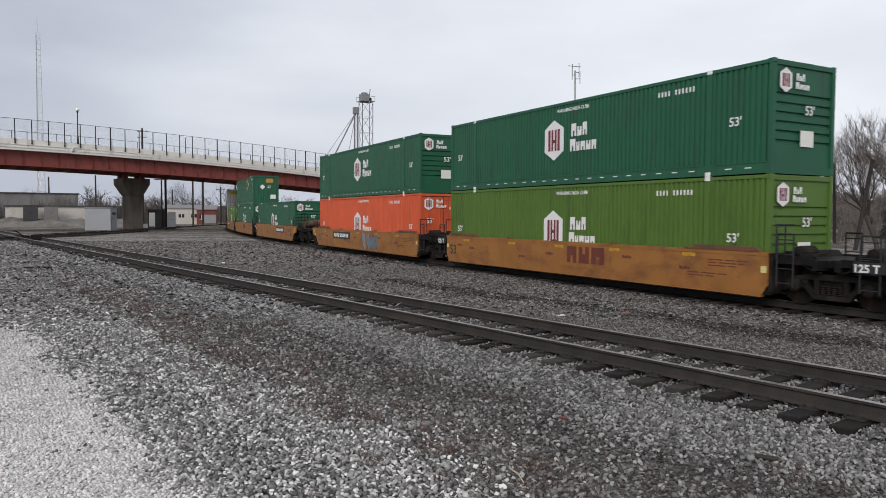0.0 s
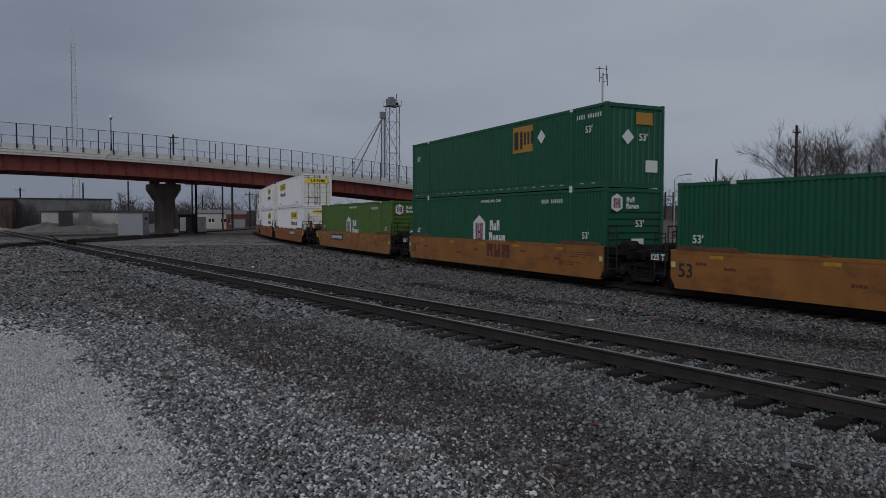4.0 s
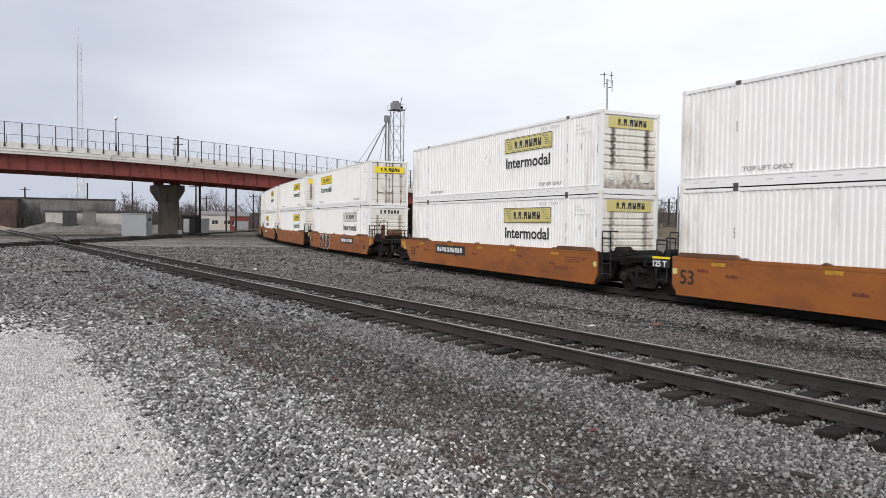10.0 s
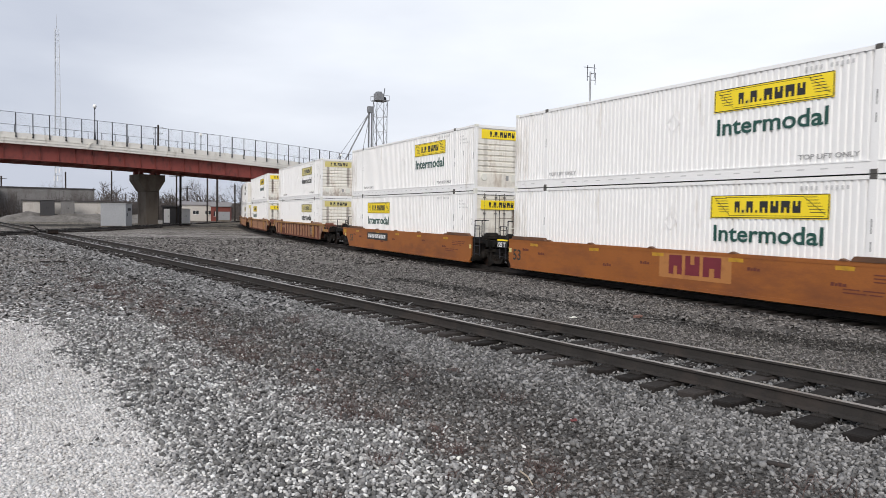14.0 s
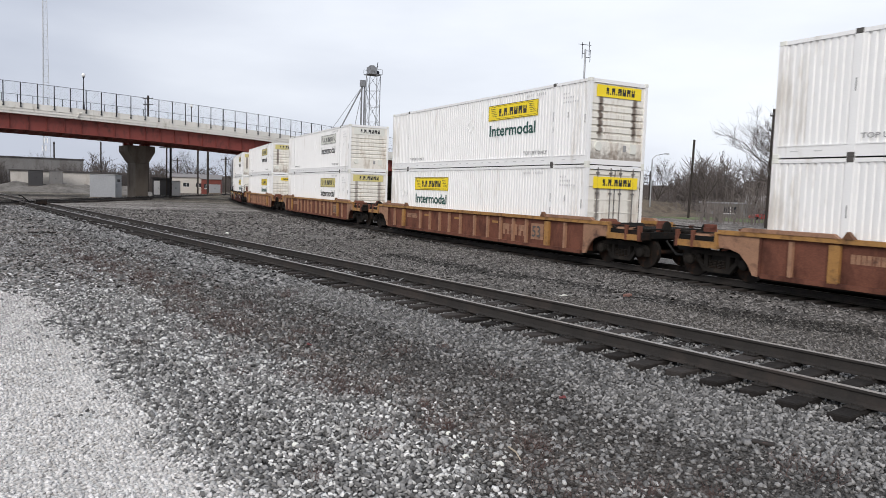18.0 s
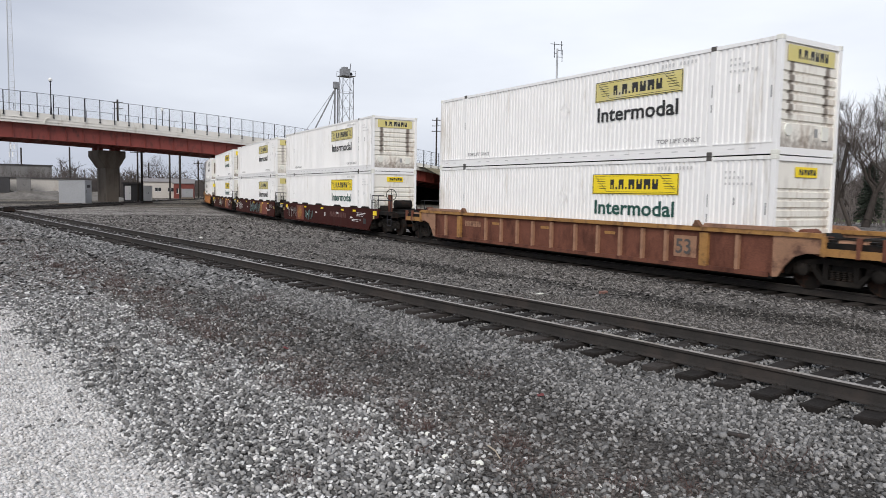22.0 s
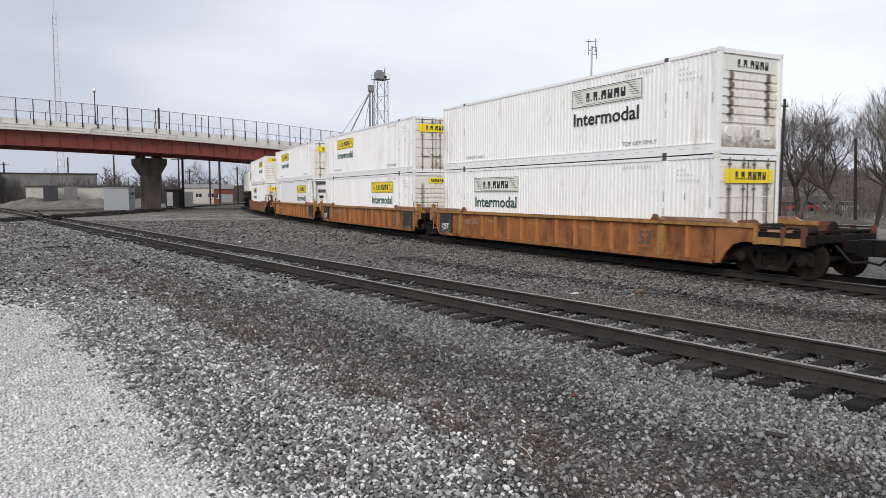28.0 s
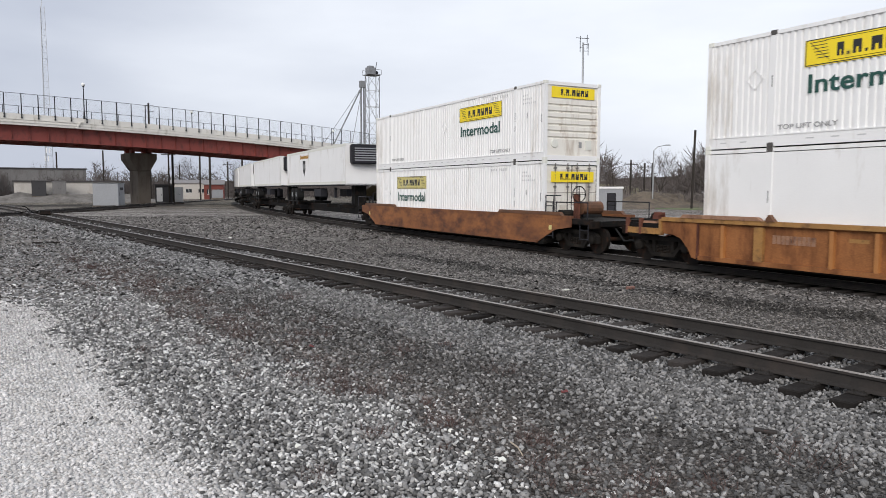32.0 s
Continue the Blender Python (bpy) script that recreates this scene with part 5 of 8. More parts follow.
# switch stand at the diamond
ss = thing("switch_stand", "low black hand-thrown switch stand beside the diamond", "switch stand")
ss.matrix_basis = pose(-31.6, 61.0, -0.45, 0, 0, 20)
part("base", boxes((-0.9, 0.9, -0.2, 0.2, -0.1, 0.12)), M["black_iron"], ss)
part("lever", rods(((-0.3, 0, 0.12), (-1.0, 0, 0.75), 0.05), ((-1.0, 0, 0.75), (-1.2, 0, 0.75), 0.05)), M["black_iron"], ss)
part("motor_box", boxes((0.1, 0.9, -0.3, 0.3, 0.12, 0.42)), M["black_iron"], ss)


# ------------------------------------------------------------------ train parts
CL, CW, CH = 16.154, 2.591, 2.896
LIFT = 0.34        # floor of the lower box over the rail head


def corrugated(bm, x0, x1, y, z0, z1, out, pitch=0.182, depth=0.040, flat=0.5):
    """A sheet in the x-z plane with vertical grooves; out: -1 or 1, the side that it faces."""
    n = max(1, round((x1 - x0) / pitch))
    p = (x1 - x0) / n
    xs = [(x0, 0.0)]
    for i in range(n):
        a = x0 + i * p
        xs += [(a + p * flat, 0.0), (a + p * (flat + 0.08), 1.0), (a + p * 0.92, 1.0), (a + p, 0.0)]
    rows = [[bm.verts.new((x, y - out * depth * d, z)) for x, d in xs] for z in (z0, z1)]
    for i in range(len(xs) - 1):
        q = (rows[0][i], rows[0][i + 1], rows[1][i + 1], rows[1][i])
        bm.faces.new(q if out < 0 else q[::-1])


MESHES = {}


def shared(key, build, material):
    """One mesh a key, built once."""
    if key not in MESHES:
        bm = build()
        me = bpy.data.meshes.new(key[0] if isinstance(key, tuple) else key)
        bm.to_mesh(me)
        bm.free()
        me.materials.append(material)
        MESHES[key] = me
    return MESHES[key]


def piece(name, key, build, material, parent, label="", m=None):
    me = shared((name, key, material.name), build, material)
    ob = new(name, me)
    ob.parent = parent
    if m is not None:
        ob.matrix_basis = m
    if label:
        ob["label"] = label
    return ob


def side_build(out):
    bm = bmesh.new()
    y = out * (CW / 2 - 0.03)
    for a, b in ((-CL / 2 + 0.12, -6.18), (-6.00, 6.00), (6.18, CL / 2 - 0.12)):
        corrugated(bm, a, b, y, 0.30, CH - 0.09, out)
    return bm


def frame_parts(p, c):
    """Corner and lifting posts, and the end headers and sills, each a piece."""
    h, w = CL / 2, CW / 2
    for sx in (-1, 1):
        for sy in (-1, 1):
            piece("corner_post", (sx, sy), lambda: boxes((*sorted((sx * h, sx * (h - 0.13))), *sorted((sy * w, sy * (w - 0.12))), 0.0, CH - 0.01)), p, c)
            piece("lifting_post", (sx, sy), lambda: boxes((*sorted((sx * 6.0, sx * 6.18)), *sorted((sy * (w - 0.004), sy * (w - 0.10))), 0.0, CH + 0.004)), p, c)
        piece("end_header", sx, lambda: boxes((*sorted((sx * (h - 0.005), sx * (h - 0.12))), -w + 0.12, w - 0.12, CH - 0.14, CH - 0.012)), p, c)
        piece("end_sill", sx, lambda: boxes((*sorted((sx * (h - 0.005), sx * (h - 0.12))), -w + 0.12, w - 0.12, 0.0, 0.18)), p, c)


def rail_build():
    bm = bmesh.new()
    h, w = CL / 2, CW / 2
    for sy in (-1, 1):
        for a, b in ((-h + 0.13, -6.18), (-6.0, 6.0), (6.18, h - 0.13)):
            box(bm, a, b, *sorted((sy * (w - 0.012), sy * (w - 0.08))), CH - 0.10, CH - 0.006)
            box(bm, a, b, *sorted((sy * (w - 0.010), sy * (w - 0.09))), 0.012, 0.30)
            box(bm, a, b, *sorted((sy * (w + 0.004), sy * (w - 0.02))), 0.285, 0.315)
    return bm


def slot_build():
    """Fork pockets and drain slots along the bottom rail."""
    bm = bmesh.new()
    x = -7.6
    while x < 7.7:
        if abs(abs(x) - 6.1) > 0.4:
            box(bm, x, x + 0.20, -CW / 2 + 0.006, -CW / 2 + 0.012, 0.15, 0.18)
        x += 0.62
    return bm


def casting_build():
    bm = boxes((-0.089, 0.089, -0.074, 0.074, 0, 0.122))
    bmesh.ops.bevel(bm, geom=bm.edges[:], offset=0.012, segments=1, affect="EDGES")
    return bm


PAINTS = {"white": "white_paint", "green": "green_paint", "lime": "lime_paint", "red": "red_orange", "gold_mark": "green_paint"}


def castings(kind, c):
    """Lifting sockets at the inner posts, dark on the white boxes and white on the others, and painted ones at the corners."""
    mid, own = (M["ink_dark"], M["sign_white"]) if kind == "white" else (M["ink_white"], M[PAINTS[kind]])
    for sx in (-1, 1):
        for px, material in ((6.089, mid), (CL / 2 - 0.081, own)):
            for sy in (-1, 1):
                for z in (-0.012, CH - 0.11):
                    piece("corner_casting", 0, casting_build, material, c, "", pose(sx * px, sy * (CW / 2 - 0.066), z))


def ribbed_end(sx):
    """The blank end wall: a plate with wide horizontal ribs."""
    def build():
        bm = bmesh.new()
        x = sx * (CL / 2 - 0.05)
        w = CW / 2 - 0.12
        prof = [(0.18, 0.0), (0.78, 0.0)]
        z = 0.78
        for _ in range(6):
            prof += [(z + 0.02, -0.05), (z + 0.07, -0.05), (z + 0.10, 0.0), (z + 0.24, 0.0)]
            z += 0.24
        prof += [(CH - 0.14, 0.0)]
        rows = [[bm.verts.new((x + sx * d, y, zz)) for y in (-w, w)] for zz, d in prof]
        for a, b in zip(rows, rows[1:]):
            f = (a[0], a[1], b[1], b[0])
            bm.faces.new(f if sx > 0 else f[::-1])
        return bm
    return build


def plain_end(sx):
    def build():
        bm = bmesh.new()
        x = sx * (CL / 2 - 0.05)
        w = CW / 2 - 0.12
        n = 9
        ys = []
        for i in range(n):
            a = -w + 2 * w * i / n
            p = 2 * w / n
            ys += [(a, 0.0), (a + p * 0.55, 0.0), (a + p * 0.65, 0.03), (a + p * 0.9, 0.03)]
        ys.append((w, 0.0))
        rows = [[bm.verts.new((x - sx * d, y, z)) for y, d in ys] for z in (0.18, CH - 0.14)]
        for i in range(len(ys) - 1):
            f = (rows[0][i], rows[0][i + 1], rows[1][i + 1], rows[1][i])
            bm.faces.new(f if sx > 0 else f[::-1])
        return bm
    return build


def door_leaf(sx, sy):
    def build():
        x = sx * (CL / 2 - 0.045)
        bm = boxes((*sorted((x, x - sx * 0.04)), *sorted((sy * 0.008, sy * (CW / 2 - 0.12))), 0.18, CH - 0.14))
        return bm
    return build


def door_rod(sx, y):
    def build():
        x = sx * (CL / 2 + 0.0)
        bm = rods(((x, y, 0.10), (x, y, CH - 0.08), 0.020), n=6)
        for z in (0.25, 0.9, 1.9, 2.6):
            box(bm, x - 0.03, x + 0.03, y - 0.05, y + 0.05, z, z + 0.06)
        box(bm, x - 0.015, x + 0.025, y - 0.02, y + 0.40 if y < 0 else y + 0.02, 0.82, 0.86)
        return bm
    return build


def roof_build():
    bm = bmesh.new()
    n = 60
    prev = None
    for i in range(n + 1):
        x = -CL / 2 + 0.1 + (CL - 0.2) * i / n
        z = CH - (0.02 if i % 2 else 0.035)
        row = [bm.verts.new((x, y, z)) for y in (-CW / 2 + 0.08, CW / 2 - 0.08)]
        if prev:
            bm.faces.new((prev[0], row[0], row[1], prev[1]))
        prev = row
    return bm


def floor_build():
    return boxes((-CL / 2 + 0.1, CL / 2 - 0.1, -CW / 2 + 0.1, CW / 2 - 0.1, 0.10, 0.16))


INTER = lettering("Intermodal", 0.62, 3.25, bold=0.012)
FIFTY3 = lettering("53'", 0.34, bold=0.006)
FIFTY3W = lettering("53", 0.58, bold=0.008)
TOPLIFT = lettering("TOP LIFT ONLY", 0.17, 1.55, bold=0.003)
HICUBE = lettering("WARNING HIGH CUBE", 0.17, 1.7, bold=0.003)
T125 = lettering("125 T", 0.25, bold=0.008)
N1251 = lettering("125T", 0.36, bold=0.008)


def word_bars(bm, x, y, z, widths, h, w, tall=()):
    """Plain upright blocks in place of a name; returns where they end."""
    for i, k in enumerate(widths):
        box(bm, x, x + w * k, y - 0.004, y, z, z + h * (1.0 if i in tall else 0.76))
        x += w * k + w * 0.22
    return x


def letter_shapes(bm, x, z, h, widths, gap, y=-0.006, heights=()):
    """Plain blocks, each with one short notch from above or below, in place of a name; heights: each one's share of h."""
    for i, k in enumerate(widths):
        e = h * (heights[i] if heights else 1.0)
        t = k * 0.36
        if k < h * 0.3:
            box(bm, x, x + k, y, y + 0.004, z, z + e)
        elif i % 2:
            prism(bm, [(x, z), (x + k, z), (x + k, z + e), (x + k - t, z + e), (x + k - t, z + e * 0.56), (x + t, z + e * 0.56), (x + t, z + e), (x, z + e)], y, y + 0.004)
        else:
            prism(bm, [(x, z), (x + t, z), (x + t, z + e * 0.44), (x + k - t, z + e * 0.44), (x + k - t, z), (x + k, z), (x + k, z + e), (x, z + e)], y, y + 0.004)
        x += k + gap
    return x


def brand_sign():
    """The dark name blocks, border and wing lines of the yellow sign, 3.5 by 0.64 m."""
    bm = bmesh.new()
    for a, b, c, d in ((0.02, 3.48, 0.015, 0.035), (0.02, 3.48, 0.605, 0.625), (0.02, 0.04, 0.035, 0.605), (3.46, 3.48, 0.035, 0.605)):
        box(bm, a, b, -0.006, -0.002, c, d)
    letter_shapes(bm, 0.80, 0.16, 0.30, (0.16, 0.06, 0.20, 0.06, 0.24, 0.23, 0.25, 0.22), 0.075, heights=(1, 0.22, 1, 0.22, 1, 1, 1, 1))
    for i in range(6):
        z = 0.56 - 0.075 * i
        prism(bm, [(0.12 + 0.035 * i, z), (0.52 + 0.02 * i, z), (0.54 + 0.02 * i, z - 0.016), (0.14 + 0.035 * i, z - 0.016)], -0.006, -0.002)
        prism(bm, [(2.84 + 0.03 * i, z), (3.16 + 0.045 * i, z), (3.18 + 0.045 * i, z - 0.016), (2.86 + 0.03 * i, z - 0.016)], -0.006, -0.002)
    for a, b in (((0.12, 0.57), (0.62, 0.10)), ((2.82, 0.56), (3.40, 0.12)), ((0.5, 0.57), (2.84, 0.57)), ((0.62, 0.08), (3.36, 0.08))):
        rod(bm, (a[0], -0.004, a[1]), (b[0], -0.004, b[1]), 0.008, 3)
    return bm


def hexagon(scale=1.0):
    bm = bmesh.new()
    pts = [(0, 0.80), (0.60, 0.45), (0.60, -0.45), (0, -0.80), (-0.60, -0.45), (-0.60, 0.45)]
    prism(bm, [(x * scale, z * scale) for x, z in pts], -0.004, 0.0)
    return bm


def hex_letter(scale=1.0):
    bm = bmesh.new()
    for a, b in ((-0.36, -0.22), (-0.16, -0.05), (0.05, 0.16), (0.22, 0.36)):
        box(bm, a * scale, b * scale, -0.009, -0.004, -0.42 * scale, 0.42 * scale)
    box(bm, -0.1 * scale, 0.1 * scale, -0.009, -0.004, -0.10 * scale, 0.02 * scale)
    return bm


def name_blocks(scale=1.0):
    """Two lines of white blocks beside the hexagon."""
    bm = bmesh.new()
    k = scale
    letter_shapes(bm, 0.06 * k, 0.05 * k, 0.44 * k, (0.26 * k, 0.22 * k, 0.22 * k), 0.06 * k, -0.004, (1, 0.72, 1))
    letter_shapes(bm, 0.0, -0.46 * k, 0.42 * k, (0.28 * k, 0.17 * k, 0.23 * k, 0.22 * k, 0.22 * k), 0.055 * k, -0.004, (1, 0.74, 0.74, 0.74, 0.74))
    return bm


def diamond():
    bm = bmesh.new()
    prism(bm, [(0, 0.27), (0.27, 0), (0, -0.27), (-0.27, 0)], -0.004, 0.0)
    return bm


def diamond_frame():
    bm = bmesh.new()
    c = [(0, 0.25), (0.25, 0), (0, -0.25), (-0.25, 0)]
    for a, b in zip(c, c[1:] + c[:1]):
        rod(bm, (a[0], 0, a[1]), (b[0], 0, b[1]), 0.012, 4)
    box(bm, -0.012, 0.012, -0.006, 0.006, 0.25, 0.55)
    return bm


def small_marks():
    bm = bmesh.new()
    for z, w in ((0, 0.8), (0.16, 0.6), (0.30, 0.3)):
        x = 0.0
        while x < w:
            box(bm, x, x + 0.055, -0.003, 0, z, z + 0.06)
            x += 0.13
    return bm


def code_marks(n=10, h=0.10):
    def build():
        bm = bmesh.new()
        for i in range(n):
            if i == 4:
                continue
            box(bm, i * 0.13, i * 0.13 + 0.06, -0.003, 0, 0, h)
        return bm
    return build


def container(kind, lead="ribs", sign="yellow", upper=True, marks=True):
    """A 53 ft box; kind: white, green, lime, red, gold_mark; lead: what its leading end shows."""
    paint = PAINTS[kind]
    words = {"white": "white ribbed steel", "green": "dark green ribbed steel", "lime": "lime green ribbed steel", "red": "orange-red ribbed steel", "gold_mark": "dark green steel"}[kind]
    what = {"ribs": "ribbed end", "doors": "barred double doors", "plain": "corrugated end", "reefer": "refrigeration unit"}[lead]
    c = thing("freight_container", f"{words} container with {what}, {'stacked on top' if upper else 'in its wagon'}", "container", "containers on the train")
    p = M[paint]
    if lead == "reefer":
        # smooth insulated walls that stop short of the open front frame
        for sy in (-1, 1):
            piece("side_wall", ("i", sy), lambda: boxes((-CL / 2 + 0.06, CL / 2 - 1.20, *sorted((sy * (CW / 2 - 0.026), sy * (CW / 2 - 0.09))), 0.14, CH - 0.12)), p, c)
            piece("frame_post", sy, lambda: boxes((CL / 2 - 1.16, CL / 2 - 1.04, *sorted((sy * (CW / 2 - 0.02), sy * (CW / 2 - 0.12))), 0.14, CH - 0.12)), p, c)
            piece("frame_bar", sy, lambda: boxes((CL / 2 - 1.04, CL / 2 - 0.10, *sorted((sy * (CW / 2 - 0.03), sy * (CW / 2 - 0.09))), 1.55, 1.63)), p, c)
    else:
        piece("side_wall", "near", lambda: side_build(-1), p, c)
        piece("side_wall", "far", lambda: side_build(1), p, c)
    frame_parts(p, c)
    piece("side_rail", 0, rail_build, p, c)
    castings(kind, c)
    piece("roof", 0, roof_build, p, c)
    piece("floor", 0, floor_build, M["black_iron"], c)
    if upper:
        piece("rail_slot", 0, slot_build, M["ink_white"] if kind in ("green", "lime") else M["ink_pale"], c)["kind"] = "stuff"
    endp = M["white_end"] if kind == "white" else p
    xe = CL / 2 - 0.04
    if lead in ("ribs", "plain"):
        piece("end_wall", lead + "r", (ribbed_end(1) if lead == "ribs" else plain_end(1)), endp, c)
    elif lead == "doors":
        piece("door_seal", 0, lambda: boxes((CL / 2 - 0.05, CL / 2 - 0.025, -1.20, 1.20, CH - 0.165, CH - 0.138), (CL / 2 - 0.05, CL / 2 - 0.025, 1.165, 1.195, 0.19, CH - 0.165), (CL / 2 - 0.05, CL / 2 - 0.025, -0.012, 0.012, 0.19, CH - 0.165)), M["ink_black"], c, "black rubber door seal")
        for sy in (-1, 1):
            leaf = piece("door", ("r", sy), door_leaf(1, sy), endp, c)
            for z in (0.35, 0.8, 1.25, 1.7, 2.15, 2.55):
                piece("door_rib", ("r", sy), lambda: boxes((CL / 2 - 0.046, CL / 2 - 0.030, *sorted((sy * 0.03, sy * (CW / 2 - 0.16))), 0, 0.03)), endp, leaf, "", pose(0, 0, z))
            for y in (0.22, 0.80):
                piece("locking_bar", ("r", sy * y), door_rod(1, sy * y), M["ink_bar"] if kind == "white" else p, leaf)
    else:
        piece("end_wall", "plainr", plain_end(1), M["white_paint"], c, "", pose(-1.18, 0, 0))
        u = piece("cooling_unit", 0, lambda: (lambda bm: (bmesh.ops.bevel(bm, geom=bm.edges[:], offset=0.07, segments=2, affect="EDGES"), bm)[1])(boxes((xe - 1.12, xe - 0.22, -1.08, 0.48, 0.45, 2.50))), M["white_paint"], c, "white refrigeration unit")
        piece("grille", 0, lambda: boxes(*[(xe - 0.219, xe - 0.20, -0.92, -0.10, z, z + 0.03) for z in (1.90, 1.95, 2.00, 2.05, 2.10)]), M["ink_black"], u)
        piece("control_window", 0, lambda: boxes((xe - 0.219, xe - 0.205, -0.82, -0.50, 1.45, 1.68)), M["window_dark"], u)
        piece("hood", 0, lambda: (lambda bm: (lathe(bm, [(0.02, 2.42), (0.34, 2.42), (0.40, 2.34), (0.40, 0.95), (0.02, 0.95)], (xe - 0.34, 0.40, 0), "z", 20), bm)[1])(bmesh.new()), M["dark_metal"], u, "dark rounded hood")
        piece("fuel_tank", 0, lambda: (lambda bm: (lathe(bm, [(0.02, -0.78), (0.30, -0.74), (0.36, -0.6), (0.36, 0.6), (0.30, 0.74), (0.02, 0.78)], (xe - 0.16, 0.0, 0.72), "y", 18), bm)[1])(bmesh.new()), M["white_paint"], c, "white rounded fuel tank")
    piece("end_wall", "ribl", ribbed_end(-1), endp, c)
    yn = -CW / 2 + 0.024
    if kind == "white":
        x0 = 1.58 if lead in ("ribs", "reefer") else -5.25
        z0 = 1.86
        face = {"yellow": "sign_yellow", "faded": "sign_faded", "white": "sign_white"}[sign]
        pl = piece("sign_panel", 0, lambda: boxes((0, 3.5, -0.002, 0.0, 0, 0.62)), M[face], c, f"{'yellow' if sign == 'yellow' else 'faded'} sign panel", pose(x0, yn, z0))
        piece("sign_print", 0, brand_sign, M["ink_black"], pl)["kind"] = "stuff"
        stamped("side_lettering", INTER, M["ink_green"] if sign == "yellow" or lead == "doors" else M["ink_black"], c, pose(x0 + 0.12, yn - 0.002, z0 - 0.62))
        if lead == "ribs":
            if sign == "yellow" and not upper:
                pe = piece("end_sign", "s", lambda: boxes((0, 0.95, -0.002, 0.0, 0, 0.26)), M["sign_yellow"], c, "", Matrix.Translation((xe + 0.02, -0.45, 2.36)) @ FRONT_END)
                piece("sign_print", "m", lambda: (lambda bm: (letter_shapes(bm, 0.16, 0.06, 0.14, (0.08, 0.09, 0.1, 0.1, 0.1, 0.1), 0.03), bm)[1])(bmesh.new()), M["ink_black"], pe)["kind"] = "stuff"
            else:
                pe = piece("end_sign", "l", lambda: boxes((0, 2.0, -0.002, 0.0, 0, 0.40)), M[face], c, "", Matrix.Translation((xe + 0.02, -1.0, 2.30)) @ FRONT_END)
                piece("sign_print", "e", lambda: (lambda bm: (letter_shapes(bm, 0.42, 0.09, 0.23, (0.10, 0.04, 0.14, 0.04, 0.15, 0.15, 0.16, 0.14), 0.05, heights=(1, 0.22, 1, 0.22, 1, 1, 1, 1)), bm)[1])(bmesh.new()), M["ink_black"], pe)["kind"] = "stuff"
        elif lead == "doors":
            pe = piece("end_sign", "l", lambda: boxes((0, 2.0, -0.002, 0.0, 0, 0.40)), M["sign_yellow"], c, "", Matrix.Translation((xe + 0.055, -1.0, 2.10)) @ FRONT_END)
            piece("sign_print", "e", lambda: (lambda bm: (letter_shapes(bm, 0.42, 0.09, 0.23, (0.10, 0.04, 0.14, 0.04, 0.15, 0.15, 0.16, 0.14), 0.05, heights=(1, 0.22, 1, 0.22, 1, 1, 1, 1)), bm)[1])(bmesh.new()), M["ink_black"], pe)["kind"] = "stuff"
        if upper:
            stamped("side_lettering", TOPLIFT, M["ink_grey"], c, pose(4.2, yn, 0.42))
            stamped("side_lettering", TOPLIFT, M["ink_grey"], c, pose(-5.9, yn, 0.42))
        if lead == "ribs":
            piece("vent_cover", 0, lambda: (lambda bm: (lathe(bm, [(0.01, 0.03), (0.15, 0.03), (0.17, 0.0)], (0, 0, 0), "x", 14), bm)[1])(bmesh.new()), M["sign_white"], c, "", Matrix.Translation((xe - 0.008, -0.82, 0.62)))
            piece("placard", "v", lambda: boxes((0, 0.14, -0.004, 0, 0, 0.22)), M["ink_grey"], c, "", Matrix.Translation((xe + 0.0, 0.30, 0.48)) @ FRONT_END)
            piece("document_box", 0, lambda: boxes((0, 0.03, -0.13, 0.13, 0, 0.34)), M["sign_white"], c, "", Matrix.Translation((xe - 0.008, 0.75, 0.42)))
        piece("placard_holder", 0, diamond_frame, M["white_paint"], c, "", pose(0.1 if lead != "doors" else -6.6, yn - 0.004, 1.75))
        for x, z, h in ((6.92, 1.62, 0.20), (7.85, 1.40, 0.30), (6.09, 1.55, 0.34), (6.09, 1.15, 0.22), (-6.09, 1.5, 0.3)):
            piece("lashing_slot", h, lambda: boxes((-0.016, 0.016, -0.004, 0.004, 0, h)), M["ink_grey"], c, "", pose(x, yn - 0.02, z))
        piece("stencil_mark", 0, small_marks, M["ink_pale"], c, "", pose(6.6, yn, 2.15))["kind"] = "stuff"
        piece("code_mark", 0, code_marks(), M["ink_pale"], c, "", pose(4.3, yn, 2.58))["kind"] = "stuff"
    elif kind in ("green", "lime", "red"):
        zc = 1.60 if upper else 1.28
        h = piece("hexagon_emblem", 0, lambda: hexagon(0.9), M["ink_white"], c, "white hexagon emblem", pose(-0.75, yn - 0.002, zc))
        piece("emblem_print", 0, lambda: hex_letter(0.9), M["ink_maroon"], h)["kind"] = "stuff"
        piece("printed_name", 0, name_blocks, M["ink_white"], c, "", pose(0.14, yn - 0.002, zc))["kind"] = "stuff"
        stamped("side_lettering", FIFTY3, M["ink_white"], c, pose(6.75, yn, 1.30 if upper else 1.12))
        stamped("side_lettering", FIFTY3, M["ink_white"], c, pose(-7.5, yn, 1.30 if upper else 1.12))
        stamped("side_lettering", HICUBE, M["ink_white"], c, pose(-0.6, yn, 2.55))
        piece("code_mark", 1, code_marks(11, 0.15), M["ink_white"], c, "", pose(4.2, yn, 2.42))["kind"] = "stuff"
        e = piece("hexagon_emblem", "s", lambda: hexagon(0.40), M["ink_white"], c, "", Matrix.Translation((xe + 0.05, -0.82, 2.38)) @ FRONT_END)
        piece("emblem_print", "s", lambda: hex_letter(0.40), M["ink_maroon"], e)["kind"] = "stuff"
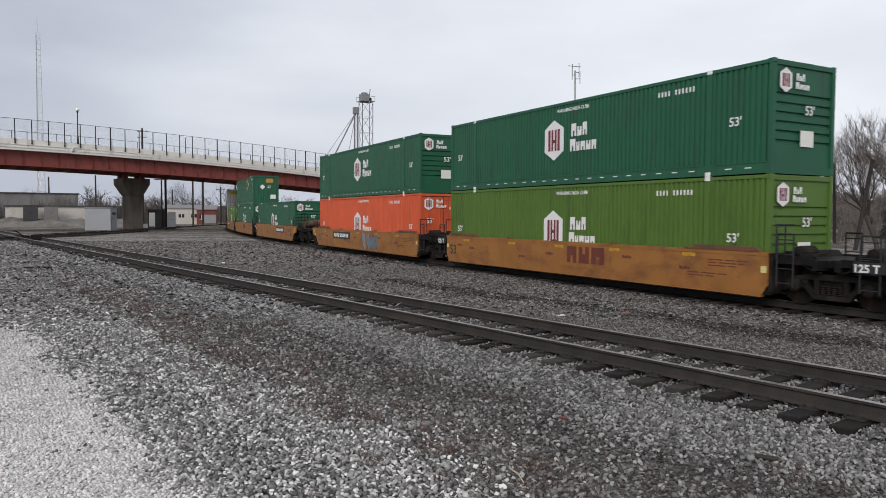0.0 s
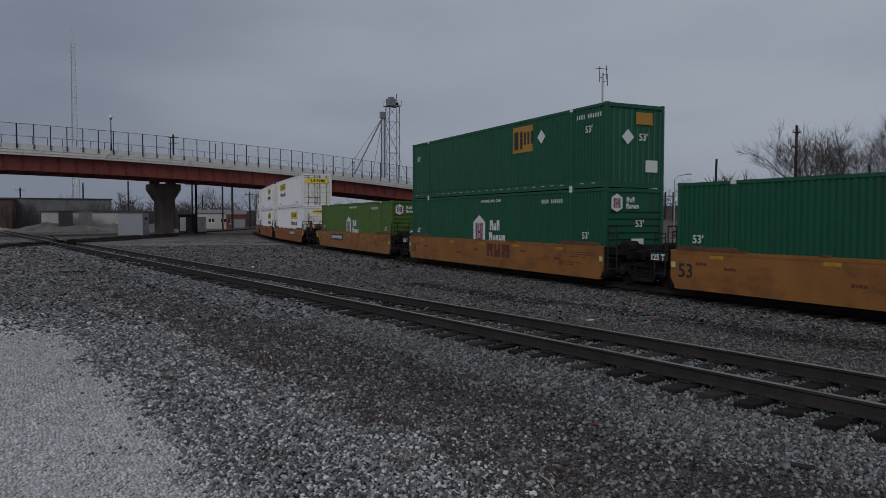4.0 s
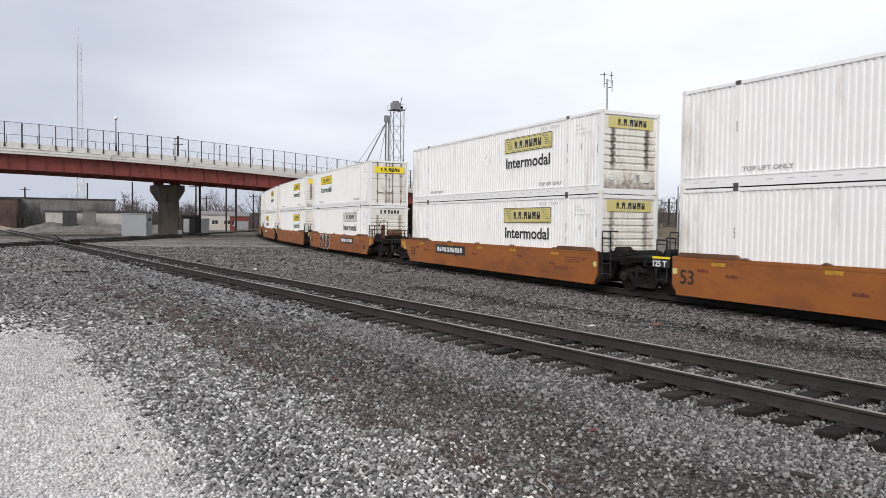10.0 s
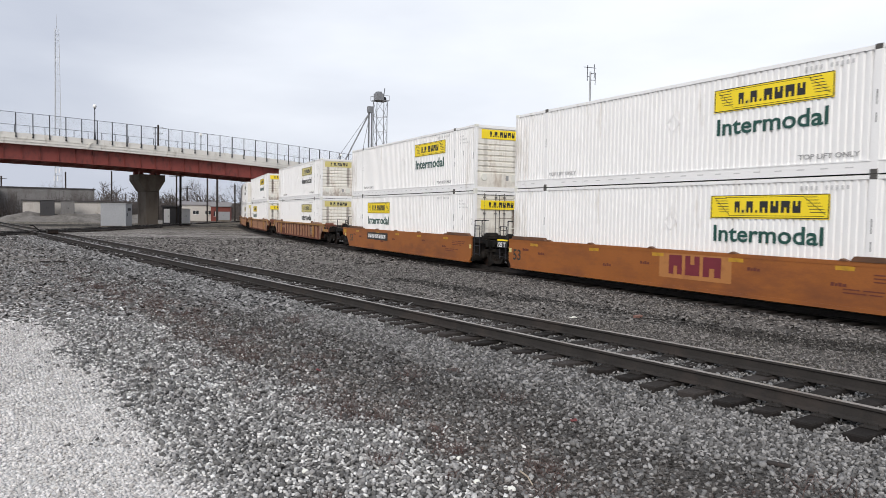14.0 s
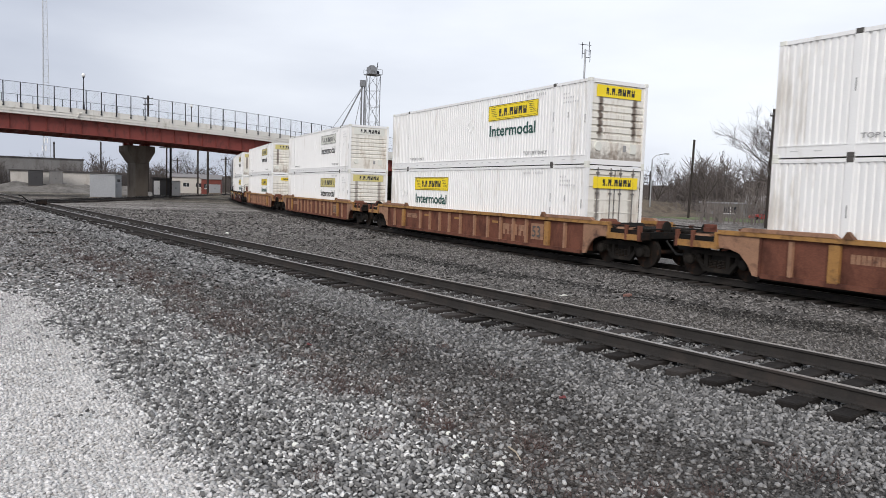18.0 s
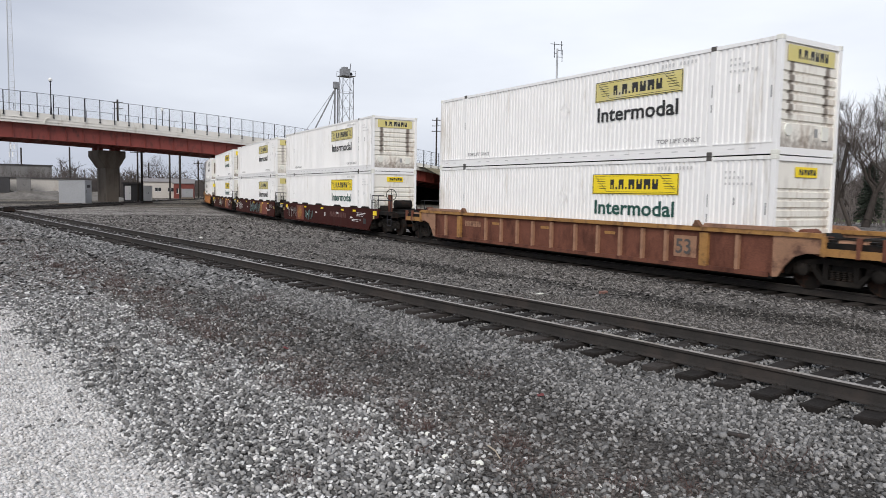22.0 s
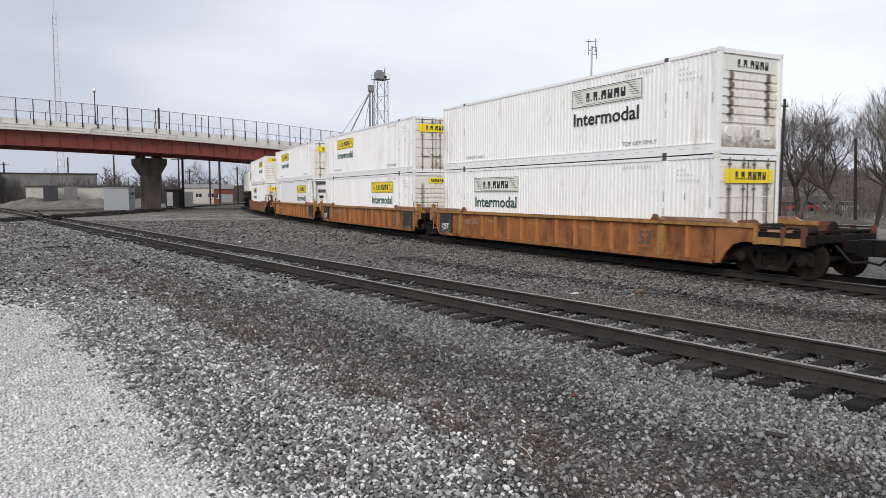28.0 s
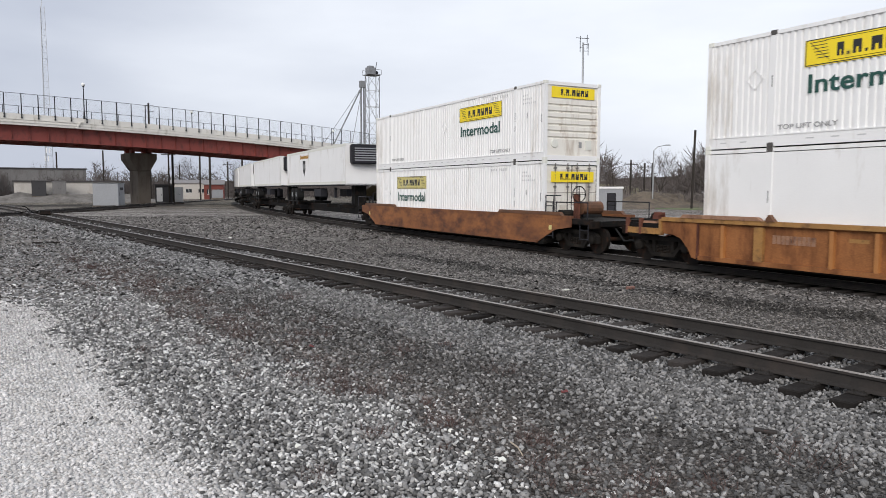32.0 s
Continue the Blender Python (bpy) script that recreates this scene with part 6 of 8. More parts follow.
        piece("printed_name", "s", lambda: name_blocks(0.42), M["ink_white"], c, "", Matrix.Translation((xe + 0.05, -0.42, 2.38)) @ FRONT_END)["kind"] = "stuff"
        stamped("end_lettering", FIFTY3, M["ink_white"], c, Matrix.Translation((xe + 0.055, *((-0.95, 1.42) if lead == "doors" else (0.0, 1.55)))) @ FRONT_END)
        if lead == "doors":
            piece("code_mark", 2, code_marks(6, 0.13), M["ink_white"], c, "", Matrix.Translation((xe + 0.055, 0.32, 2.10)) @ FRONT_END)["kind"] = "stuff"
        else:
            piece("placard", 0, lambda: boxes((0, 0.55, -0.003, 0, 0, 0.42)), M["sign_white"], c, "", Matrix.Translation((xe + 0.03, -0.15, 0.72)) @ FRONT_END)
    else:
        pl = piece("emblem_panel", 0, lambda: boxes((0, 1.45, -0.003, 0, 0, 1.05)), M["emblem_gold"], c, "gold emblem panel", pose(2.1, yn, 1.60))
        piece("emblem_print", "k", lambda: (lambda bm: (word_bars(bm, 0.10, -0.003, 0.14, (0.5, 0.3), 0.72, 0.6, (0, 1)), bm)[1])(bmesh.new()), M["ink_black"], pl)
        piece("emblem_print", "b", lambda: (lambda bm: (word_bars(bm, 0.82, -0.003, 0.30, (0.28, 0.28, 0.28), 0.5, 0.5, (0, 1, 2)), bm)[1])(bmesh.new()), M["ink_black"], pl)["kind"] = "stuff"
        piece("placard", "d", diamond, M["ink_white"], c, "", pose(4.15, yn, 2.1))
        piece("placard", "d", diamond, M["ink_white"], c, "", Matrix.Translation((xe + 0.03, -0.35, 1.75)) @ FRONT_END)
        piece("placard", 0, lambda: boxes((0, 0.55, -0.003, 0, 0, 0.42)), M["sign_white"], c, "", Matrix.Translation((xe + 0.03, 0.45, 0.55)) @ FRONT_END)
        piece("emblem_panel", "e", lambda: boxes((0, 0.75, -0.003, 0, 0, 0.42)), M["emblem_gold"], c, "", Matrix.Translation((xe + 0.03, 0.0, 2.20)) @ FRONT_END)
        stamped("end_lettering", FIFTY3, M["ink_white"], c, Matrix.Translation((xe + 0.03, 0.15, 1.65)) @ FRONT_END)
        stamped("side_lettering", FIFTY3, M["ink_white"], c, pose(6.9, yn, 1.95))
        stamped("side_lettering", FIFTY3, M["ink_white"], c, pose(-7.5, yn, 1.95))
        piece("code_mark", 1, code_marks(11, 0.15), M["ink_white"], c, "", pose(6.4, yn, 2.45))["kind"] = "stuff"
    return c


# ---- wagons
def wheel_build(x, y):
    def build():
        bm = bmesh.new()
        s = 1 if y > 0 else -1
        lathe(bm, [(0.10, -0.09 * s), (0.40, -0.03 * s), (0.46, -0.075 * s), (0.46, 0.05 * s), (0.49, 0.055 * s), (0.49, 0.085 * s), (0.40, 0.085 * s), (0.12, 0.07 * s)], (0, 0, 0), "y", 24)
        return bm
    return build


def frame_side(y):
    """A cast side frame: top member, dished lower member and columns round the spring nest, jaws over the bearings."""
    def build():
        bm = bmesh.new()
        s = 1 if y > 0 else -1
        a, b = y - 0.07, y + 0.07
        prism(bm, [(-1.16, 0.56), (-1.02, 0.68), (-0.5, 0.76), (0.5, 0.76), (1.02, 0.68), (1.16, 0.56), (1.10, 0.50), (0.62, 0.62), (-0.62, 0.62), (-1.10, 0.50)], a, b)
        prism(bm, [(-0.74, 0.52), (-0.62, 0.52), (-0.36, 0.27), (0.36, 0.27), (0.62, 0.52), (0.74, 0.52), (0.44, 0.15), (-0.44, 0.15)], a, b)
        for sx in (-1, 1):
            prism(bm, [(sx * 0.30, 0.26), (sx * 0.42, 0.26), (sx * 0.42, 0.63), (sx * 0.30, 0.63)], a, b)
            prism(bm, [(sx * 0.58, 0.50), (sx * 0.70, 0.40), (sx * 0.74, 0.62), (sx * 0.60, 0.64)], a, b)
            prism(bm, [(sx * 1.06, 0.34), (sx * 1.16, 0.34), (sx * 1.16, 0.58), (sx * 1.06, 0.58)], a, b)
            lathe(bm, [(0.155, 0.0), (0.155, 0.11 * s), (0.10, 0.14 * s), (0.05, 0.15 * s)], (sx * 0.9, y + 0.04 * s, 0.46), "y", 14)
        return bm
    return build


def spring_build(y):
    def build():
        bm = bmesh.new()
        s = 1 if y > 0 else -1
        lathe(bm, [(0.05 + 0.018 * (i % 2), 0.27 + 0.022 * i) for i in range(11)], (0, y + 0.03 * s, 0.0), "z", 8)
        return bm
    return build


def bogie(parent, x):
    b = piece("bogie", 0, lambda: boxes((-0.25, 0.25, -1.0, 1.0, 0.42, 0.74), (-0.10, 0.10, -0.5, 0.5, 0.30, 0.80)), M["black_iron"], parent, "", pose(x, 0, 0))
    for y in (-1.02, 1.02):
        piece("side_frame", y, frame_side(y), M["truck_iron"], b)
        for sx in (-0.21, -0.07, 0.07, 0.21):
            piece("spring", y, spring_build(y), M["wheel_steel"], b, "", pose(sx, 0, 0))
    for wx in (-0.9, 0.9):
        for y in (-0.7525, 0.7525):
            w = piece("wheel", (0, y), wheel_build(wx, y), M["wheel_steel"], b, "", pose(wx, y, 0.46))
        piece("axle", 0, lambda: rods(((0, -0.72, 0), (0, 0.72, 0), 0.075), n=10), M["wheel_steel"], b, "", pose(wx, 0, 0.46))
    return b


WALL = 1.46     # outer face of a well wagon's side


def smooth_side(sy, lead, tail, top=1.22, low=0.13):
    """A plain side plate: cut square at a joint, carried on over the bogie at a coupled end."""
    def build():
        bm = bmesh.new()

        def end(kind, s):
            if kind == "joint":
                return [(s * 7.98, low), (s * 8.16, 0.42), (s * 8.16, top)]
            if kind == "slope":
                return [(s * 7.9, low + 0.1), (s * 9.0, 0.74), (s * 9.9, 0.86), (s * 9.9, top - 0.06)]
            return [(s * 8.0, low), (s * 8.5, 0.68), (s * 9.3, 0.80), (s * 9.3, top)]
        o = end(lead, 1) + end(tail, -1)[::-1]
        prism(bm, o, *sorted((sy * WALL, sy * (WALL - 0.05))))
        a, b = end(tail, -1)[-1][0], end(lead, 1)[-1][0]
        box(bm, a, b, *sorted((sy * (WALL + 0.012), sy * (WALL - 0.12))), top - 0.07, top + 0.03)
        a, b = end(tail, -1)[0][0], end(lead, 1)[0][0]
        box(bm, a, b, *sorted((sy * (WALL + 0.02), sy * (WALL - 0.14))), o[0][1] - 0.03, o[0][1] + 0.07)
        return bm
    return build


def ledge_build(sy, length, h=0.10):
    """A raised guide on the top edge, with sloping ends."""
    def build():
        bm = bmesh.new()
        prism(bm, [(0, 1.25), (0.10, 1.25 + h), (length - 0.16, 1.25 + h), (length, 1.25)], *sorted((sy * (WALL + 0.03), sy * (WALL - 0.12))))
        return bm
    return build


def ribbed_side(sy, top=1.24, low=0.22):
    def build():
        bm = bmesh.new()
        o = [(-8.2, top), (-8.2, low), (8.2, low), (8.2, top)]
        prism(bm, o, *sorted((sy * (WALL - 0.10), sy * (WALL - 0.14))))
        box(bm, -8.1, 8.1, *sorted((sy * WALL, sy * (WALL - 0.14))), low - 0.02, low + 0.10)
        return bm
    return build


def bogie_arch(sx, sy, reach):
    """The side plate's end, arched over the bogie."""
    def build():
        bm = bmesh.new()
        o = [(sx * 8.2, 1.24), (sx * 8.2, 0.22), (sx * 8.35, 0.24), (sx * 8.5, 0.50), (sx * 8.75, 0.76), (sx * 9.05, 0.86), (sx * reach, 0.88), (sx * reach, 1.24)]
        prism(bm, o, *sorted((sy * (WALL - 0.04), sy * (WALL - 0.10))))
        return bm
    return build


RIBS = (-7.3, -6.2, -4.26, -3.22, -2.21, -1.29, -0.25, 0.98, 2.05, 3.03, 3.95, 4.84, 6.16, 7.2)


def rib(sy, wide, z0=0.30, z1=1.20):
    return lambda: boxes((-wide, wide, *sorted((sy * WALL, sy * (WALL - 0.12))), z0, z1))


def top_chord(sy, a=-9.2, b=9.2):
    return lambda: boxes((a, b, *sorted((sy * (WALL + 0.01), sy * (WALL - 0.16))), 1.245, 1.36))


def scrawl(seed, w, h, n, thick):
    """Illegible sprayed loops: smooth flat strokes on the side."""
    def build():
        rng = random.Random(seed)
        bm = bmesh.new()
        for k in range(n):
            x = w * (k + 0.15) / n
            pts = [Vector((x + rng.uniform(-0.1, 1.0) * w / n, 0, h * (0.05 + 0.9 * ((i + k) % 2) + rng.uniform(-0.25, 0.25) * (1 if i else 0.4)))) for i in range(5)]
            line = []
            for i in range(len(pts) - 1):
                p0, p1, p2, p3 = pts[max(i - 1, 0)], pts[i], pts[i + 1], pts[min(i + 2, len(pts) - 1)]
                for j in range(6):
                    u = j / 6
                    line.append(0.5 * ((2 * p1) + (p2 - p0) * u + (2 * p0 - 5 * p1 + 4 * p2 - p3) * u * u + (3 * p1 - p0 - 3 * p2 + p3) * u ** 3))
            prev = None
            for i, q in enumerate(line):
                d = (line[min(i + 1, len(line) - 1)] - line[max(i - 1, 0)]).normalized()
                side = Vector((-d.z, 0, d.x)) * thick * (0.8 + 0.4 * rng.random())
                row = (bm.verts.new(q + side + Vector((0, -0.0006 * k, 0))), bm.verts.new(q - side + Vector((0, -0.0006 * k, 0))))
                if prev:
                    bm.faces.new((prev[0], prev[1], row[1], row[0]))
                prev = row
        bmesh.ops.solidify(bm, geom=bm.faces[:], thickness=0.0015)
        return bm
    return build


def tag_shapes(grow):
    """Three bold slanted sprayed shapes; grow swells each about its middle, for the pale outline behind."""
    def build():
        bm = bmesh.new()
        for cx, outline in ((0.45, [(-0.32, -0.42), (-0.02, -0.46), (0.10, 0.10), (0.30, 0.12), (0.16, 0.50), (-0.20, 0.44), (-0.36, 0.16), (-0.16, 0.08)]),
                            (1.20, [(-0.30, -0.48), (0.16, -0.44), (0.24, -0.20), (0.06, -0.10), (0.34, 0.34), (0.20, 0.50), (-0.28, 0.46), (-0.30, 0.22), (-0.04, 0.20), (-0.22, -0.20)]),
                            (2.00, [(-0.36, -0.40), (0.02, -0.50), (0.34, -0.28), (0.30, 0.06), (0.02, 0.16), (0.30, 0.22), (0.32, 0.48), (-0.24, 0.46), (-0.30, 0.02), (0.02, -0.14), (-0.02, -0.24), (-0.34, -0.20)])):
            prism(bm, [((cx + x * grow) * 1.32, z * (grow - 0.06) * 1.1) for x, z in outline], -0.002, 0.0)
        return bm
    return build


def well_floor():
    bm = boxes((-8.2, 8.2, -1.40, -1.25, 0.16, 0.30), (-8.2, 8.2, 1.25, 1.40, 0.16, 0.30))
    for x in (-8.0, -6.1, -3.0, 0, 3.0, 6.1, 8.0):
        box(bm, x - 0.25, x + 0.25, -1.3, 1.3, 0.20, 0.31)
    return bm


def end_deck(sx, reach):
    """The end structure over a bogie: bulkhead, sloping shear plate and deck."""
    def build():
        bm = bmesh.new()
        prism(bm, [(sx * 8.30, 0.30), (sx * 8.42, 0.30), (sx * 8.75, 0.92), (sx * reach, 0.92), (sx * reach, 1.10), (sx * 8.60, 1.12), (sx * 8.45, 1.28), (sx * 8.30, 1.28)], -1.05, 1.05)
        box(bm, *sorted((sx * 8.35, sx * (reach - 0.25))), -1.40, -1.20, 0.98, 1.16)
        box(bm, *sorted((sx * 8.35, sx * (reach - 0.25))), 1.20, 1.40, 0.98, 1.16)
        box(bm, *sorted((sx * (reach - 0.25), sx * (reach - 0.10))), -1.40, 1.40, 0.86, 1.10)
        return bm
    return build


def ladder(sx, sy, base=0.42, top=1.72):
    def build():
        x = sx * 8.62
        y = sy * 1.44
        segs = [((x - 0.22, y, base), (x - 0.22, y, top), 0.022), ((x + 0.22, y, base), (x + 0.22, y, top), 0.022)]
        z = base + 0.08
        while z < top:
            segs.append(((x - 0.22, y, z), (x + 0.22, y, z), 0.014))
            z += 0.36
        segs.append(((x - 0.22, y, top), (x + 0.22, y, top), 0.022))
        return rods(*segs, n=5)
    return build


def grab_rails(sx, reach, y):
    def build():
        segs = []
        for x in (8.95, reach - 0.35):
            segs.append(((sx * x, y, 1.05), (sx * x, y, 1.72), 0.022))
        segs.append(((sx * 8.95, y, 1.72), (sx * (reach - 0.35), y, 1.72), 0.022))
        return rods(*segs, n=5)
    return build


def step_rails(sx, reach, y):
    def build():
        segs = [((sx * (reach - k), y, 0.45), (sx * (reach - k), y, 1.1), 0.02) for k in (0.3, 0.75)]
        segs += [((sx * (reach - 0.3), y, z), (sx * (reach - 0.75), y, z), 0.02) for z in (0.47, 0.78)]
        return rods(*segs, n=5)
    return build


def brake_stand(sx):
    def build():
        bm = boxes((sx * 9.45 - 0.06, sx * 9.45 + 0.06, -0.95, -0.75, 1.1, 2.0))
        return bm
    return build


def brake_wheel(sx):
    def build():
        bm = bmesh.new()
        n = 16
        c = Vector((sx * 9.45 + 0.12 * sx, -0.85, 2.0))
        for i in range(n):
            a, b = 6.28318 * i / n, 6.28318 * (i + 1) / n
            rod(bm, c + Vector((0.0, math.cos(a) * 0.28, math.sin(a) * 0.28)), c + Vector((0.0, math.cos(b) * 0.28, math.sin(b) * 0.28)), 0.02, 5)
        for i in range(4):
            a = 6.28318 * i / 4
            rod(bm, c, c + Vector((0.0, math.cos(a) * 0.28, math.sin(a) * 0.28)), 0.015, 4)
        return bm
    return build


def coupler(sx, reach):
    def build():
        bm = boxes((*sorted((sx * reach, sx * (reach + 0.75))), -0.16, 0.16, 0.68, 0.98), (*sorted((sx * (reach + 0.42), sx * (reach + 0.78))), -0.24, 0.24, 0.62, 1.02))
        return bm
    return build


def air_hose(sx, reach):
    return lambda: rods(((sx * reach, -0.45, 0.85), (sx * (reach + 0.4), -0.42, 0.45), 0.03), ((sx * (reach + 0.4), -0.42, 0.45), (sx * (reach + 0.8), -0.35, 0.50), 0.03), n=6)


def drum_tank(sx):
    """Brake reservoir on an end deck."""
    return lambda: (lambda bm: (lathe(bm, [(0.10, -0.48), (0.24, -0.44), (0.24, 0.44), (0.10, 0.48)], (sx * 9.15, 0.0, 1.5), "y", 14), bm)[1])(bmesh.new())


def print_lines():
    """Rows of small print: thin plain bars."""
    bm = bmesh.new()
    for x, z, widths in ((0.0, 0.44, (0.5, 0.3, 0.35)), (0.0, 0.36, (0.3, 0.55, 0.2)), (0.0, 0.28, (0.6, 0.25)), (-0.7, 0.06, (0.4, 0.5, 0.3)), (-0.7, -0.02, (0.55, 0.3))):
        for k in widths:
            box(bm, x, x + k, -0.003, 0, z, z + 0.03)
            x += k + 0.07
    return bm


def cross_pipe(sx, y):
    """A brake pipe that runs along the deck, drops and bends to the bogie."""
    def build():
        bm = bmesh.new()
        pts = [(8.3, y, 1.20), (8.7, y + 0.05, 1.17), (9.0, y - 0.03, 1.02), (9.2, y, 0.86), (9.45, y + 0.04, 0.80)]
        for p, q in zip(pts, pts[1:]):
            rod(bm, (sx * p[0], p[1], p[2]), (sx * q[0], q[1], q[2]), 0.028, 6)
        return bm
    return build


def open_platform(sx):
    """Dark bars across the end sill with gaps between them."""
    def build():
        bm = bmesh.new()
        for k in range(5):
            x = sx * (9.50 + 0.33 * k)
            box(bm, x - 0.07, x + 0.07, -1.26, 1.26, 1.17, 1.215)
        for yy in (-0.9, 0.0, 0.9):
            box(bm, *sorted((sx * 9.42, sx * 10.92)), yy - 0.04, yy + 0.04, 1.10, 1.168)
        return bm
    return build


def clutter(w, sx, kind, iron):
    """Brake gear on an end: bulkhead, stanchions, pipes, cylinder and lever."""
    piece("end_bulkhead", sx, lambda: boxes((*sorted((sx * 8.14, sx * 8.24)), -1.41, 1.41, 0.24, 1.22)), iron, w)
    for yy in (-1.28, -0.55):
        piece("brake_pipe", (sx, yy), cross_pipe(sx, yy), iron, w)
    piece("brake_cylinder", sx, lambda: (lambda bm: (lathe(bm, [(0.06, -0.38), (0.15, -0.34), (0.15, 0.22), (0.05, 0.26), (0.04, 0.45)], (sx * 8.75, -0.75, 1.28), "y", 12), bm)[1])(bmesh.new()), iron, w)
    piece("brake_lever", sx, lambda: boxes((*sorted((sx * 8.95, sx * 9.01)), -1.36, -0.2, 1.16, 1.24)), iron, w)
    for yy in (-1.40, -1.05) if iron is M["truck_iron"] else ():
        piece("stanchion", (sx, yy), lambda: rods(((sx * 8.34, yy, 1.1), (sx * 8.34, yy, 1.95), 0.022), ((sx * 8.34, yy, 1.95), (sx * 8.34, yy + 0.33, 1.95), 0.022), n=5), M["dark_metal"], w)


WORDS = {"well_yellow": "yellow-orange", "well_orange": "weathered orange", "well_rusty": "badly rusted orange", "oxide_red": "oxide red", "rust_side": "rust-brown ribbed", "rib_orange": "faded orange ribbed"}


def wagon(paint, lead, tail, ribs=False, mark="", end_plate=False, sprays=()):
    """A well wagon unit. lead / tail: 'joint' (a shared bogie to the next unit) or 'end' (own bogie and coupler).
    sprays: (x, width, z, height, material, seed, strokes, thickness)."""
    w = thing("well_wagon", f"{WORDS[paint]} steel container well wagon with {'vertical side ribs' if ribs else 'sprayed graffiti on its sides' if sprays else 'smooth weathered sides'}", "rail wagon", "wagons of the train")
    p = M[paint]
    y = -WALL - 0.003
    for sy in (-1, 1):
        if ribs:
            s = piece("side_plate", ("r", sy), ribbed_side(sy), p, w)
            for i, x in enumerate(RIBS):
                if end_plate and (x > 7 and lead == "joint" or x < -7 and tail == "joint"):
                    continue
                wide = abs(abs(x) - 6.18) < 0.1
                piece("side_rib", (sy, wide), rib(sy, 0.13 if wide else 0.05), M["chord_yellow"] if wide else M["panel_orange"] if paint == "rib_orange" else M["rib_tan"], s, "", pose(x, 0, 0))
            for sx, kind in ((1, lead), (-1, tail)):
                piece("bogie_arch", (sx, sy, kind), bogie_arch(sx, sy, 9.25 if kind == "joint" else 9.45), M["rib_tan"] if paint == "rust_side" else p, w, "tan arched end plate" if paint == "rust_side" else "")
                if kind == "end":
                    piece("side_step", (sx, sy), lambda: boxes((*sorted((sx * 9.42, sx * 10.9)), *sorted((sy * WALL, sy * (WALL - 0.10))), 0.84, 1.02)), M["chord_yellow"], w, "worn yellow step")
                    for k in (9.50, 10.30, 10.86):
                        piece("step_bracket", (sx, sy, k), lambda: boxes((sx * k - 0.045, sx * k + 0.045, *sorted((sy * (WALL + 0.01), sy * (WALL - 0.12))), 0.82, 1.30)), M["rust_side"] if k > 10 else M["chord_yellow"], w)
                if kind == "joint":
                    piece("end_gusset", (sx, sy), lambda: boxes((*sorted((sx * 9.08, sx * 9.24)), *sorted((sy * (WALL - 0.03), sy * (WALL - 0.30))), 0.86, 1.30), (*sorted((sx * 8.70, sx * 9.24)), *sorted((sy * (WALL + 0.0), sy * (WALL - 0.05))), 1.06, 1.14)), M["chord_yellow"], w)
                    piece("end_post", (sx, sy), lambda: boxes((*sorted((sx * 8.85, sx * 9.05)), *sorted((sy * (WALL - 0.02), sy * (WALL - 0.14))), 1.0, 1.62)), M["chord_yellow"], w, "yellow end post")
            a, b = (-9.2 if tail == "joint" else -9.45), (9.2 if lead == "joint" else 9.45)
            piece("top_chord", (sy, a, b), top_chord(sy, a, b), M["chord_yellow"], w, "worn yellow top chord")
            for x in (-8.75, 6.1):
                piece("guide_ledge", (sy, "r"), ledge_build(sy, 2.65, 0.10), M["rib_tan"], w, "tan raised guide", pose(x, 0, 0.11))
            for x in (-6.02, 5.78):
                piece("guide_lug", (sy, "r"), ledge_build(sy, 0.28, 0.17), M["ledge_brown"], w, "", pose(x, sy * 0.004, 0.11))
        else:
            kinds = ("slope", "slope") if mark == "shallow" else (lead, tail)
            piece("side_plate", ("s", sy, kinds), smooth_side(sy, *kinds), p, w)
            if paint == "oxide_red":
                for x in (-7.9, -5.9, -3.6, -0.8, 2.6, 5.3, 7.0):
                    piece("guide_ledge", sy, ledge_build(sy, 0.9), M["black_iron"], w, "", pose(x, 0, 0))
            elif mark == "shallow":
                for x in (-9.4, 5.2):
                    piece("guide_ledge", (sy, "s"), ledge_build(sy, 4.2, 0.12), M["ledge_brown"], w, "brown raised guide", pose(x, 0, 0))
            else:
                for x in (-7.95, 5.75):
                    piece("guide_ledge", sy, ledge_build(sy, 2.2, 0.12), M["ledge_brown"], w, "brown raised guide", pose(x, 0, 0))
                for x in (-5.72, -3.4, -0.6, 2.4, 5.45):
                    piece("guide_clip", sy, ledge_build(sy, 0.26, 0.055), M["ledge_brown"], w, "", pose(x, sy * 0.004, 0.0))
            if sy < 0 and mark != "shallow":
                for x in (-6.7, -3.3, -0.4, 2.4, 5.4) if paint != "oxide_red" else (-3.2, 0.2, 3.8, 5.7):
                    piece("reflector_strip", 0, lambda: boxes((0, 0.46, -WALL - 0.006, -WALL + 0.01, 0, 0.10)), M["sign_yellow"] if paint == "oxide_red" else M["amber"], w, "", pose(x, -0.0, 1.03))
    piece("well_floor", 0, well_floor, M["black_iron"], w)
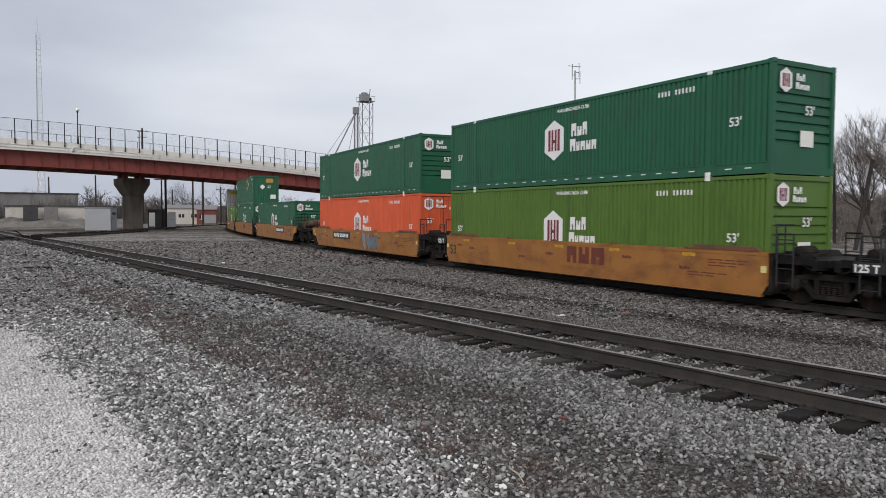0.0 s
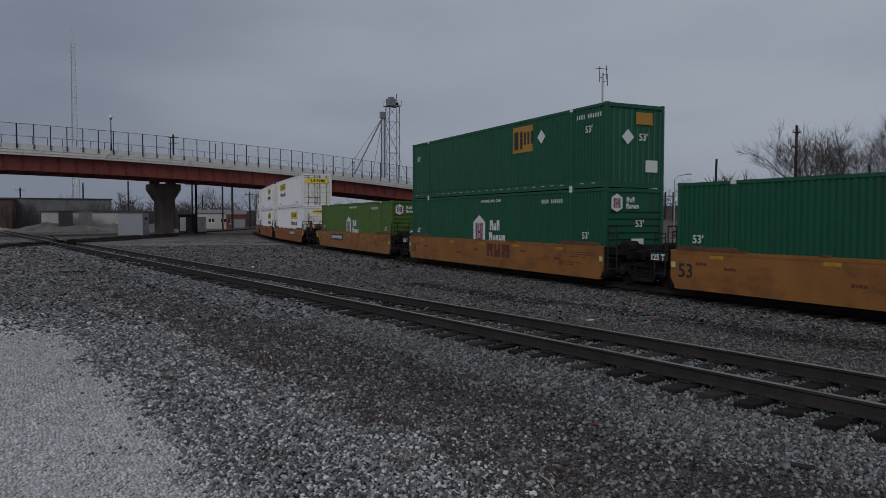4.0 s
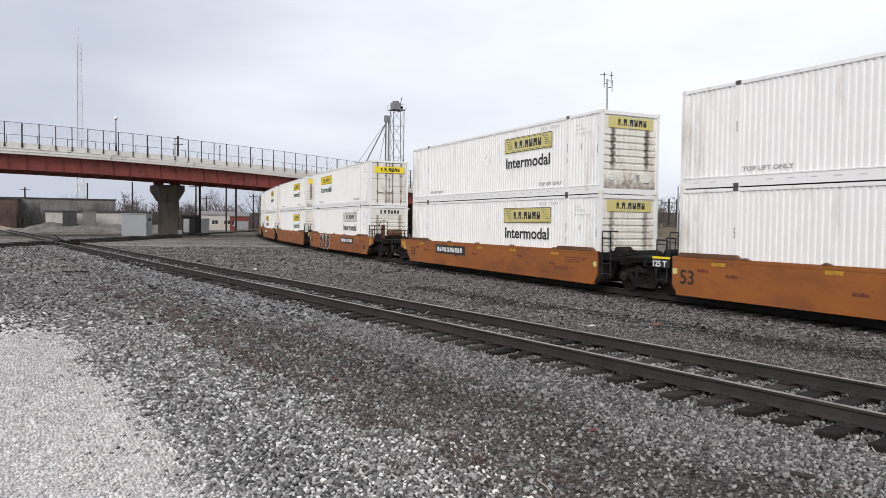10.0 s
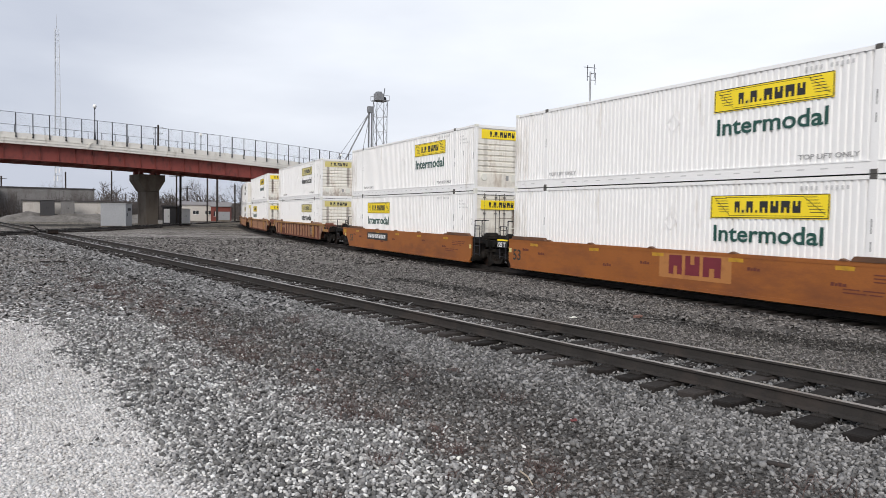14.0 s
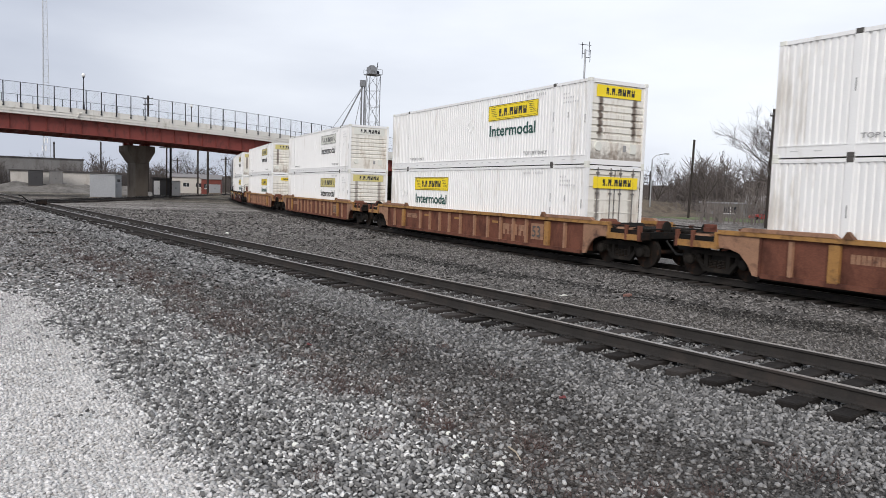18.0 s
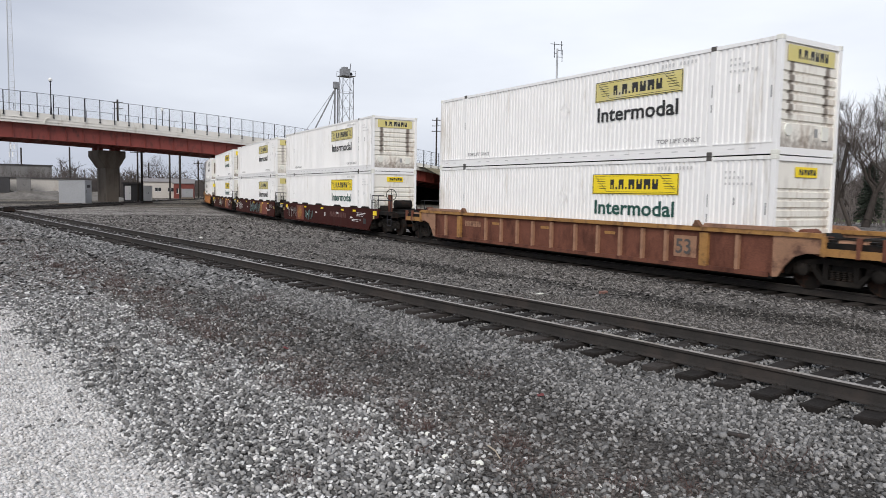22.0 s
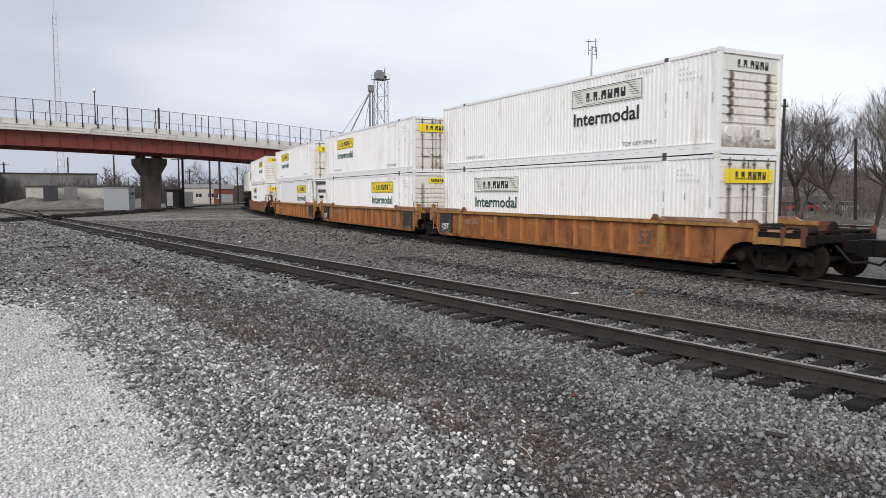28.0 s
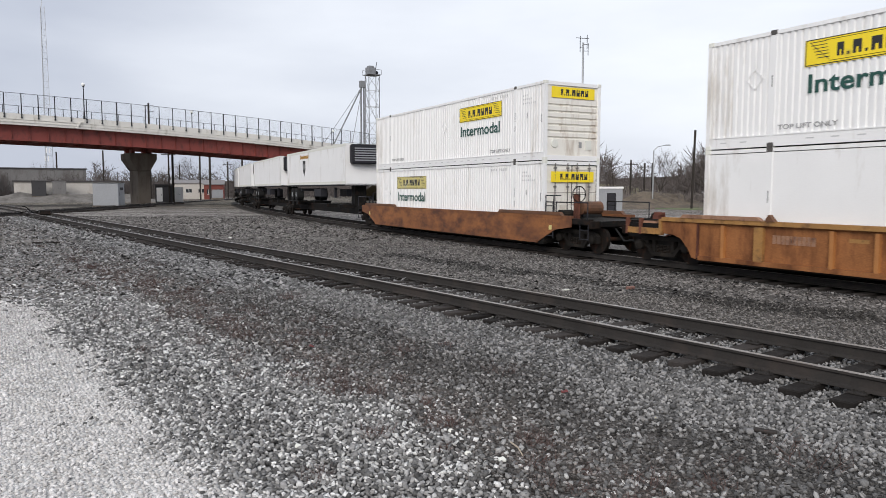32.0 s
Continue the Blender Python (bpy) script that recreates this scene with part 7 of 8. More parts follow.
    for sx, kind in ((1, lead), (-1, tail)):
        reach = 9.55 if kind == "joint" else 11.05
        piece("end_deck", (sx, kind), end_deck(sx, reach), M["black_iron"], w)
        if not ribs or kind == "joint":
            piece("ladder", (sx, -1), ladder(sx, -1), M["black_iron"] if paint == "oxide_red" else M["chord_yellow"] if ribs else M["dark_metal"], w)
            piece("ladder", (sx, 1), ladder(sx, 1), M["black_iron"], w)
        if not ribs:
            piece("reflector_square", 0, lambda: boxes((-0.08, 0.08, -WALL - 0.012, -WALL + 0.02, 0, 0.17)), M["sign_faded"], w, "", pose(sx * (8.05 if kind == "joint" else 8.72), 0, 0.72))
            if sx > 0 and mark != "shallow":
                piece("small_print", 0, print_lines, M["ink_white"] if paint == "oxide_red" else M["ink_rust"], w, "", pose(6.3, y, 0.52))["kind"] = "stuff"
        clutter(w, sx, kind, M["truck_iron"] if not ribs else M["rust_side"])
        if kind == "end":
            bogie(w, sx * 9.72)
            if ribs:
                piece("end_platform", sx, open_platform(sx), M["truck_iron"], w, "dark slatted end platform")
                for yy in (-1.36, 1.36):
                    piece("end_rail", (sx, yy), lambda: rods(((sx * 9.4, yy, 1.26), (sx * 10.9, yy, 1.26), 0.022), ((sx * 9.4, yy, 1.13), (sx * 10.9, yy, 1.13), 0.022), n=6), M["truck_iron"], w)
                bw = piece("brake_stand", ("r", sx), lambda: boxes((*sorted((sx * 10.55, sx * 10.78)), -0.42, -0.10, 1.02, 1.36), (*sorted((sx * 10.50, sx * 10.82)), -0.34, -0.18, 1.36, 1.45)), M["rust_bright"], w, "rusty red brake housing")
                piece("brake_wheel", ("r", sx), lambda: (lambda bm: (lathe(bm, [(0.03, -0.02), (0.19, -0.02), (0.21, 0.0), (0.19, 0.02), (0.03, 0.02)], (sx * 10.85, -0.26, 1.24), "x", 14), bm)[1])(bmesh.new()), M["truck_iron"], bw)
                piece("valve_box", sx, lambda: boxes((*sorted((sx * 9.75, sx * 10.05)), -1.30, -0.98, 1.03, 1.22)), M["rib_tan"], w)
                piece("air_tank", ("r", sx), lambda: (lambda bm: (lathe(bm, [(0.06, -0.34), (0.16, -0.30), (0.16, 0.30), (0.06, 0.34)], (sx * 10.1, -1.24, 1.10), "x", 12), bm)[1])(bmesh.new()), M["rib_tan"], w)
            for ry in (-1.38, 1.38) if not ribs else ():
                piece("grab_rail", (sx, ry), grab_rails(sx, reach, ry), M["dark_metal"], w)
                piece("step", (sx, ry), step_rails(sx, reach, ry), M["dark_metal"], w)
            if not ribs and mark != "shallow":
                piece("end_reflector", sx, lambda: boxes((-0.24, 0.24, -WALL - 0.008, -WALL + 0.01, 0, 0.24)), M["sign_yellow"] if paint == "oxide_red" else M["amber"], w, "", pose(sx * 8.85, 0, 0.92))
                if sx > 0:
                    piece("route_plate", sx, lambda: boxes((-0.2, 0.2, -WALL - 0.007, -WALL + 0.01, 0, 0.28)), M["ink_black"], w, "", pose(sx * 7.45, 0, 0.42))
            piece("coupler", sx, coupler(sx, reach), M["black_iron"], w)
            piece("air_hose", sx, air_hose(sx, reach), M["rubber"], w)
            if sx > 0 and not ribs:
                bw = piece("brake_stand", sx, brake_stand(sx), M["rust_side"], w)
                piece("brake_wheel", sx, brake_wheel(sx), M["black_iron"], bw)
                piece("air_tank", sx, drum_tank(sx), M["black_iron"] if paint == "oxide_red" else M["ledge_brown"], w)
        elif sx < 0:
            bogie(w, sx * 9.70)
            if ribs:
                piece("pivot_drum", 0, lambda: (lambda bm: (lathe(bm, [(0.05, -0.9), (0.34, -0.88), (0.38, -0.8), (0.38, 0.8), (0.34, 0.88), (0.05, 0.9)], (-9.70, 0, 0.98), "y", 18), bm)[1])(bmesh.new()), M["truck_iron"], w)
            if not ribs:
                pl = piece("capacity_plate", 0, lambda: boxes((-8.98, -8.26, -WALL - 0.02, -WALL, 0.88, 1.14)), M["ink_black"], w)
                if paint != "well_yellow":
                    piece("reflector_strip", "c", lambda: boxes((-8.98, -8.26, -WALL - 0.018, -WALL, 1.145, 1.21)), M["sign_yellow"], w)
                stamped("plate_lettering", T125, M["ink_white"], pl, pose(-8.94, -WALL - 0.021, 0.91))
    if paint == "oxide_red":
        piece("reflector_strip", "o", lambda: boxes((0, 0.52, -WALL - 0.006, -WALL + 0.01, 0, 0.22)), M["sign_yellow"], w, "", pose(-7.55, 0, 0.92))
    if not ribs:
        if mark != "shallow" and not (paint == "oxide_red" and lead == "end"):
            stamped("side_lettering", FIFTY3W, M["ink_white"] if paint == "oxide_red" else M["ink_black"], w, pose(-7.85, y, 0.45), "painted number")
        for x, z in () if mark == "shallow" else ((-7.2, 1.08), (-6.2, 0.98), (-2.6, 0.82), (-0.9, 1.0), (3.0, 1.08), (5.3, 0.9)):
            piece("stencil_mark", "w", lambda: (lambda bm: (word_bars(bm, 0, 0, 0, (1, 0.6, 1, 1), 0.09, 0.09, (0, 2)), bm)[1])(bmesh.new()), M["ink_white"] if paint == "oxide_red" else M["ink_rust"], w, "", pose(x, y, z - 0.25))["kind"] = "stuff"
        if mark in ("block", "panel"):
            pl = piece("name_panel", 0, lambda: boxes((0, 2.6, -0.003, 0, 0, 0.78)), M["panel_orange"] if mark == "panel" else p, w, "paler repainted panel" if mark == "panel" else "", pose(-0.1, y + 0.002, 0.42))
            piece("faded_name", 0, lambda: (lambda bm: (letter_shapes(bm, 0, 0, 0.56, (0.50, 0.52, 0.62), 0.12, -0.004), bm)[1])(bmesh.new()), M["ink_maroon"] if mark == "panel" else M["ink_rust"], pl, "faded rust-red name shapes", pose(0.38, -0.003, 0.12))["kind"] = "stuff"
        elif mark == "plate":
            pl = piece("number_board", 0, lambda: boxes((0, 3.2, -0.004, 0, 0, 0.42)), M["ink_black"], w, "black number board", pose(1.65 if lead == "end" else -4.75, y, 0.66))
            piece("board_print", 0, lambda: (lambda bm: (letter_shapes(bm, 0.2, 0.10, 0.22, (0.19,) * 4 + (0.02,) + (0.19,) * 6, 0.075, -0.008), bm)[1])(bmesh.new()), M["ink_white"], pl)["kind"] = "stuff"
        elif mark == "ring":
            def ring():
                bm = bmesh.new()
                for r in (0.42, 0.30):
                    for i in range(24):
                        a, b = 6.28318 * i / 24, 6.28318 * (i + 1) / 24
                        rod(bm, (math.cos(a) * r, -0.002, math.sin(a) * r), (math.cos(b) * r, -0.002, math.sin(b) * r), 0.025, 4)
                box(bm, -0.30, 0.30, -0.006, 0, -0.05, 0.05)
                box(bm, -0.05, 0.05, -0.006, 0, -0.30, 0.30)
                for sx, sz in ((-1, -1), (-1, 1), (1, -1), (1, 1)):
                    box(bm, sx * 0.14 - 0.05, sx * 0.14 + 0.05, -0.006, 0, sz * 0.14 - 0.05, sz * 0.14 + 0.05)
                return bm
            x = -4.2 if lead == "end" else 3.4
            pl = piece("emblem_panel", ("r", lead), lambda: boxes((-0.75, 2.3 if lead == "joint" else 0.85, -0.003, 0, -0.50, 0.50)), M["panel_red"], w, "orange-red repainted panel", pose(x, y + 0.002, 0.68))
            piece("ring_emblem", 0, ring, M["chord_yellow"], pl, "faded yellow ring emblem", pose(0, -0.003, 0))
            piece("faded_name", "o", lambda: (lambda bm: (letter_shapes(bm, 0, 0, 0.30, (0.2,) * 10, 0.08, -0.002), bm)[1])(bmesh.new()), M["panel_dim"], w, "faded number shapes", pose(1.9 if lead == "end" else -1.2, y, 0.62))["kind"] = "stuff"
            piece("placard", "o", lambda: boxes((0, 0.17, -0.002, 0, 0, 0.24)), M["ink_white"], w, "", pose(0.9, y, 0.6))
    else:
        piece("number_patch", 0, lambda: boxes((0, 0.78, -0.003, 0, 0, 0.60)), M["rib_tan"] if paint == "rust_side" else p, w, "", pose(5.08, -WALL + 0.098, 0.48))
        stamped("side_lettering", FIFTY3W, M["ink_dark"], w, pose(5.15, -WALL + 0.092, 0.58), "painted number")
        piece("number_board", "n", lambda: (lambda bm: (word_bars(bm, 0, 0, 0, (1, 1, 1, 1, 0.5, 1, 1, 1, 1, 1), 0.22, 0.10, range(10)), bm)[1])(bmesh.new()), M["rib_tan"], w, "faded number blocks", pose(-5.85, -WALL + 0.095, 0.80))["kind"] = "stuff"
        for x in (-3.9, -0.9, 2.3):
            piece("reflector_strip", "r", lambda: boxes((0, 0.46, -0.004, 0, 0, 0.09)), M["chord_yellow"], w, "", pose(x, -WALL + 0.098, 0.95))
        if mark == "white":
            piece("faded_name", "w", lambda: (lambda bm: (letter_shapes(bm, 0, 0, 0.42, (0.44, 0.46, 0.5), 0.1, -0.002), bm)[1])(bmesh.new()), M["rib_tan"], w, "faded name shapes", pose(3.15, -WALL + 0.095, 0.55))["kind"] = "stuff"
        if end_plate:
            for x in ([-8.15] if tail == "joint" else []) + ([7.0] if lead == "joint" else []):
                ep = piece("end_panel", 0, lambda: boxes((0, 1.15, -0.012, 0, 0, 0.98)), M["panel_black"], w, "black end panel", pose(x, -WALL + 0.02, 0.24))
                piece("small_print", "e", lambda: boxes((0.12, 0.60, -0.014, -0.012, 0.185, 0.200), (0.66, 0.98, -0.014, -0.012, 0.185, 0.200), (0.12, 0.44, -0.014, -0.012, 0.13, 0.145), (0.50, 0.86, -0.014, -0.012, 0.13, 0.145), (0.12, 0.94, -0.014, -0.012, 0.075, 0.090)), M["ink_grey"], ep)["kind"] = "stuff"
            if tail == "joint":
                stamped("side_lettering", N1251, M["ink_white"], w, pose(-7.95, -WALL + 0.006, 0.50))
    for layer, (x, wd, z, h, key, seed, n, thick) in enumerate(sprays):
        piece("graffiti", (seed, thick), scrawl(seed, wd, h, n, thick) if n else tag_shapes(thick), M[key], w, "", pose(x, (y - 0.006 if not ribs else -WALL + 0.08) - 0.006 * layer, z))["kind"] = "stuff"
    return w


def trailer(marked):
    """A white refrigerated road trailer riding on a spine wagon; marked: with a dark shield and a name."""
    c = thing("road_trailer", "white refrigerated road trailer with a dark shield emblem" if marked else "plain white refrigerated road trailer on a spine wagon", "trailer", "trailers on the train")
    h, w, z0, z1 = 8.08, 1.295, 1.30, 4.05
    p = M["white_paint"]
    for sy in (-1, 1):
        bm = bmesh.new()
        corrugated(bm, -h, h, sy * w, z0 + 0.35, z1 - 0.18, sy, 0.6, 0.008, 0.85)
        part("side_wall", bm, p, c)
        part("top_rail", boxes((-h, h, *sorted((sy * (w + 0.012), sy * (w - 0.05))), z1 - 0.18, z1)), M["sign_white"], c)
        part("bottom_rail", boxes((-h, h, *sorted((sy * (w + 0.012), sy * (w - 0.05))), z0 + 0.16, z0 + 0.36)), M["sign_white"], c)
    part("roof", boxes((-h, h, -w + 0.02, w - 0.02, z1 - 0.05, z1 - 0.01)), p, c)
    part("floor", boxes((-h, h, -w + 0.02, w - 0.02, z0 + 0.1, z0 + 0.2)), M["dark_metal"], c)
    part("front_wall", boxes((h - 0.05, h, -w + 0.02, w - 0.02, z0 + 0.1, z1)), p, c)
    part("back_wall", boxes((-h, -h + 0.05, -w + 0.02, w - 0.02, z0 + 0.1, z1)), p, c)
    bm = boxes((h, h + 0.5, -1.0, 1.0, 2.75, 4.0))
    bmesh.ops.bevel(bm, geom=bm.edges[:], offset=0.08, segments=2, affect="EDGES")
    unit = part("cooling_unit", bm, M["dark_metal"], c, "dark refrigeration unit")
    for i in range(6):
        part("grille_slat", boxes((h + 0.5, h + 0.515, -0.8, 0.8, 2.95 + 0.15 * i, 3.02 + 0.15 * i)), M["galvanised"], unit)
    if marked:
        bm = bmesh.new()
        prism(bm, [(-0.38, 0.55), (0.38, 0.55), (0.38, -0.15), (0, -0.65), (-0.38, -0.15)], -0.004, 0)
        sh = part("shield_emblem", bm, M["ink_black"], c, "dark shield emblem")
        sh.matrix_basis = pose(-2.4, -w - 0.004, 2.75)
        part("emblem_print", boxes((-0.2, 0.2, -0.007, -0.004, -0.1, 0.3)), M["ink_grey"], sh)
        bm = bmesh.new()
        word_bars(bm, 0, 0, 0, (1, 1, 1, 1, 0.5, 1, 1, 1, 1, 1, 1), 0.30, 0.2, (0, 5))
        nb = part("printed_name", bm, M["emblem_gold"], c)
        nb.matrix_basis = pose(-3.6, -w - 0.004, 3.45)
    for x in (-6.6, -5.3):
        for sy in (-1, 1):
            bm = bmesh.new()
            lathe(bm, [(0.26, -0.28), (0.5, -0.26), (0.5, 0.26), (0.26, 0.28)], (x, sy * 0.98, 0.62 + 0.1), "y", 18)
            tyre = part("wheel", bm, M["rubber"], c)
            bm = bmesh.new()
            lathe(bm, [(0.10, -0.02), (0.27, 0.0), (0.27, 0.02), (0.10, 0.03)], (x, sy * 1.25, 0.72), "y", 14)
            part("rim", bm, M["galvanised"], tyre)
    bm = boxes((-7.4, -4.6, -0.95, 0.95, 1.0, 1.2))
    part("axle_slider", bm, M["dark_metal"], c)
    for sy in (-1, 1):
        part("landing_leg", boxes((4.2, 4.4, sy * 0.8 - 0.08, sy * 0.8 + 0.08, 0.55, 1.25)), M["dark_metal"], c)
        part("tool_box", boxes((0.2, 1.9, *sorted((sy * 0.75, sy * 1.2)), 0.62, 1.15)), M["dark_metal"], c)
    return c


def spine():
    """A spine wagon unit: one long centre beam with hitch, platform arms and bogies."""
    w = thing("spine_wagon", "dark steel spine wagon carrying a road trailer", "rail wagon", "wagons of the train")
    bm = bmesh.new()
    prism(bm, [(-9.6, 0.95), (-8.6, 0.95), (-7.8, 0.55), (7.8, 0.55), (8.6, 0.95), (9.6, 0.95), (9.6, 1.08), (-9.6, 1.08)], -0.3, 0.3)
    part("centre_beam", bm, M["black_iron"], w)
    for x in (-7.4, -6.0, -4.6, 3.8, 6.8):
        part("platform_arm", boxes((x - 0.25, x + 0.25, -1.35, 1.35, 0.95, 1.18)), M["black_iron"], w)
    part("hitch", boxes((6.6, 7.3, -0.4, 0.4, 1.08, 2.42)), M["black_iron"], w)
    for sy in (-1, 1):
        part("wheel_tray", boxes((-8.0, -4.0, *sorted((sy * 0.6, sy * 1.36)), 1.185, 1.245)), M["black_iron"], w)
    bogie(w, -9.70)
    return w


# ------------------------------------------------------------------ the train, from its head
# (place of the leading end of the box, wagon paint, lead joint, tail joint, ribs, mark, upper, lower)
J, E_ = "joint", "end"
SPRAYS = {
    -105.3: ((0.6, 2.3, 0.28, 0.75, "spray_blue", 3, 4, 0.10),),
    42.8: ((-4.75, 0, 0.64, 0, "ink_white", 0, 0, 1.22), (-4.75, 0, 0.64, 0, "ink_black", 0, 0, 1.0)),
    198.2: ((-7.0, 2.2, 0.35, 0.7, "ink_grey", 7, 4, 0.022), (-3.0, 1.6, 0.3, 0.6, "spray_teal", 27, 4, 0.03)),
    217.3: ((-1.2, 4.2, 0.25, 0.85, "spray_teal", 9, 6, 0.05), (-6.6, 1.9, 0.40, 0.55, "ink_white", 21, 5, 0.022)),
    236.6: ((-2.2, 2.1, 0.30, 0.75, "ink_white", 11, 5, 0.03),),
}
CONSIST = [
    (-143.9, "well_yellow", E_, J, 0, "plate", None, None),
    (-124.6, "well_yellow", J, J, 0, "block", ("green", "ribs", ""), ("lime", "ribs", "")),
    (-105.3, "well_yellow", J, E_, 0, "plate", ("green", "ribs", ""), ("red", "doors", "")),
    (-81.9, "well_yellow", E_, J, 0, "plate", None, ("green", "ribs", "")),
    (-62.5, "well_yellow", J, J, 0, "block", ("gold_mark", "plain", ""), ("green", "ribs", "")),
    (-43.2, "well_yellow", J, E_, 0, "plate", None, ("lime", "ribs", "")),
    (-19.7, "well_orange", E_, J, 0, "plate", ("white", "doors", "yellow"), ("white", "ribs", "yellow")),
    (-0.4, "well_orange", J, J, 0, "block", ("white", "ribs", "yellow"), ("white", "ribs", "yellow")),
    (19.4, "well_orange", J, E_, 0, "plate", ("white", "ribs", "faded"), ("white", "ribs", "faded")),
    (42.8, "well_orange", E_, J, 0, "plate", ("white", "doors", "yellow"), ("white", "ribs", "white")),
    (62.2, "well_orange", J, J, 0, "panel", ("white", "ribs", "yellow"), ("white", "ribs", "yellow")),
    (81.5, "well_orange", J, E_, 0, "plate", ("white", "ribs", "yellow"), ("white", "doors", "yellow")),
    (105.0, "rust_side", E_, E_, 1, "", ("white", "ribs", "faded"), ("white", "ribs", "faded")),
    (128.2, "rust_side", E_, E_, 1, "white", ("white", "ribs", "yellow"), ("white", "doors", "yellow")),
    (151.3, "rust_side", E_, E_, 1, "", ("white", "ribs", "white"), ("white", "ribs", "faded")),
    (174.8, "rust_side", E_, E_, 1, "", ("white", "ribs", "faded"), ("white", "ribs", "yellow")),
    (198.2, "oxide_red", E_, J, 0, "ring", ("white", "ribs", "faded"), ("white", "ribs", "yellow")),
    (217.3, "oxide_red", J, J, 0, "ring", ("white", "ribs", "faded"), ("white", "ribs", "faded")),
    (236.6, "oxide_red", J, E_, 0, "ring", ("white", "ribs", "yellow"), ("white", "ribs", "yellow")),
    (260.2, "rib_orange", E_, J, 2, "", ("white", "ribs", "white"), ("white", "doors", "white")),
    (279.8, "rib_orange", J, J, 2, "", ("white", "doors", "yellow"), ("white", "ribs", "yellow")),
    (299.4, "rib_orange", J, E_, 2, "", ("white", "doors", "yellow"), ("white", "reefer", "yellow")),
    (322.9, "well_rusty", E_, E_, 0, "shallow", ("white", "ribs", "yellow"), ("white", "doors", "faded")),
]
TRAILERS = [344.6, 363.9, 383.2, 402.5]
MOVERS = []


def couple_train():
    for lead_at, paint, a, b, ribs, mark, upper, lower in CONSIST:
        mid = lead_at + 8.077
        w = wagon(paint, a, b, bool(ribs), mark, ribs == 2, SPRAYS.get(lead_at, ()))
        MOVERS.append((w, mid, 0.0, 9.7))
        if lower:
            MOVERS.append((container(lower[0], lower[1], lower[2] or "yellow", False), mid, LIFT, 9.7))
        if upper:
            MOVERS.append((container(upper[0], upper[1], upper[2] or "yellow", True), mid, LIFT + CH + 0.02, 9.7))
    for at in TRAILERS:
        MOVERS.append((spine(), at + 8.077, 0.0, 9.7))
        MOVERS.append((trailer(at == TRAILERS[0]), at + 8.077, 1.03, 9.7))


couple_train()


# ------------------------------------------------------------------ loose stone, weeds and litter
def rock_shapes(seed, full, count=18):
    """Crushed stones, unit size; full 2: blocks with a swell on each face, 1: blocks with worn corners, 0: far off, only their upper faces."""
    rng = np.random.default_rng(seed)
    quads = [(0, 1, 3, 2), (4, 6, 7, 5), (0, 4, 5, 1), (2, 3, 7, 6), (0, 2, 6, 4), (1, 5, 7, 3)]
    corner = np.array([(x, y, z) for x in (-1, 1) for y in (-1, 1) for z in (-1, 1)]) * 0.62
    if full == 0:
        v = np.array([(-1, -1, -0.6), (1, -1, -0.6), (1, 1, -0.6), (-1, 1, -0.6), (0, 0, 0.55)]) * 0.85
        f = [(0, 1, 4), (1, 2, 4), (2, 3, 4), (3, 0, 4)]
    elif full == 2:
        v = np.concatenate([corner, [corner[list(q)].mean(0) * 1.38 for q in quads]])
        f = [(q[i], q[(i + 1) % 4], 8 + k) for k, q in enumerate(quads) for i in range(4)]
    else:
        v = corner
        f = [t for q in quads for t in ((q[0], q[1], q[2]), (q[0], q[2], q[3]))]
    out_ = []
    for _ in range(count):
        w = v * rng.uniform(0.78, 1.12, (len(v), 1)) + rng.normal(0, 0.09, v.shape)
        out_.append(w * rng.uniform(0.8, 1.25, (1, 3)) * (1, 1, 0.72))
    return out_, np.array(f)


def scatter(name, label, material, spots, sizes, seed, full):
    """One body of stones: spots (n, 3), sizes (n,)."""
    rng = np.random.default_rng(seed)
    shapes, f = rock_shapes(seed, full)
    n, k = len(spots), len(shapes[0])
    base = np.stack(shapes)[rng.integers(0, len(shapes), n)]
    a = rng.uniform(0, 6.283, n)
    tilt = rng.normal(0, 0.38, (n, 2))
    c, s_ = np.cos(a)[:, None], np.sin(a)[:, None]
    x = base[:, :, 0] * c - base[:, :, 1] * s_
    y = base[:, :, 0] * s_ + base[:, :, 1] * c
    z = base[:, :, 2] + x * tilt[:, :1] + y * tilt[:, 1:]
    co = np.stack([x, y, z], 2) * sizes[:, None, None] + spots[:, None, :]
    faces = (f[None] + (np.arange(n) * k)[:, None, None]).reshape(-1, 3)
    me = bpy.data.meshes.new(name)
    me.vertices.add(n * k)
    me.vertices.foreach_set("co", co.astype(np.float32).ravel())
    me.loops.add(faces.size)
    me.loops.foreach_set("vertex_index", faces.astype(np.int32).ravel())
    me.polygons.add(len(faces))
    me.polygons.foreach_set("loop_start", np.arange(0, faces.size, 3, dtype=np.int32))
    me.polygons.foreach_set("loop_total", np.full(len(faces), 3, dtype=np.int32))
    me.update(calc_edges=True)
    me.materials.append(material)
    return tagged(new(name, me), label, "gravel", kind="stuff")


def wave(x, y, k):
    """Smooth uneven value, about -1 to 1, over the plan."""
    return (np.sin(x * 1.1 * k + 1.3 * np.sin(y * 0.7 * k)) + np.sin(y * 1.3 * k + 1.7 * np.sin(x * 0.9 * k + 2)) + 0.6 * np.sin((x + y) * 2.9 * k + np.sin(x * 2.3 * k) * 2) + 0.5 * np.sin((x - y) * 4.3 * k)) / 3.1


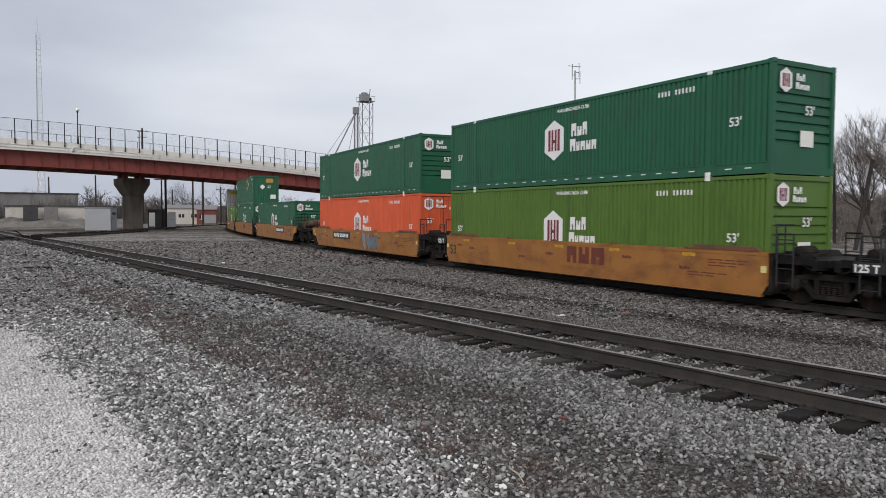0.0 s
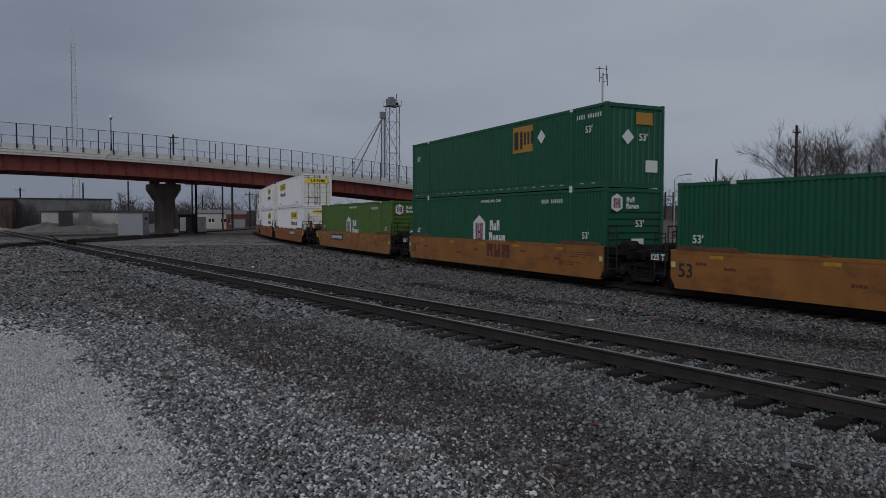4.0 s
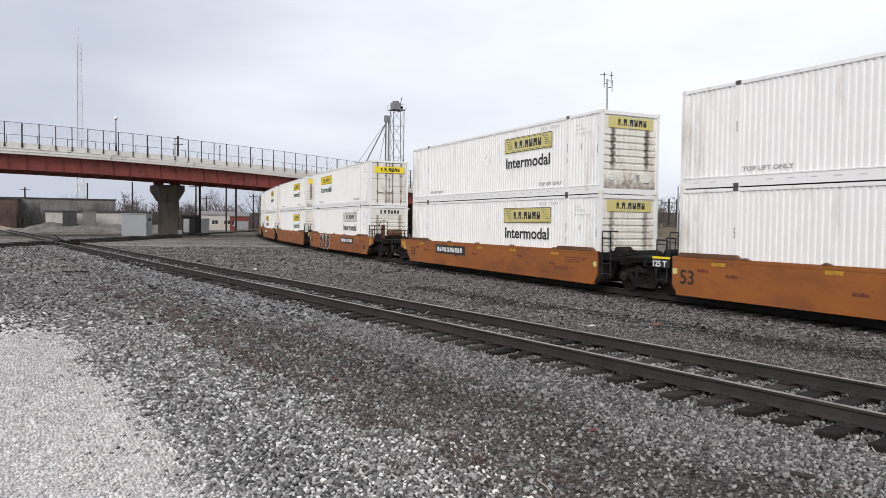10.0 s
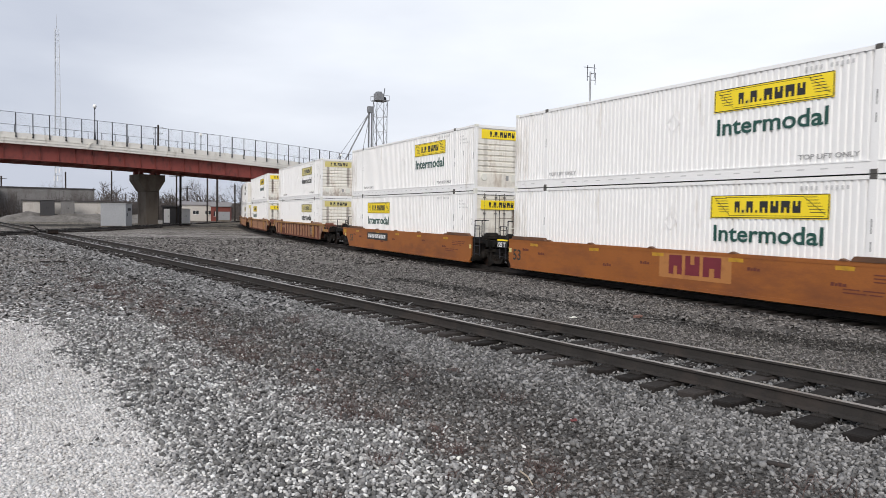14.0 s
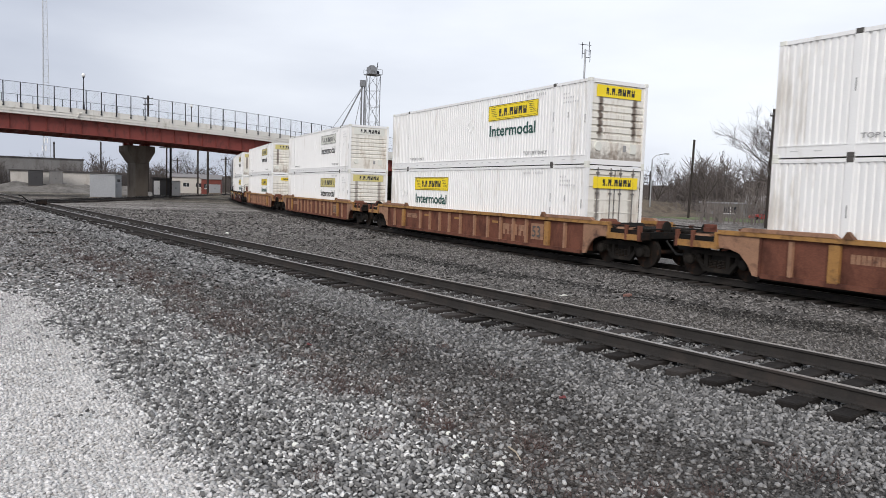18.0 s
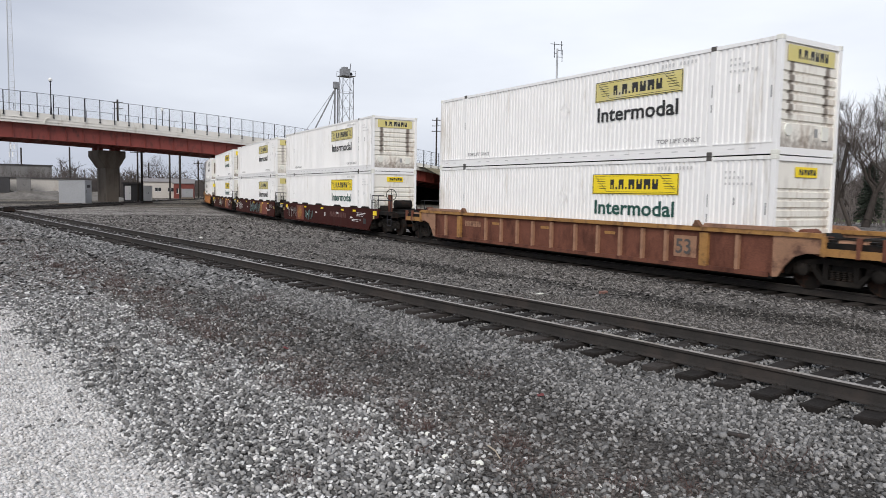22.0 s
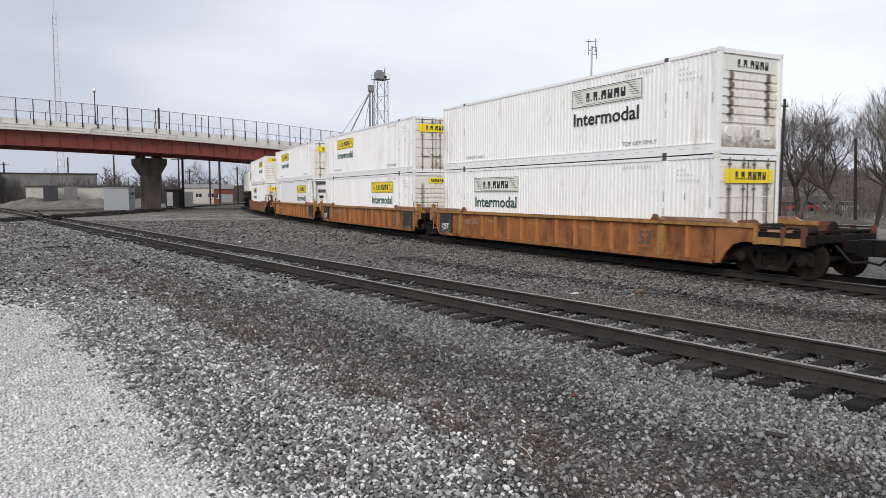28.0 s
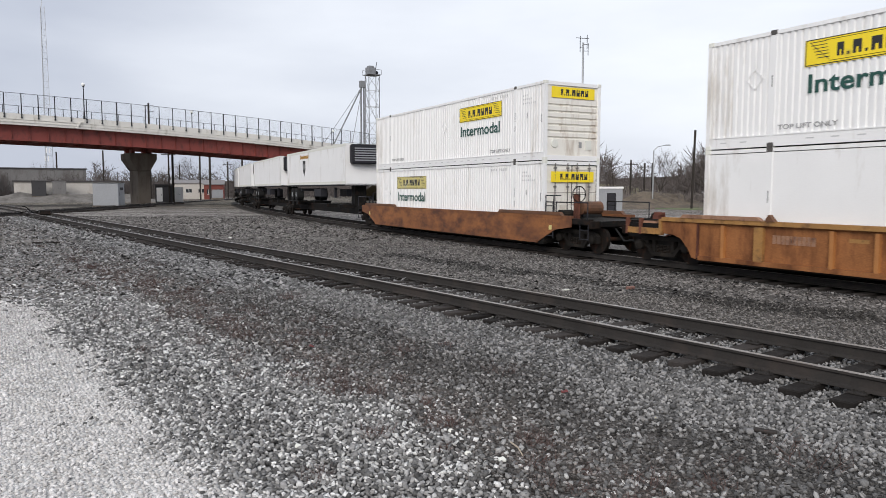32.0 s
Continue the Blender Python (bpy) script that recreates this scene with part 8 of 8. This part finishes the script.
def stone_mat(name, dark, light, skew):
    """Crushed stone: every stone its own grey."""
    m = bpy.data.materials.new(name)
    m.use_nodes = True
    n, l = m.node_tree.nodes, m.node_tree.links
    b = n["Principled BSDF"]
    b.inputs["Roughness"].default_value, b.inputs["Specular IOR Level"].default_value = 0.92, 0.15
    geo = n.new("ShaderNodeNewGeometry")
    rp = n.new("ShaderNodeValToRGB")
    e = rp.color_ramp.elements
    e[0].color, e[1].color = (*dark, 1), (*light, 1)
    mid = rp.color_ramp.elements.new(skew)
    mid.color = tuple(0.62 * p + 0.38 * q for p, q in zip(dark, light)) + (1,)
    l.new(geo.outputs["Random Per Island"], rp.inputs["Fac"])
    ns = n.new("ShaderNodeTexNoise")
    ns.inputs["Scale"].default_value, ns.inputs["Detail"].default_value = 60, 3
    l.new(geo.outputs["Position"], ns.inputs["Vector"])
    mr = n.new("ShaderNodeMapRange")
    mr.inputs["From Min"].default_value, mr.inputs["From Max"].default_value, mr.inputs["To Min"].default_value, mr.inputs["To Max"].default_value = 0.3, 0.7, 0.75, 1.2
    l.new(ns.outputs["Fac"], mr.inputs["Value"])
    mx = n.new("ShaderNodeMixRGB")
    mx.blend_type = "MULTIPLY"
    mx.inputs[0].default_value = 1.0
    l.new(rp.outputs["Color"], mx.inputs[1])
    l.new(mr.outputs["Result"], mx.inputs[2])
    l.new(mx.outputs["Color"], b.inputs["Base Color"])
    bp = n.new("ShaderNodeBump")
    bp.inputs["Strength"].default_value, bp.inputs["Distance"].default_value = 0.4, 0.01
    l.new(ns.outputs["Fac"], bp.inputs["Height"])
    l.new(bp.outputs["Normal"], b.inputs["Normal"])
    return m


M["stone_pale"] = stone_mat("stone_pale", (0.10, 0.098, 0.095), (0.80, 0.79, 0.77), 0.64)
M["stone_grey"] = stone_mat("stone_grey", (0.072, 0.071, 0.070), (0.37, 0.362, 0.354), 0.60)
M["stone_dark"] = stone_mat("stone_dark", (0.022, 0.0205, 0.0195), (0.25, 0.238, 0.228), 0.70)
M["stone_brown"] = stone_mat("stone_brown", (0.045, 0.0415, 0.0385), (0.28, 0.263, 0.248), 0.62)
M["stone_weedy"] = stone_mat("stone_weedy", (0.030, 0.0265, 0.0245), (0.33, 0.302, 0.284), 0.68)
M["stone_oily"] = stone_mat("stone_oily", (0.014, 0.0130, 0.0122), (0.11, 0.103, 0.096), 0.74)
M["stone_fine"] = stone_mat("stone_fine", (0.43, 0.415, 0.405), (0.74, 0.72, 0.705), 0.5)
M["dead_weed"] = mat("dead_weed", (0.085, 0.050, 0.043), 0.9, spread=0.5, scale=2, fine=10, bump=0, per="island")


ZONES = {
    "lot_gravel": ("pale fine limestone gravel of the lot", "stone_fine", 0.85),
    "pale_gravel": ("coarse pale limestone gravel mixed with grey stone", "stone_pale", 1.0),
    "brown_gravel": ("brown weedy gravel strip beside the track", "stone_weedy", 0.95),
    "dark_gravel": ("dark fine gravel with cinders", "stone_dark", 0.95),
    "shoulder_ballast": ("grey crushed stone ballast around the track", "stone_grey", 1.08),
    "yard_ballast": ("brown-grey stone between the two tracks", "stone_brown", 0.95),
    "oily_gravel": ("dark oil-stained gravel between the two tracks", "stone_oily", 0.85),
}


STAIN = 5.0     # metres from the near track to the oily strip


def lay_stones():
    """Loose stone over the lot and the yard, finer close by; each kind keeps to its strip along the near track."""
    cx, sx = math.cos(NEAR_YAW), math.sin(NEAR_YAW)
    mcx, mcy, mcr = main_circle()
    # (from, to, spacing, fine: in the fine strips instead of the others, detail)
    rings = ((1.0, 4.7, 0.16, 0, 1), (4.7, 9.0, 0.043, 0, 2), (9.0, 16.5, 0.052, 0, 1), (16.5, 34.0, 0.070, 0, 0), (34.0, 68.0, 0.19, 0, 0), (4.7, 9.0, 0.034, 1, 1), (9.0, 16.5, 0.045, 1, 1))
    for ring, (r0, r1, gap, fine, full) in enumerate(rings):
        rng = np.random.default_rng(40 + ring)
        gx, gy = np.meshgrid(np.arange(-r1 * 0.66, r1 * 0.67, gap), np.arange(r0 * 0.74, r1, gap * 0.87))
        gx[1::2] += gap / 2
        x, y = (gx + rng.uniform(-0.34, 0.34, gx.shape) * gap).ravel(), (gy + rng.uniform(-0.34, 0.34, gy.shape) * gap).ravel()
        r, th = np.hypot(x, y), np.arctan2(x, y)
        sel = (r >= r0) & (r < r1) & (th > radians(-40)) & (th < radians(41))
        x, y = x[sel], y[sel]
        n = len(x)
        a = (x - NEAR_TRACK[0]) * cx + (y - NEAR_TRACK[1]) * sx
        d = -(x - NEAR_TRACK[0]) * sx + (y - NEAR_TRACK[1]) * cx
        w = a + 0.35 * wave(x, y, 1.0) + 0.22 * wave(x, y, 3.1) + rng.normal(0, 0.18, n)
        far = d + 2.0 * wave(x, y, 0.35) + rng.normal(0, 2.2, n) > 18.5
        toss = rng.random(n)
        zone = np.full(n, 5)
        zone[w < 1.5] = 4
        zone[(w < -2.75)] = 3
        zone[(w < -4.15)] = 2
        zone[(w < -5.1)] = 1
        zone[(w < -7.05)] = 0
        # strips shade into one another, and the lot thins out to brown waste ground far along
        zone[(zone == 2) & (toss < 0.10)] = 1
        zone[(zone == 2) & (toss > 0.80)] = 4
        zone[(zone == 3) & (toss < 0.25)] = 4
        zone[(zone == 1) & (toss > 0.72)] = 4
        zone[far & (w < -3.8) & (toss < 0.60)] = 2
        zone[far & (w < -3.8) & (toss >= 0.60)] = 4
        zone[far & (w < -4.5) & (toss >= 0.93) & (wave(x, y, 0.5) > 0.1)] = 1
        stain = (zone == 5) & (np.abs(w - STAIN) < 0.55 + 0.5 * wave(x, y, 0.5)) & (d < 22) & (toss < 0.82)
        zone[stain] = 6
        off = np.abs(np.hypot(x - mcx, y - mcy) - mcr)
        # darker stone by the main track: dark ballast, plus the train's shade as colour
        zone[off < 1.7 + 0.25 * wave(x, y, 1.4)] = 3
        inside = (np.hypot(x - mcx, y - mcy) > mcr) == (math.hypot(mcx, mcy) > mcr)
        keep = inside & (off > 1.2)
        keep &= ~((np.abs(a) < 1.35) & (rng.random(n) < 0.25))
        small = (zone == 2) | (zone == 3)
        if r1 < 20:
            keep &= small if fine else ~small
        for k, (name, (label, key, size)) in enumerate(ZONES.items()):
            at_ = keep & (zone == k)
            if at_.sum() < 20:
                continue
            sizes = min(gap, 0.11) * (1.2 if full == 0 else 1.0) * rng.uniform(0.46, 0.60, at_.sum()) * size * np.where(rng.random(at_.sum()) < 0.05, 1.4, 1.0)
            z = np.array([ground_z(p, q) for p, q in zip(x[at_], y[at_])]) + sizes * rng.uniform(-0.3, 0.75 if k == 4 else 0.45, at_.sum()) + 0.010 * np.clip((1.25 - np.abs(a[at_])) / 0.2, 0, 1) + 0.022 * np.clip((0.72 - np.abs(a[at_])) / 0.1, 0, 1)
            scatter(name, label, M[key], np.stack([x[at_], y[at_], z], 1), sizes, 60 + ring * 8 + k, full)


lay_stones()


def lay_weeds():
    """Dead weeds: sprays of thin dry stalks along the dirt strip."""
    rng = random.Random(31)
    bm = bmesh.new()
    for _ in range(190):
        d = rng.uniform(1, 25) if rng.random() < 0.8 else rng.uniform(11, 34)
        a = rng.gauss(-4.6, 0.5) if rng.random() < 0.85 else rng.uniform(-6.7, -2.3)
        x, y = near_at(d, a)
        z = ground_z(x, y)
        big = rng.uniform(0.06, 0.15) * (1.5 if rng.random() < 0.15 else 1)
        for _k in range(rng.randint(25, 60)):
            p = Vector((x + rng.gauss(0, big * 0.75), y + rng.gauss(0, big * 0.75), z - 0.01))
            q = p + Vector((rng.gauss(0, big * 0.5), rng.gauss(0, big * 0.5), big * rng.uniform(0.3, 1.1)))
            rod(bm, p, q, 0.0022, 3, 0.001)
            if rng.random() < 0.5:
                rod(bm, q, q + Vector((rng.gauss(0, 0.03), rng.gauss(0, 0.03), rng.uniform(-0.01, 0.03))), 0.0015, 3, 0.001)
    tagged(link("dead_weeds", bm, M["dead_weed"]), "dead reddish-brown weeds in the gravel", "weeds", kind="stuff")


lay_weeds()


def stone_thing(x, y, r, seed, material, label, name="loose_rock"):
    bm = bmesh.new()
    bmesh.ops.create_icosphere(bm, subdivisions=2, radius=r)
    for v in bm.verts:
        v.co *= 1 + 0.35 * noise.noise(v.co / r * 1.3 + Vector((seed, 0, 0)))
        v.co.z *= 0.7
    ob = link(name, bm, material)
    ob.location = (x, y, ground_z(x, y) + r * 0.25)
    return tagged(ob, label, "rock", "loose white rocks")


for k, (x, y, r) in enumerate(((0.51, 5.99, 0.036), (0.79, 5.85, 0.038), (0.39, 6.6, 0.03), (-1.0, 6.25, 0.035), (3.8, 13.6, 0.06), (-8.8, 34.1, 0.08))):
    stone_thing(x, y, r, k * 3.1, M["sign_white"], "small white rock lying in the gravel")
M["red_scrap"] = mat("red_scrap", (0.14, 0.03, 0.03), 0.7, spread=0.2)
for k, (x, y) in enumerate(((1.71, 7.73), (-1.45, 10.2))):
    bm = bmesh.new()
    bmesh.ops.create_grid(bm, x_segments=5, y_segments=4, size=0.035)
    for v in bm.verts:
        v.co.z = 0.03 * noise.noise(v.co * 20 + Vector((k, 0, 0))) + 0.03
    bmesh.ops.solidify(bm, geom=bm.faces[:], thickness=0.004)
    ob = link("litter_scrap", bm, M["red_scrap"])
    ob.location = (x, y, ground_z(x, y) + 0.02)
    tagged(ob, "crumpled red scrap lying on the gravel", "litter", "scraps")
ob = link("litter_scrap", boxes((-0.08, 0.08, -0.04, 0.04, 0, 0.015), (-0.02, 0.06, -0.05, 0.03, 0.016, 0.03)), M["sign_white"])
ob.matrix_basis = pose(3.49, 16.12, ground_z(3.49, 16.12) + 0.02, 0, 0, 20)
tagged(ob, "crumpled white scrap between the tracks", "litter", "scraps")
bm = boxes((-0.12, 0.12, -0.05, 0.05, 0, 0.07))
bmesh.ops.bevel(bm, geom=bm.edges[:], offset=0.012, segments=1, affect="EDGES")
M["brick_worn"] = mat("brick_worn", (0.20, 0.105, 0.085), 0.85, spread=0.3, scale=8, bump=0.3)
ob = link("loose_brick", bm, M["brick_worn"])
ob.matrix_basis = pose(5.11, 16.55, ground_z(5.11, 16.55), 4, 0, 35)
tagged(ob, "broken pinkish brick lying between the tracks", "brick")
M["dry_wood"] = mat("dry_wood", (0.40, 0.34, 0.26), 0.8, spread=0.25, scale=8, bump=0.2)
g = ground_z(0.94, 6.05) + 0.03
ob = link("dry_stick", rods(((0.91, 6.21, g), (0.95, 6.04, g + 0.015), 0.008), ((0.95, 6.04, g + 0.015), (0.97, 5.89, g), 0.006), n=6), M["dry_wood"])
tagged(ob, "pale dry stick lying on the gravel", "stick")
bm = boxes((-0.1, 0.1, -0.035, 0.035, 0, 0.025))
bmesh.ops.bevel(bm, geom=bm.edges[:], offset=0.006, segments=1, affect="EDGES")
ob = link("wood_offcut", bm, M["tie_wood"])
ob.matrix_basis = pose(3.36, 6.45, ground_z(3.36, 6.45) + 0.02, 3, 0, -32)
tagged(ob, "dark offcut of weathered wood on the gravel", "timber")
bm = bmesh.new()
pts = [(-16.0, 30.3), (-15.6, 30.45), (-15.2, 30.35), (-14.9, 30.4)]
for (xa, ya), (xb, yb) in zip(pts, pts[1:]):
    rod(bm, (xa, ya, ground_z(xa, ya) + 0.05), (xb, yb, ground_z(xb, yb) + 0.04), 0.035, 6)
tagged(link("timber_scrap", bm, M["tie_wood"]), "dark broken timber lying on the ground", "timber")


def motions():
    """The train rolls past: every wagon and its load follow the track's bend."""
    for ob, mid, lift, half in MOVERS:
        rows = []
        for i in range(65):
            t = i * 0.5
            s = mid - travel(t)
            xa, ya, _ = track_at(s - half)
            xb, yb, _ = track_at(s + half)
            yaw = math.degrees(math.atan2(ya - yb, xa - xb))
            rows.append((t, pose((xa + xb) / 2, (ya + yb) / 2, TRAIN_RAIL + lift, 0, 0, yaw)))
        walk(ob, rows)


motions()
